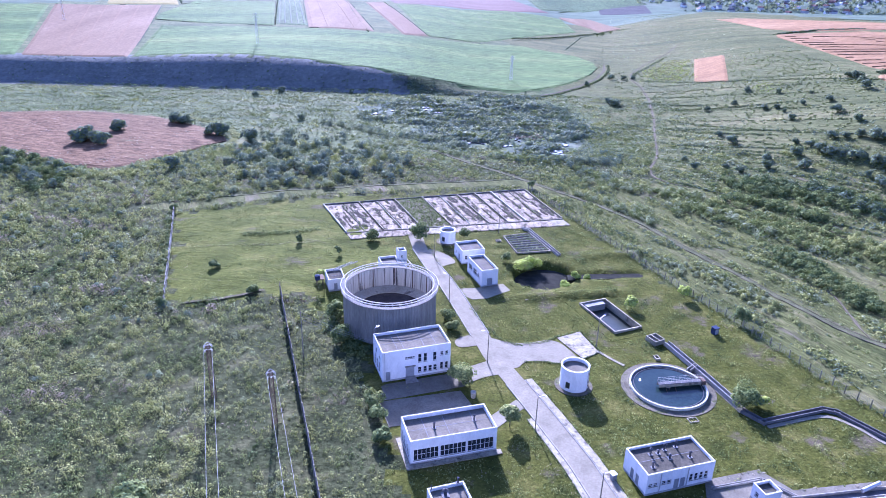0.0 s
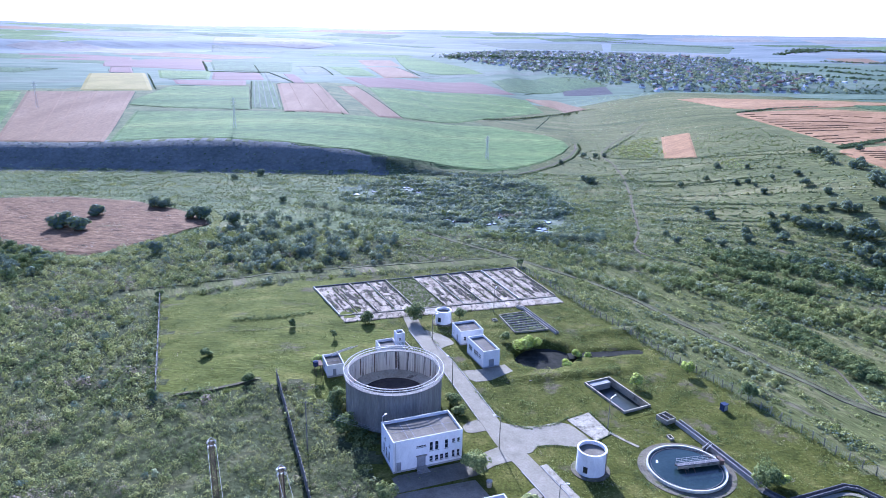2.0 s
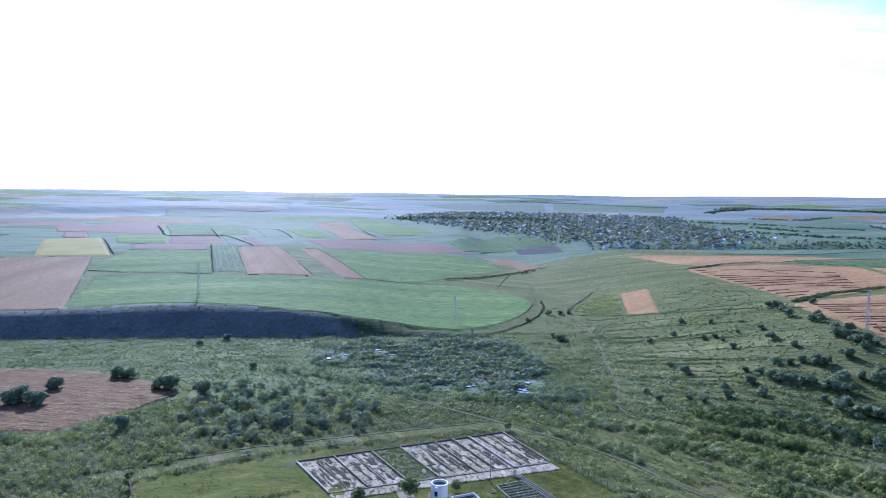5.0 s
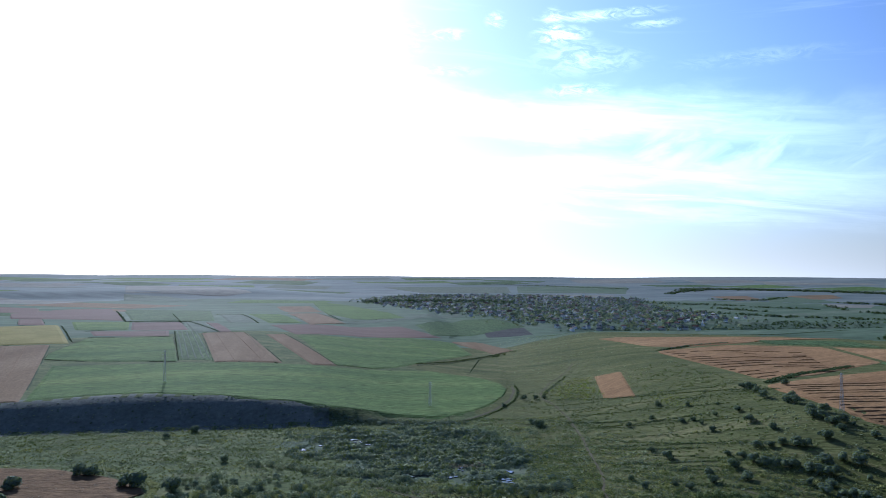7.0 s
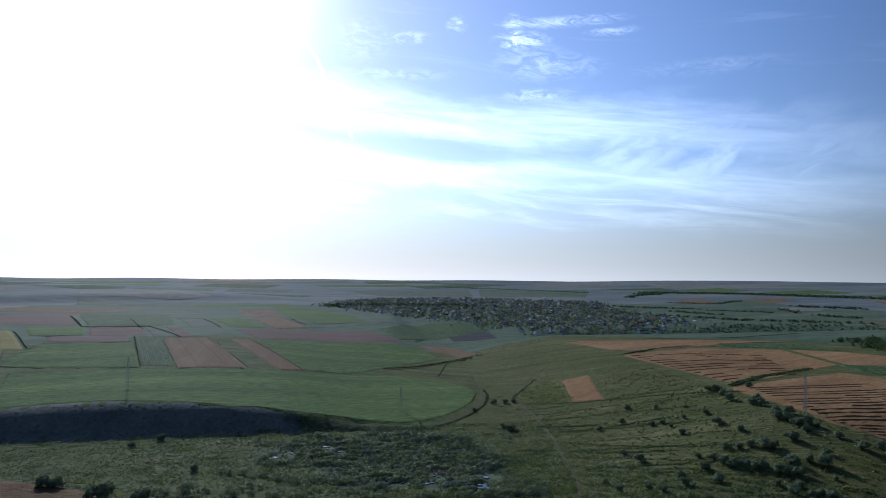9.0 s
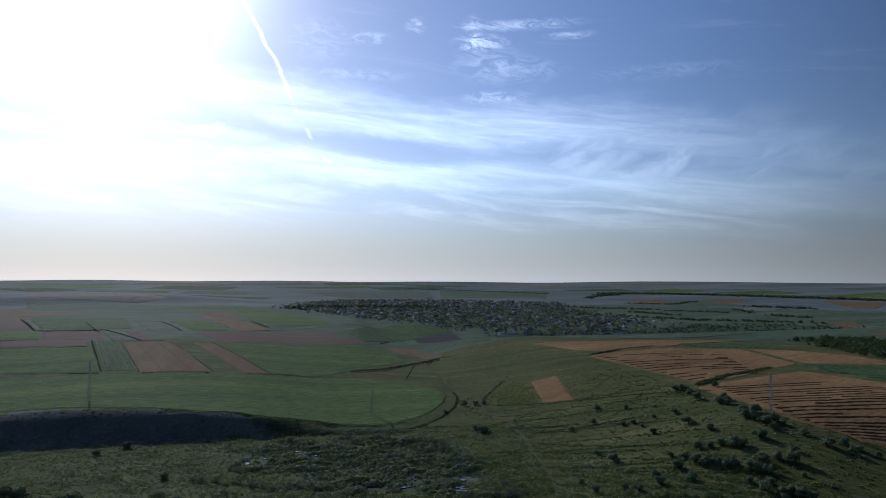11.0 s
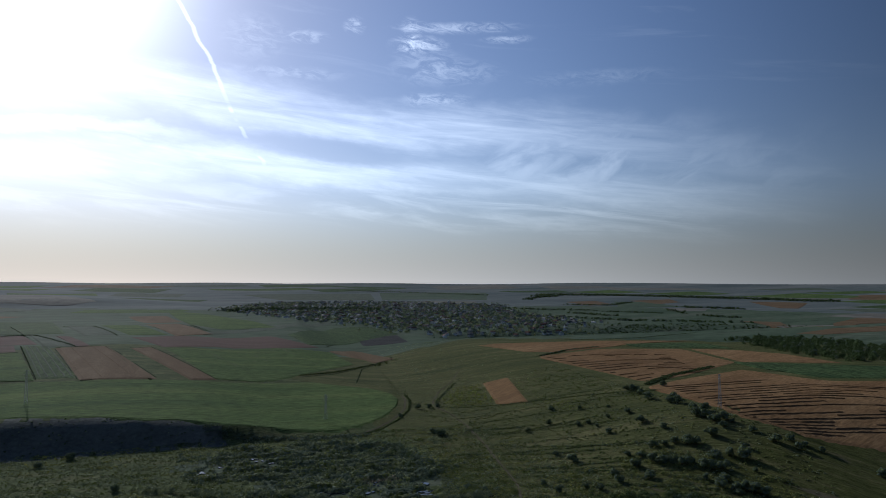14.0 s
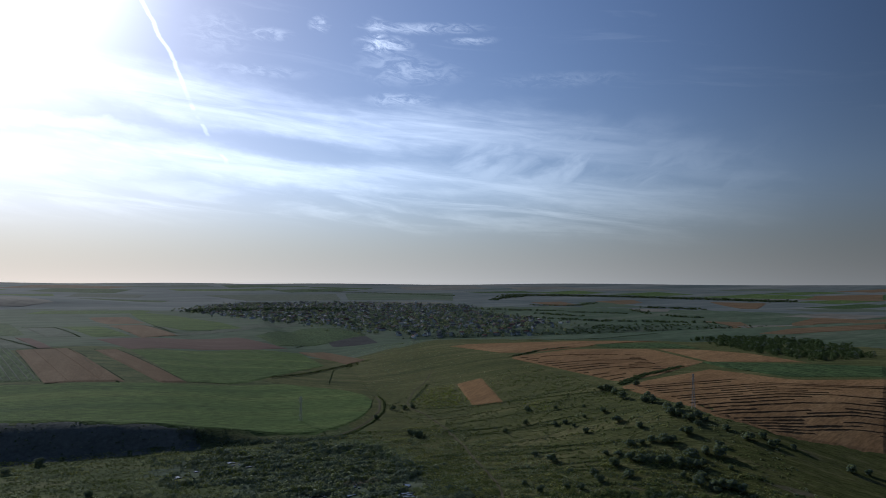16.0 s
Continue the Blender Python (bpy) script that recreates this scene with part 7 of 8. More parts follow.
stuff("brown_reeds", leaf_cloud(c, r, r * 1.5, 10, 0.15 + 0.2 * r, RNG, droop=0.3, blade=0.5), [M["thistle"], M["dry"]], "reddish brown dead reeds beside open water", "reeds", np.repeat((RNG.random(len(c)) < 0.3).astype(int), 10))
# flowering weeds, a yellow-green patch and a stand of lush grass in the valley
for poly, count, lo_, hi_, keys, words in (([(138, 504), (160, 539), (178, 530), (157, 464), (136, 480)], 1500, 0.25, 0.7, ("weed_pale", "leaf_bright", "weed"), "pale flowering weeds beside a stream"),
                                           ([(183, 429), (191, 418), (182, 393), (175, 404)], 420, 0.25, 0.5, ("leaf_bright", "weed"), "small patch of yellow-green weeds in pasture"),
                                           ([(71, 355), (98, 353), (94, 302), (81, 275), (64, 295)], 3000, 0.2, 0.45, ("leaf", "weed", "leaf"), "lush bright green grass in a damp hollow")):
    xs_, ys_ = [p[0] for p in poly], [p[1] for p in poly]
    c = scatter(min(xs_) - 8, max(xs_) + 8, min(ys_) - 8, max(ys_) + 8, count * 2, lambda x, y: inside(x + RNG.normal(0, 3, x.shape), y + RNG.normal(0, 5, x.shape), poly) & (RNG.random(x.shape) < 0.35 + hash_noise(x, y, 8, 4)))
    r = RNG.uniform(lo_, hi_, len(c))
    stuff("valley_weeds", leaf_cloud(c, r * 1.3, r, 8, 0.15 + 0.3 * r, RNG, droop=0.5), [M[k_] for k_ in keys], words, "weeds", np.repeat(RNG.integers(0, len(keys), len(c)), 8))
# weeds in the reddish stubble
c = scatter(-240, -95, 255, 365, 9000, lambda x, y: inside(x, y, [(-237, 351), (-188, 360), (-151, 353), (-120, 336), (-100, 311), (-113, 284), (-133, 260), (-180, 280), (-201, 292)]) & (RNG.random(x.shape) < 0.1 + 0.9 * hash_noise(x * 0.4 + y * 0.2, y * 1.5 - x * 0.3, 9, 44) ** 1.6))
r = RNG.uniform(0.15, 0.5, len(c))
stuff("stubble_weeds", leaf_cloud(c + [0, 0, 0.1], r * 1.5, r * 0.7, 7, 0.12 + 0.3 * r, RNG), [M["thistle"], M["dry"], M["reed"]], "dry reddish weeds in rows over stubble", "weeds", np.repeat(RNG.choice(3, len(c), p=(0.6, 0.25, 0.15)), 7))
c = scatter(78, 270, 215, 520, 16000, lambda x, y: not_fields(x, y) & (x > 85 + 0.06 * y) & (x < 0.62 * y + 62) & (x < 235 + 0.05 * (y - 400)) & (RNG.random(x.shape) < 0.9 * hash_noise(x * 0.5 + y * 0.2, y * 1.5 - x * 0.3, 12, 16) ** 1.5))
r = RNG.uniform(0.25, 0.75, len(c))
stuff("pasture_scrub", leaf_cloud(c, r * 1.3, r * 0.8, 7, 0.22 + 0.3 * r, RNG), [M["leaf"], M["leaf_grey"], M["weed"]], "rough pasture growth on terraces", "weeds", np.repeat(np.digitize(hash_noise(c[:, 0] * 0.5, c[:, 1] * 1.2, 10, 42) + 0.3 * RNG.random(len(c)), [0.72, 1.0]), 7))
def in_valley(x, y):
    x, y = x + RNG.normal(0, 16, x.shape), y + RNG.normal(0, 30, x.shape)
    return (x > 108 + 0.28 * (y - 500)) & (x < 300 + 0.1 * (y - 480)) & (x < 150 + 0.33 * (y - 440))


c = scatter(70, 330, 440, 900, 26000, lambda x, y: not_fields(x, y) & in_valley(x, y) & (RNG.random(x.shape) < 0.12 + 0.3 * hash_noise(x, y, 37, 2)))
r = RNG.uniform(0.15, 0.42, len(c))
stuff("valley_scrub", leaf_cloud(c, r * 1.5, r * 0.6, 6, 0.25 + 0.35 * r, RNG, droop=0.6), [M["leaf"], M["reed"], M["leaf_grey"]], "rough green valley growth", "weeds", np.repeat(RNG.integers(0, 3, len(c)), 6))
c = scatter(-270, 60, 427, 456, 420, lambda x, y: y < 458 + 0 * x)
r = RNG.uniform(0.2, 0.55, len(c))
stuff("bank_scrub", leaf_cloud(c, r, r * 0.7, 7, 0.3 + 0.3 * r, RNG), [M["leaf_dark"], M["leaf_grey"]], "low scrub on a steep shaded bank", "weeds", np.repeat((RNG.random(len(c)) < 0.3).astype(int), 7))


# ---- bushes and trees ----
def crown_mesh(name, rng, r, h, lobes, per, size, mats, z0):
    """Leaves on several overlapping lobes, with gaps and an uneven outline."""
    qs = []
    for i in range(lobes):
        a, d = rng.random() * 6.283, r * 0.62 * math.sqrt(rng.random())
        zc = z0 + h * (0.15 + 0.62 * rng.random()) * (1 - 0.35 * d / r)
        rr = r * rng.uniform(0.35, 0.58)
        qs.append(leaf_cloud(np.array([[d * math.cos(a), d * math.sin(a), zc]]), np.array([rr]), np.array([rr * rng.uniform(0.7, 1.1)]), per, np.array([size]), rng, 1.0, 0.4, 0.0, 0.33))
        low = leaf_cloud(np.array([[d * math.cos(a), d * math.sin(a), 0.0]]), np.array([rr]), np.array([rr * 0.55]), per // 3, np.array([size]), rng, 1.0)
        low[..., 2] = zc - low[..., 2]
        qs.append(low)
    q_ = np.concatenate(qs)
    return quad_mesh(name, q_, mats, (rng.random(len(q_)) < 0.3).astype(int) if len(mats) > 1 else None)


def tree(at, seed, h, r, mats, label, category="tree", group="", trunk=0.3, lobes=9, per=90, size=0.22, name="tree"):
    rng = np.random.default_rng(seed)
    root = thing(name, at, label, category, group)
    bm = bmesh.new()
    th = h * trunk
    bar(bm, (0, 0, -0.3), (0.05, 0.05, th), 0.035 * h * 0.6, 7, 0.024 * h * 0.6)
    for i in range(6):
        a = i * 1.05 + rng.random()
        d = r * rng.uniform(0.35, 0.65)
        bar(bm, (0.05, 0.05, th * rng.uniform(0.7, 1.0)), (d * math.cos(a), d * math.sin(a), th + (h - th) * rng.uniform(0.35, 0.75)), 0.012 * h * 0.7, 5, 0.004 * h)
    part("trunk", bm, M["bark"], root)
    cr = new("crown", crown_mesh("crown", rng, r, h - th * 0.8, lobes, per, size, mats, th * 0.75))
    cr.parent = root
    return root


def plant(x_, y_, seed, h, r, mats, label, **kw):
    return tree(pose(x_, y_, float(ground_z(x_, y_)) - 0.05), seed, h, r, mats, label, **kw)


LB, LG, LD = [M["leaf_bright"], M["weed"]], [M["leaf"], M["weed"]], [M["leaf"], M["leaf_dark"]]
plant(13.6, 108.9, 1, 5.8, 2.0, LG, "young green tree beside a low building", lobes=16, per=120, size=0.2)
plant(4.6, 123.0, 2, 4.6, 3.0, LG, "broad green tree in front of a white building", lobes=18, per=120, size=0.23, trunk=0.2)
plant(61.8, 117.2, 3, 5.4, 3.3, LD, "large dark green tree beside a concrete channel", lobes=18, per=120, size=0.2, trunk=0.2)
plant(64.9, 117.6, 4, 3.0, 1.8, LB, "bright green shrub beside a concrete channel", category="shrub", trunk=0.15, name="shrub")
plant(64.0, 164.9, 5, 4.4, 1.8, LB, "small bright tree beside a wire fence", lobes=10)
plant(74.2, 151.6, 6, 4.8, 2.3, LD, "round dark green tree beside a wire fence", lobes=12)
plant(-12.8, 115.4, 7, 3.2, 2.2, LG, "green shrub at the corner of a yard", category="shrub", trunk=0.15, name="shrub")
plant(-11.6, 110.0, 8, 3.4, 2.0, LD, "dark shrub beside a concrete yard", category="shrub", trunk=0.15, name="shrub")
plant(-10.2, 104.0, 9, 3.0, 2.0, LD, "dark shrub against a low white building", category="shrub", trunk=0.15, name="shrub")
plant(-48.6, 161.0, 10, 3.6, 2.0, LD, "dark lone shrub at the edge of a lawn", category="shrub", trunk=0.12, name="shrub")
plant(-7.0, 199.5, 11, 6.0, 3.2, LD, "spreading dark tree in front of drying beds", lobes=16, per=110, size=0.24, trunk=0.22)
plant(6.4, 201.0, 12, 4.0, 2.0, LD, "dark shrub beside a small white tank", category="shrub", trunk=0.15, name="shrub")
plant(-21.7, 198.6, 13, 4.4, 2.5, LD, "dark bushy tree before drying beds", lobes=11, trunk=0.15)
plant(-43.6, 194.6, 14, 3.4, 1.2, LD, "small dark conical tree on a lawn", lobes=7, trunk=0.12)
plant(-30.5, 187.1, 15, 4.0, 1.0, LD, "slim dark conical tree on a lawn", lobes=7, trunk=0.12)
plant(32.9, 252.0, 16, 3.6, 1.6, LD, "dark shrub at the corner of drying beds", category="shrub", trunk=0.12, name="shrub")
plant(22.5, 181.5, 17, 3.4, 3.2, LB, "bright yellow-green willow beside a pond", lobes=14, trunk=0.12, category="shrub", name="shrub")
plant(26.5, 184.0, 18, 3.0, 2.6, LB, "bright yellow-green willow beside a pond", lobes=12, trunk=0.12, category="shrub", name="shrub")
plant(33.8, 171.4, 19, 2.0, 1.9, LB, "low bright shrub at the edge of a pond", category="shrub", trunk=0.1, name="shrub")
plant(37.5, 175.6, 20, 2.2, 1.7, LB, "low bright shrub at the edge of a pond", category="shrub", trunk=0.1, name="shrub")
plant(40.5, 176.2, 21, 2.0, 1.5, LB, "low bright shrub at the edge of a ditch", category="shrub", trunk=0.1, name="shrub")
plant(18.2, 184.6, 22, 3.2, 1.5, LG, "small green tree beside a blower building", lobes=9)
plant(48.4, 158.0, 23, 3.4, 1.9, LB, "bright green tree beside an open basin", lobes=11)
plant(-25.6, 149.0, 24, 6.0, 2.4, LD, "tall dark shrub against a round tank", lobes=14, trunk=0.12)
plant(-22.4, 138.4, 25, 5.0, 2.6, LD, "tall dark shrub at the foot of a round tank", lobes=14, trunk=0.12)
plant(-33.2, 170.0, 26, 3.6, 1.8, LB, "bright green tree beside a low chamber", lobes=9)
plant(1.6, 150.0, 27, 3.4, 2.0, LD, "dark shrub between road and tank", category="shrub", trunk=0.12, name="shrub")
plant(2.6, 145.6, 28, 2.8, 1.7, LG, "green shrub between road and tank", category="shrub", trunk=0.12, name="shrub")
plant(-90.0, 218.0, 29, 3.4, 1.6, LD, "dark shrub at the end of a boundary wall", category="shrub", trunk=0.12, name="shrub")
plant(-69.6, 152.4, 30, 3.0, 1.4, LD, "dark shrub at the corner of a boundary wall", category="shrub", trunk=0.12, name="shrub")
plant(-63.5, 176.0, 31, 2.4, 1.6, LD, "dark shrub on a lawn", category="shrub", trunk=0.12, name="shrub")
plant(-47.0, 84.5, 32, 5.2, 4.0, [M["leaf"], M["leaf_dark"]], "broad glossy green tree among weeds", lobes=18, per=120, size=0.3, trunk=0.15)

bushes = [tree(pose(-400 - 20 * i, -300, 0), 40 + i, 4.2, 2.2 + 0.2 * i, [M["reed"], M["leaf"]], "round dark green bush standing in open pasture", "bush", "pasture bushes", 0.06, 12, 62, 0.31, "bush") for i in range(5)]


def bush_row(points, size=1.0, seed=1):
    rr = random.Random(seed)
    for x_, y_ in points:
        s = 1.2 * size * rr.uniform(0.65, 1.2)
        o = copy_thing(bushes[rr.randrange(5)], pose(x_, y_, float(ground_z(x_, y_)) - 0.15, 0, 0, rr.uniform(0, 360)))
        o.scale = (s * rr.uniform(0.9, 1.25), s * rr.uniform(0.9, 1.2), s)


bush_row([(104, 295), (104, 282), (116, 280), (120, 275), (135, 285), (132, 277), (148, 287), (145, 273), (130, 329), (131, 314)], 0.75, 1)
bush_row([(141, 379), (156, 380), (172, 405), (182, 388), (193, 374), (181, 357), (169, 350), (169, 359), (164, 362), (166, 335)], 0.6, 2)
bush_row([(193, 355), (186, 333), (186, 315), (225, 394), (222, 382), (217, 367), (218, 349), (220, 345), (210, 318), (211, 313), (210, 305), (208, 297)], 0.85, 3)
bush_row([(153, 301), (157, 295), (168, 301), (172, 298), (178, 296), (181, 291), (185, 289), (157, 286), (158, 281), (161, 278), (164, 275), (167, 273)], 0.9, 4)
bush_row([(179, 271), (196, 292), (162, 258), (162, 249), (165, 244), (168, 242), (170, 239), (187, 270), (190, 265), (199, 273), (169, 267), (172, 264), (174, 261)], 0.95, 5)
bush_row([(95, 410), (97, 404), (128, 490), (113, 491), (121, 490), (92, 466), (99, 407)], 0.9, 6)
bush_row([(-133, 339), (-127, 337), (-109, 318), (-104, 318), (-89, 309), (-153, 322), (-151, 298), (-161, 300), (-158, 302), (-108, 266)], 1.5, 7)
bush_row([(-74, 353), (-111, 407), (-99, 419), (-155, 320), (-130, 338), (-106, 319), (-88, 308)], 0.8, 8)
bush_row([(249, 393), (227, 391), (223, 398), (225, 355), (217, 328), (219, 321), (215, 304), (216, 299), (216, 285), (216, 271)], 0.8, 9)
bush_row([(224, 270), (220, 262), (225, 263), (228, 256), (233, 231), (239, 227), (185, 253), (168, 253), (163, 240), (172, 235)], 0.75, 10)
for b_ in bushes:
    for o_ in (*b_.children_recursive, b_):
        bpy.data.objects.remove(o_)


def clump_line(name, line, count, r0, r1, spread, label, per=30, size=0.6, mats=None, category="hedge", seed=0, lobes=0):
    rng = np.random.default_rng(seed)
    p = resample(line, count) + rng.normal(0, spread, (count, 2))
    r_ = rng.uniform(r0, r1, count)
    c_ = np.column_stack((p, ground_z(p[:, 0], p[:, 1]) + r_ * 0.2))
    if lobes:
        kind_ = np.repeat((rng.random(count) < 0.35).astype(int), per).reshape(count, per)
        return stuff(name, bushy(c_, r_, per, rng, lobes, 0.9), mats or LD, label, category, np.tile(kind_, (lobes + 1, 1)).ravel())
    q_ = leaf_cloud(c_, r_, r_ * 1.1, per, size * (0.6 + 0.4 * r_ / r1), rng)
    return stuff(name, q_, mats or LD, label, category, np.repeat((rng.random(count) < 0.35).astype(int), per))


# scrub that also covers for the bank's shade, coloured to match it
clump_line("bank_growth", [(-34, 438), (-12, 430), (12, 425), (36, 422), (56, 422)], 420, 0.4, 1.1, 2.0, "dark scrub over the low end of a bank, also standing for its shade", 14, 0.32, mats=[M["reed"], M["reed"]], category="scrub", seed=90)
clump_line("hedge", [(20, 424), (52, 420), (72, 438), (89, 460), (106, 490), (119, 526), (123, 552)], 420, 0.2, 0.55, 0.4, "dark hedge along the foot of a field", 16, 0.4, seed=1)
clump_line("stream_hedge", [(148, 728), (165, 748), (182, 757)], 34, 0.4, 1.2, 2.2, "bushy line along a small stream", 16, 0.5, seed=2)
clump_line("field_hedge", [(58, 659), (94, 683), (134, 727), (160, 752)], 120, 0.35, 0.9, 0.6, "dark line of growth between fields", 14, 0.6, seed=4)
# dark leaves stand in for the shade on the bank between the stubble fields
clump_line("bank_hedge", [(243, 402), (283, 429), (314, 443), (350, 460)], 900, 0.4, 0.9, 1.5, "dark leafy strip standing for the shaded bank between stubble fields", 8, 0.5, mats=[M["leaf_dark"]], seed=5)
clump_line("bank_hedge", [(260, 577), (311, 614), (358, 632)], 200, 0.4, 0.9, 1.2, "low dark overgrown bank at a stubble edge", 12, 0.6, mats=[M["leaf_dark"], M["reed"]], seed=6)
for sd, ln in enumerate(([(-288, 842), (-252, 872)], [(-340, 920), (-270, 742), (-250, 740)], [(-416, 1429), (-287, 993), (-244, 988), (-205, 984), (-140, 797)], [(-112, 792), (-87, 678), (-65, 590)], [(-70, 794), (-43, 684), (-20, 607)],
                         [(-16, 607), (18, 618), (55, 602)], [(-201, 1210), (-157, 1171), (-110, 923)], [(-276, 1236), (-211, 966)], [(-253, 631), (-200, 619), (-153, 602)], [(-20, 1252), (3, 1069), (77, 1187)],
                         [(136, 914), (218, 1087), (293, 1119)], [(57, 650), (93, 673), (141, 731), (182, 777)], [(101, 620), (129, 708), (182, 777)],
                         [(-143, 600), (-192, 829)], [(361, 713), (464, 708), (585, 747)])):
    far_ = math.hypot(*ln[0])
    run_ = sum(math.dist(p_, q_) for p_, q_ in zip(ln, ln[1:]))
    clump_line("field_balk", ln, int(run_ / (0.0006 * far_ + 0.2)), 0.00025 * far_, 0.0006 * far_, 0.00035 * far_, "dark overgrown balk between fields", 6, 0.0006 * far_, mats=[M["leaf_dark"], M["reed"]], category="hedge", seed=150 + sd)
for sd, (ln, n_) in enumerate((([(855, 1903), (936, 1762), (1049, 1677)], 70), ([(920, 1609), (952, 1440)], 40), ([(1253, 1617), (1167, 1456)], 26), ([(1153, 1375), (1174, 1273)], 30), ([(1035, 1606), (1134, 1486)], 40),
                               ([(868, 1300), (967, 1212), (1065, 1129)], 60), ([(755, 1566), (842, 1379), (880, 1263)], 60), ([(1133, 1967), (1242, 1874), (1430, 2045)], 90), ([(806, 3683), (1065, 3370), (1279, 2862)], 160))):
    clump_line("far_hedge", ln, n_, 1.5, 4.5, 7, "distant hedge with trees on the plain", 12, 2.2, mats=[M["leaf_dark"], M["reed"]], category="tree line", seed=180 + sd)
c = scatter(465, 690, 430, 660, 1500, lambda x, y: inside(x + RNG.normal(0, 5, x.shape), y + RNG.normal(0, 5, x.shape), [(548, 655), (518, 586), (497, 517), (487, 448), (560, 440), (631, 522), (654, 597), (612, 654)]))
r = RNG.uniform(1.7, 3.2, len(c))
stuff("wood", bushy(c, r, 24, RNG, 3, 1.3, 0.24), [M["leaf_dark"], M["reed"]], "dark broadleaf wood beyond a hilltop", "wood", np.tile(np.repeat((RNG.random(len(c)) < 0.1).astype(int), 24).reshape(len(c), 24), (4, 1)).ravel())
clump_line("far_wood", [(1420, 2600), (1520, 2740), (1652, 2618), (1813, 2464), (1905, 2271), (2010, 2105), (2065, 1932), (2118, 1813)], 1500, 2, 6, 26, "distant dark belt of woodland on the plain", 10, 3, mats=[M["leaf_dark"], M["reed"]], category="wood", seed=8)
clump_line("far_hedge", [(1225, 2390), (1290, 2500), (1440, 2620)], 60, 2, 6, 9, "distant row of trees on the plain", 16, 3, mats=[M["leaf_dark"], M["reed"]], category="tree line", seed=9)
clump_line("far_hedge", [(1380, 1720), (1420, 1650), (1460, 1560)], 60, 2, 5, 12, "distant clump of trees between fields", 16, 3, mats=[M["leaf_dark"], M["reed"]], category="tree line", seed=19)
# dark scrub added to give this grass slope its shade
c = scatter(400, 1130, 880, 1280, 5200, lambda x, y: inside(x + RNG.normal(0, 14, x.shape), y + RNG.normal(0, 14, x.shape), [(430, 1010), (600, 1075), (780, 1190), (960, 1130), (1075, 1010), (980, 940), (760, 1010), (560, 960)]) & (RNG.random(x.shape) < 0.25 + hash_noise(x, y, 60, 5)))
r = RNG.uniform(0.9, 2.4, len(c))
stuff("valley_wood", leaf_cloud(c, r * 1.3, r, 9, 0.5 + 0.5 * r, RNG, droop=0.3), [M["reed"], M["leaf_dark"]], "dark scrub standing for the shade on a side valley slope", "scrub", np.repeat((RNG.random(len(c)) < 0.5).astype(int), 9))
clump_line("far_hedge", [(92, 1925), (209, 1962), (332, 1971), (480, 1900)], 160, 4, 9, 14, "distant garden trees before a village", 20, 3, mats=[M["leaf_dark"], M["reed"]], category="tree line", seed=12)
for sd, ln in enumerate(([(112, 412), (146, 390), (176, 351)], [(92, 352), (127, 325), (156, 292)], [(106, 316), (132, 296), (157, 272)], [(94, 275), (125, 259), (160, 242)], [(122, 445), (165, 425), (200, 395)], [(104, 378), (140, 355), (185, 318)], [(98, 360), (130, 342), (170, 310)], [(110, 398), (150, 375), (190, 340)], [(95, 330), (120, 312), (150, 285)], [(96, 295), (125, 278), (155, 256)], [(118, 430), (160, 408), (198, 372)], [(125, 462), (170, 445), (215, 412)], [(90, 262), (115, 250), (150, 230)])):
    clump_line("terrace_growth", ln, 190, 0.12, 0.5 - 0.02 * sd, 0.7, "line of dark rough growth on a terrace edge", 9, 0.3, mats=[M["leaf_dark"], M["leaf"]], category="weeds", seed=30 + sd)
c = scatter(-200, -134, 226, 285, 420, lambda x, y: inside(x, y, [(-185, 281), (-165, 272), (-146, 263), (-138, 247), (-144, 233), (-158, 244), (-175, 255), (-195, 262)]))
r = RNG.uniform(1.2, 2.6, len(c))
stuff("copse", bushy(c, r, 40, RNG, 5, 1.2, 0.14), [M["leaf"], M["leaf_dark"], M["reed"]], "dark leafy copse at a field corner", "copse", np.tile(np.repeat(RNG.integers(0, 3, len(c)), 40).reshape(len(c), 40), (6, 1)).ravel())
for sd, ln in enumerate(([(116, 413), (143, 391)], [(110, 352), (131, 333), (150, 318)], [(106, 322), (166, 286)], [(131, 482), (171, 441), (204, 408), (218, 395), (236, 380)], [(126, 391), (155, 377), (179, 366)], [(117, 367), (158, 316), (186, 294)], [(107, 307), (126, 277), (162, 246)], [(90, 266), (117, 234), (142, 209)], [(86, 359), (100, 355)])):
    clump_line("terrace_growth", ln, 60 + int(1.9 * math.dist(ln[0], ln[-1])), 0.22, 0.62, 0.5, "dark growth along the step of a terrace", 12, 0.28, mats=[M["leaf"], M["reed"]], category="weeds", seed=80 + sd)
clump_line("gully_scrub", [(84, 245), (100, 228), (122, 205), (142, 186), (165, 168)], 650, 0.5, 1.7, 5.0, "green scrub along a gully", 20, 0.4, mats=[M["leaf"], M["weed"]], seed=13, lobes=3)
clump_line("gully_scrub", [(112, 262), (140, 238), (170, 220), (200, 205)], 650, 0.6, 2.0, 4.0, "dark scrub along a gully", 20, 0.4, seed=14, lobes=3)
clump_line("grey_scrub", [(61.0, 193.9), (68.8, 182.5), (74.5, 177.2), (80.9, 169.2), (86.3, 158.7)], 130, 0.35, 1.0, 2.2, "grey low bushes beside a dirt road", 18, 0.28, mats=[M["leaf_grey"], M["weed"]], seed=15, lobes=3)
clump_line("wall_weeds", [(-70.5, 154), (-90.5, 216)], 160, 0.4, 1.1, 0.6, "dark weeds along a boundary wall", 16, 0.25, seed=16)
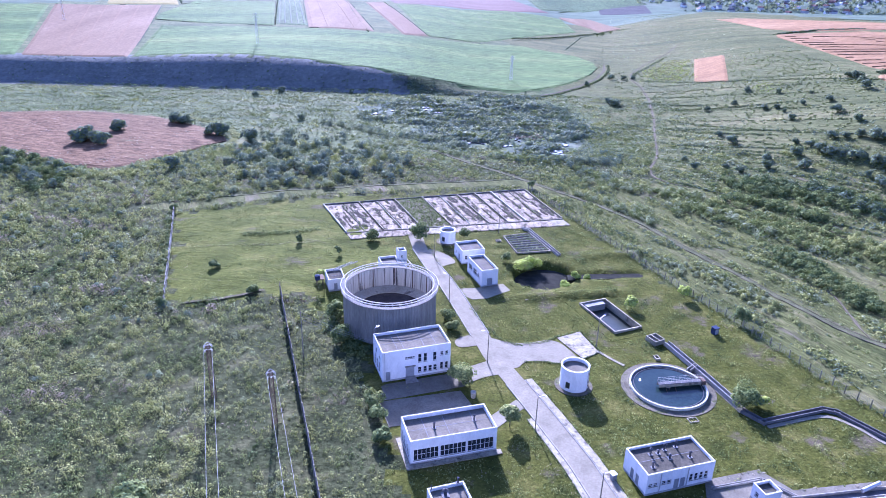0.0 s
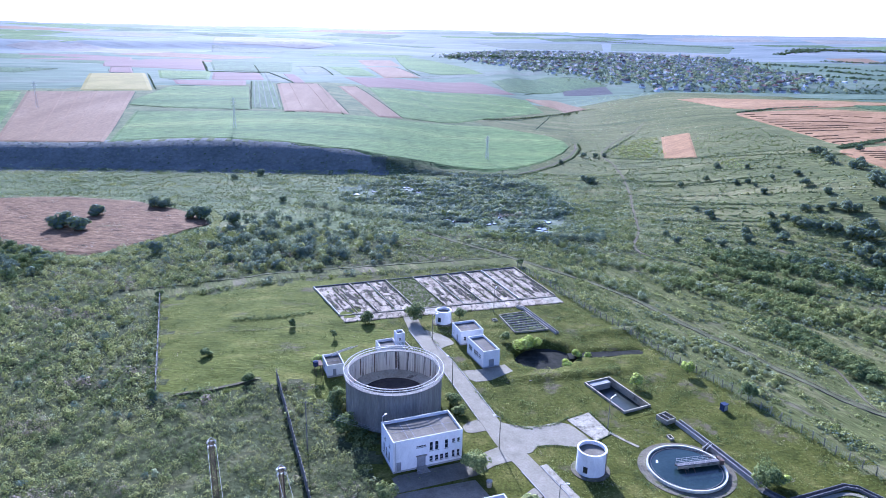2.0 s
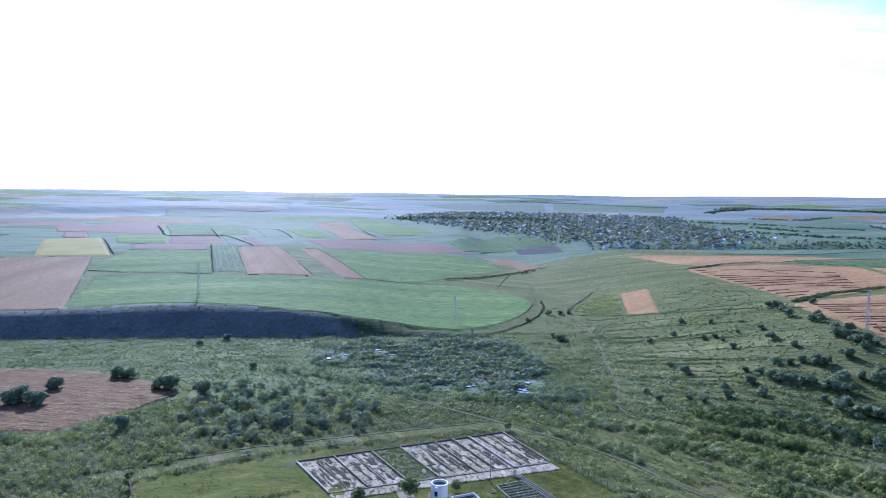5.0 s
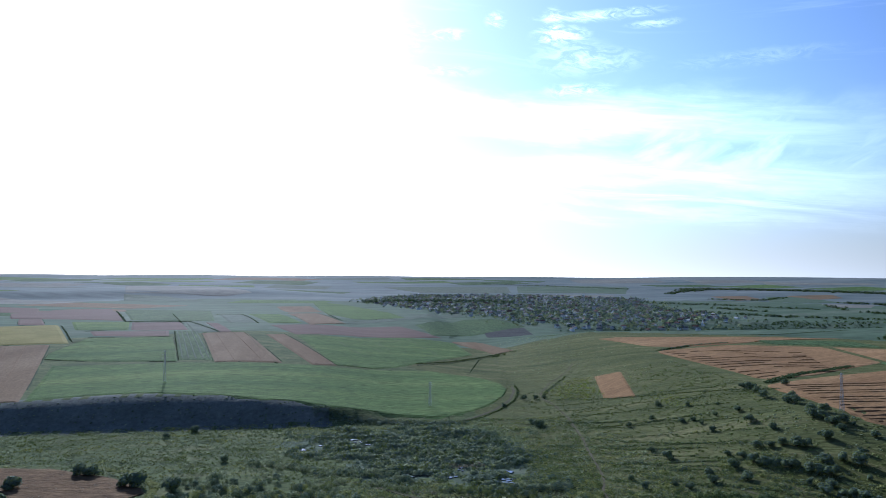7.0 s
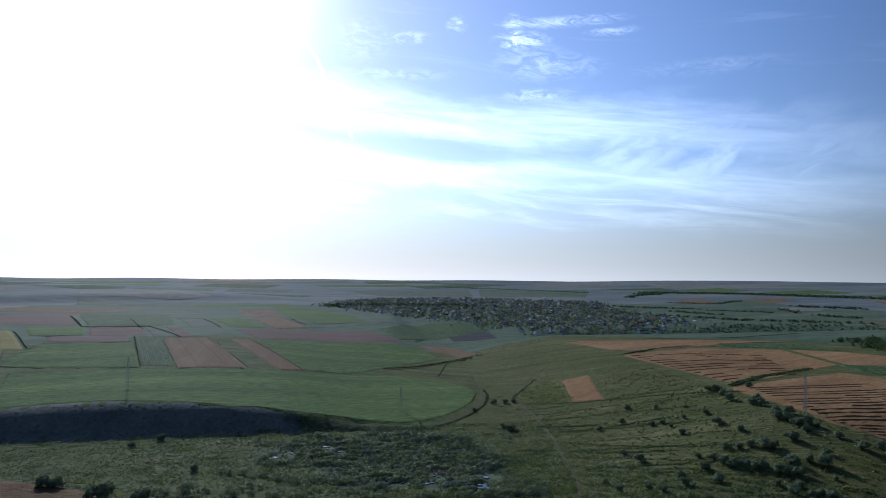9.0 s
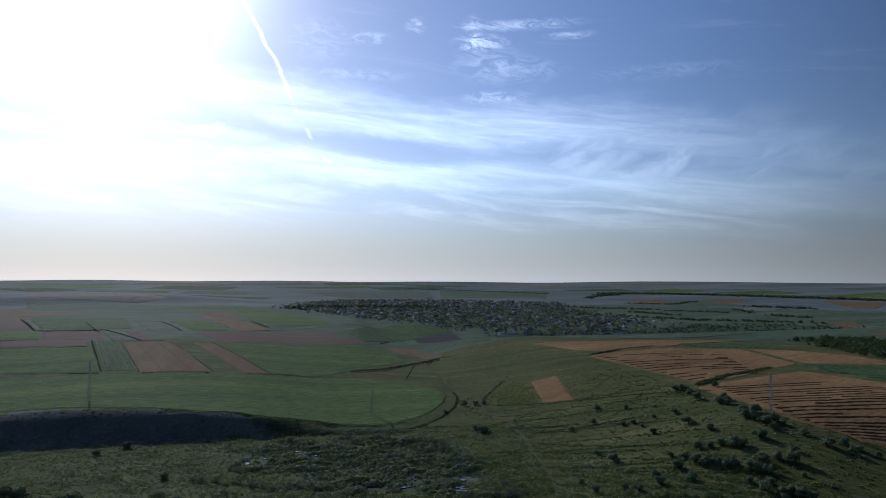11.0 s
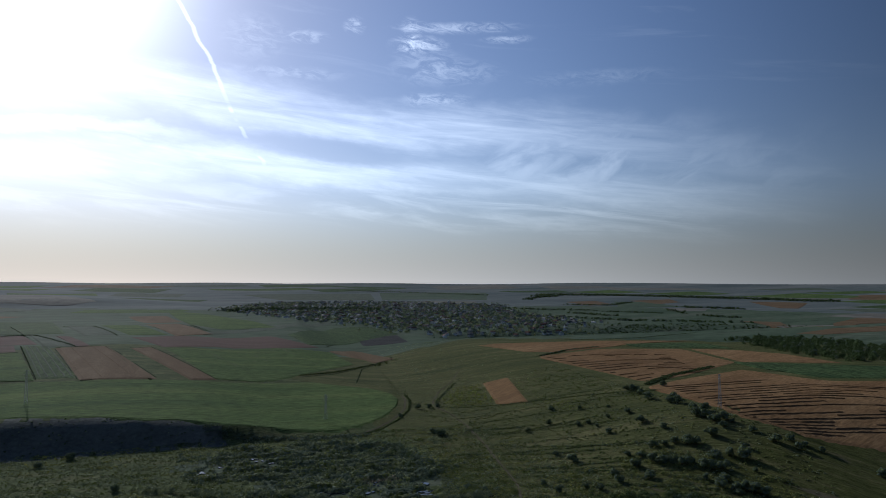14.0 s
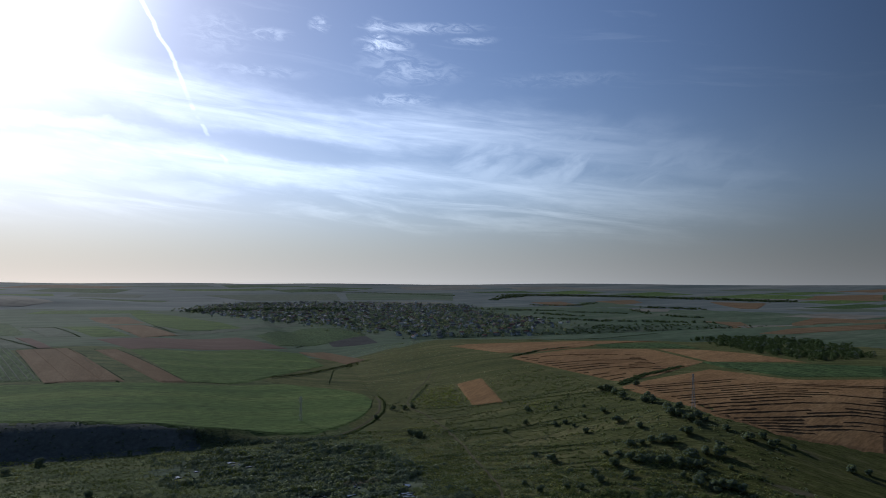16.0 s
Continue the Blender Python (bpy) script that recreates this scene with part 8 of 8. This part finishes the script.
clump_line("kerb_weeds", [(7.5, 156.0), (12.0, 144.5), (14.5, 140.3), (18.5, 138.6), (24, 140.5), (28, 143.2), (33, 146)], 150, 0.1, 0.35, 0.25, "dark weeds along a road kerb", 10, 0.12, seed=17)
clump_line("tank_scrub", [(-25.5, 152), (-25.6, 143), (-20, 137), (-16.4, 133.6)], 110, 0.5, 1.4, 1.2, "shady scrub round the foot of a tank", 20, 0.22, seed=18)
# water patches in the marsh
rp = random.Random(8)
for wx, wy, spread_x, spread_y, count, size_ in POOLS:
    for _ in range(count):
        px_, py_, pr_ = wx + rp.gauss(0, spread_x * 0.7), wy + rp.gauss(0, spread_y * 0.7), size_ * rp.uniform(0.5, 1.25)
        rim_ = [(pr_ * rp.uniform(0.55, 1.3) * 1.5 * math.cos(a_ * 0.449), pr_ * rp.uniform(0.5, 1.25) * math.sin(a_ * 0.449)) for a_ in range(14)]
        o = tagged(part("marsh_pool", prism(rim_, -0.5, 0.0), M["pond"]), "shallow open water among reeds", "pool", "marsh pools", "structure")
        o.matrix_basis = pose(px_, py_, float(ground_z(px_, py_)) + 0.4, 0, 0, rp.uniform(-25, 25))
# rows of bushes below the marsh and down the slope beside the dirt road
for sd, (ln, n_, r0, r1, sp_, keys) in enumerate((
        ([(-63, 346), (-40, 337), (-26, 322), (0, 322), (9, 302)], 130, 0.7, 1.9, 2.0, ("leaf_grey", "reed")), ([(-33, 300), (-22, 311), (-5, 303), (7, 294)], 70, 0.6, 1.6, 2.0, ("leaf_grey", "leaf")),
        ([(23, 294), (37, 286), (51, 287), (59, 271), (66, 262)], 110, 0.7, 1.8, 1.8, ("leaf", "reed")), ([(47, 293), (60, 289), (72, 287)], 60, 0.8, 2.0, 1.6, ("reed", "leaf_grey")),
        ([(55, 261), (72, 252), (85, 250), (95, 245)], 90, 0.6, 1.6, 1.6, ("leaf", "leaf_grey")), ([(104, 245), (115, 239), (123, 228), (131, 219)], 120, 0.8, 2.2, 2.2, ("leaf", "leaf_dark")),
        ([(82, 234), (93, 226), (101, 217), (110, 206), (117, 199)], 130, 0.7, 2.0, 2.2, ("leaf", "leaf_grey")), ([(47, 247), (61, 234), (70, 217)], 70, 0.5, 1.4, 1.2, ("leaf_grey", "leaf")),
        ([(124, 259), (136, 251), (145, 242), (149, 227), (155, 218)], 150, 1.0, 2.4, 2.4, ("leaf_dark", "reed")), ([(53, 400), (62, 384), (64, 350), (57, 322)], 90, 0.9, 2.2, 3.0, ("reed", "leaf_dark")),
        ([(86, 378), (95, 405)], 9, 1.2, 2.4, 3.0, ("reed", "leaf_grey")), ([(70, 290), (76, 291)], 8, 1.0, 2.0, 1.5, ("reed", "leaf_grey")))):
    clump_line("bush_row", ln, n_, r0, r1, sp_, "row of rounded " + {"leaf": "green", "leaf_grey": "pale green", "reed": "blue-green", "leaf_dark": "dark green"}[keys[0]] + " bushes in rough pasture", 15, mats=[M[k_] for k_ in keys], category="bushes", seed=120 + sd, lobes=3)
# a low bank's shadow line, made as a row of dark weeds
clump_line("bank_weeds", [(-62, 199.6), (-55, 201.0), (-46.8, 203), (-40, 205.8)], 130, 0.25, 0.7, 0.6, "dark weeds standing for the shadow line of a low bank", 12, 0.16, category="weeds", seed=51)
clump_line("bank_weeds", [(-76, 189), (-61.5, 191.7), (-50, 193.4), (-39.4, 195)], 110, 0.1, 0.3, 0.3, "pale dry line of grass across a lawn", 8, 0.12, mats=[M["weed_pale"], M["dry"]], category="weeds", seed=52)
clump_line("fence_weeds", [(32, 250), (49.4, 205.3), (64.2, 170.5), (74.9, 147.0), (82.2, 128.3), (90.5, 112.0), (98, 94)], 300, 0.15, 0.55, 0.5, "dark weeds along the foot of a wire fence", 9, 0.14, mats=[M["leaf_dark"], M["leaf"]], category="weeds", seed=53)
clump_line("ditch_scrub", [(74, 262), (92, 236), (113, 201), (130, 176), (143, 148)], 320, 0.3, 1.0, 1.6, "low green scrub along a track", 12, 0.25, mats=[M["leaf"], M["leaf_grey"]], category="weeds", seed=54, lobes=3)
clump_line("gully_scrub", [(102.8, 193.8), (107.4, 178.2), (110.9, 168.9), (113.4, 159.4)], 300, 0.5, 1.7, 2.2, "dark leafy scrub beside a dirt road", 18, 0.3, mats=[M["leaf"], M["leaf_dark"]], seed=55, lobes=3)
STREAM = [(128, 492), (131, 503), (140, 519), (157, 542), (168, 558)]
ribbon("stream_bank", STREAM, 3.2, M["verge"], "dark muddy bed of a small winding stream", "stream", lift=0.12, cell=6.0, wobble=0.5, taper=3)
clump_line("stream_growth", STREAM, 90, 0.2, 0.6, 0.8, "low dark growth along a winding stream", 10, 0.4, category="weeds", seed=61)
ribbon("field_lane", [(121, 556), (116, 528), (103, 492), (86, 462), (69, 440), (52, 424), (30, 421), (8, 427)], 1.7, M["dirt"], "earth lane round the foot of a green field", "track", lift=0.14, cell=4.0, wobble=0.3, taper=3)
for sd, (ln, n_) in enumerate(((beside(road_line[1:6], 3.95), 130), (beside(road_line[1:5], -3.65), 110), (beside(road_line[7:12], 2.5), 110), (beside(road_line[7:12], -2.5), 110), ([(31.6, 133.2), (36.3, 136.6), (33.3, 145.8)], 60), ([(18.5, 131.6), (22.5, 132.0), (27.8, 130.9), (31.6, 132.4)], 70))):
    clump_line("kerb_weeds", ln, n_, 0.08, 0.36, 0.18, "dark weeds along a road kerb", 9, 0.11, category="weeds", seed=70 + sd)
c = scatter(44, 92, 78, 99, 420, lambda x, y: inside(x, y, [(46.5, 95.5), (57.0, 98.6), (61.0, 93.6), (79.0, 96.6), (92.0, 84.0), (50.0, 78.0), (44.0, 86.0)]) & (hash_noise(x, y, 5, 3) > 0.5))
r = RNG.uniform(0.1, 0.4, len(c))
stuff("yard_weeds", leaf_cloud(c + [0, 0, 0.1], r, r * 0.8, 9, 0.07 + 0.2 * r, RNG), [M["leaf"], M["dry"]], "weeds growing through cracked yard concrete", "weeds", np.repeat(RNG.integers(0, 2, len(c)), 9))

# ---- village ----
VILLAGE = [(80, 2071), (292, 2600), (696, 2416), (937, 2075), (798, 1646), (769, 1266), (623, 1113), (456, 1045), (340, 1130), (290, 1387), (186, 1540)]


def house(at, w, d, h, roof):
    root = thing("village_house", at, "small village house with a pitched roof among trees", "house", "village houses")
    part("wall", boxes((-w / 2, -d / 2, -1.0, w / 2, d / 2, h)), M["house_wall"], root)
    bm = bmesh.new()
    o = 0.5
    v = [bm.verts.new(p) for p in ((-w / 2 - o, -d / 2 - o, h), (w / 2 + o, -d / 2 - o, h), (w / 2 + o, d / 2 + o, h), (-w / 2 - o, d / 2 + o, h), (-w / 2 - o, 0, h + d * 0.33), (w / 2 + o, 0, h + d * 0.33))]
    for f in ((0, 1, 5, 4), (2, 3, 4, 5), (0, 4, 3), (1, 2, 5), (3, 2, 1, 0)):
        bm.faces.new([v[i] for i in f])
    part("roof", bm, roof, root)
    return root


models = [house(pose(0, -300 - 30 * i, 0), 7.5 + i, 6 + 0.5 * i, 2.8 + 0.2 * i, M["roof_grey"] if i % 2 else M["roof_red"]) for i in range(4)]
rv = random.Random(21)
placed = []
tries = 0
while len(placed) < 290 and tries < 20000:
    tries += 1
    hx, hy = rv.uniform(80, 940), rv.uniform(1045, 2600)
    if rv.random() > (1500 / hy) ** 1.2 or not inside(np.array(hx + rv.gauss(0, 14)), np.array(hy + rv.gauss(0, 25)), VILLAGE):
        continue
    if any((hx - a) ** 2 + (hy - b) ** 2 < 19 ** 2 for a, b in placed):
        continue
    placed.append((hx, hy))
    copy_thing(models[rv.randrange(4)], pose(hx, hy, float(ground_z(hx, hy)), 0, 0, rv.choice((20, 110, 35, 125)) + rv.uniform(-12, 12)))
for m_ in models:
    for o_ in (*m_.children_recursive, m_):
        bpy.data.objects.remove(o_)
c = scatter(20, 1000, 1000, 2660, 9000, lambda x, y: inside(x + RNG.normal(0, 28, x.shape), y + RNG.normal(0, 45, x.shape), VILLAGE) & (RNG.random(x.shape) < (1500 / y) ** 1.3))
near_house = np.min(np.hypot(c[:, None, 0] - np.array(placed)[None, :, 0], c[:, None, 1] - np.array(placed)[None, :, 1] + 3), 1)
c = c[near_house > 6]
# the rest of the village, too many and too far to count: small houses in one mesh
h_ = scatter(60, 1000, 1020, 2640, 1900, lambda x, y: inside(x + RNG.normal(0, 12, x.shape), y + RNG.normal(0, 25, x.shape), VILLAGE) & (RNG.random(x.shape) < (1500 / y) ** 0.8))
apart = np.min(np.hypot(h_[:, None, 0] - np.array(placed)[None, :, 0], h_[:, None, 1] - np.array(placed)[None, :, 1]), 1)
h_ = h_[apart > 11]
shape_ = np.array([(-1, -1, -0.5), (1, -1, -0.5), (1, 1, -0.5), (-1, 1, -0.5), (-1, -1, 1), (1, -1, 1), (1, 1, 1), (-1, 1, 1), (-1, 0, 1.75), (1, 0, 1.75)])
shape_f = [(0, 1, 5, 4), (1, 2, 6, 5), (2, 3, 7, 6), (3, 0, 4, 7), (4, 5, 9, 8), (6, 7, 8, 9), (5, 6, 9), (7, 4, 8)]
hv, hf, hm = [], [], []
for i, p in enumerate(h_):
    a_ = radians(float(RNG.choice((20, 110, 35, 125))) + float(RNG.normal(0, 8)))
    sx, sy, sz = RNG.uniform(2.4, 4.6), RNG.uniform(2.2, 3.4), RNG.uniform(2.2, 3.2)
    q = shape_ * (sx, sy, sz)
    hv += [(p[0] + v[0] * math.cos(a_) - v[1] * math.sin(a_), p[1] + v[0] * math.sin(a_) + v[1] * math.cos(a_), p[2] + v[2]) for v in q]
    hf += [tuple(k_ + 10 * i for k_ in f_) for f_ in shape_f]
    rk = 1 if RNG.random() < 0.55 else 2
    hm += [0, 0, 0, 0, rk, rk, 0, 0]
hme = bpy.data.meshes.new("village_roofs")
hme.from_pydata(hv, [], hf)
for k_ in ("house_wall_far", "roof_red_far", "roof_grey_far"):
    hme.materials.append(M[k_])
hme.polygons.foreach_set("material_index", hm)
tagged(new("village_roofs", hme), "many small pale houses of a distant village", "houses", kind="stuff")
# pale blue-green foliage colours stand in for haze over these trees
r = RNG.uniform(1.6, 4.4, len(c))
stuff("village_trees", leaf_cloud(c + np.stack((0 * r, 0 * r, 0.3 * r), -1), r, r * 1.3, 13, 0.7 + 0.30 * r, RNG, droop=0.3, ragged=0.3), [M["reed"], M["leaf_grey"]], "garden trees all through a distant village", "trees", np.repeat((RNG.random(len(c)) < 0.45).astype(int), 13))
tower = thing("water_tower", pose(700, 1900, float(ground_z(700, 1900))), "pale slender tower at a village edge", "tower")
part("shaft", lathe([(0.1, -1), (2.4, -1), (2.0, 18), (0.1, 18)], 16, False), M["house_wall"], tower)
part("head", lathe([(0.1, 18), (3.6, 19), (3.6, 24), (0.1, 26)], 16, False), M["house_wall"], tower)
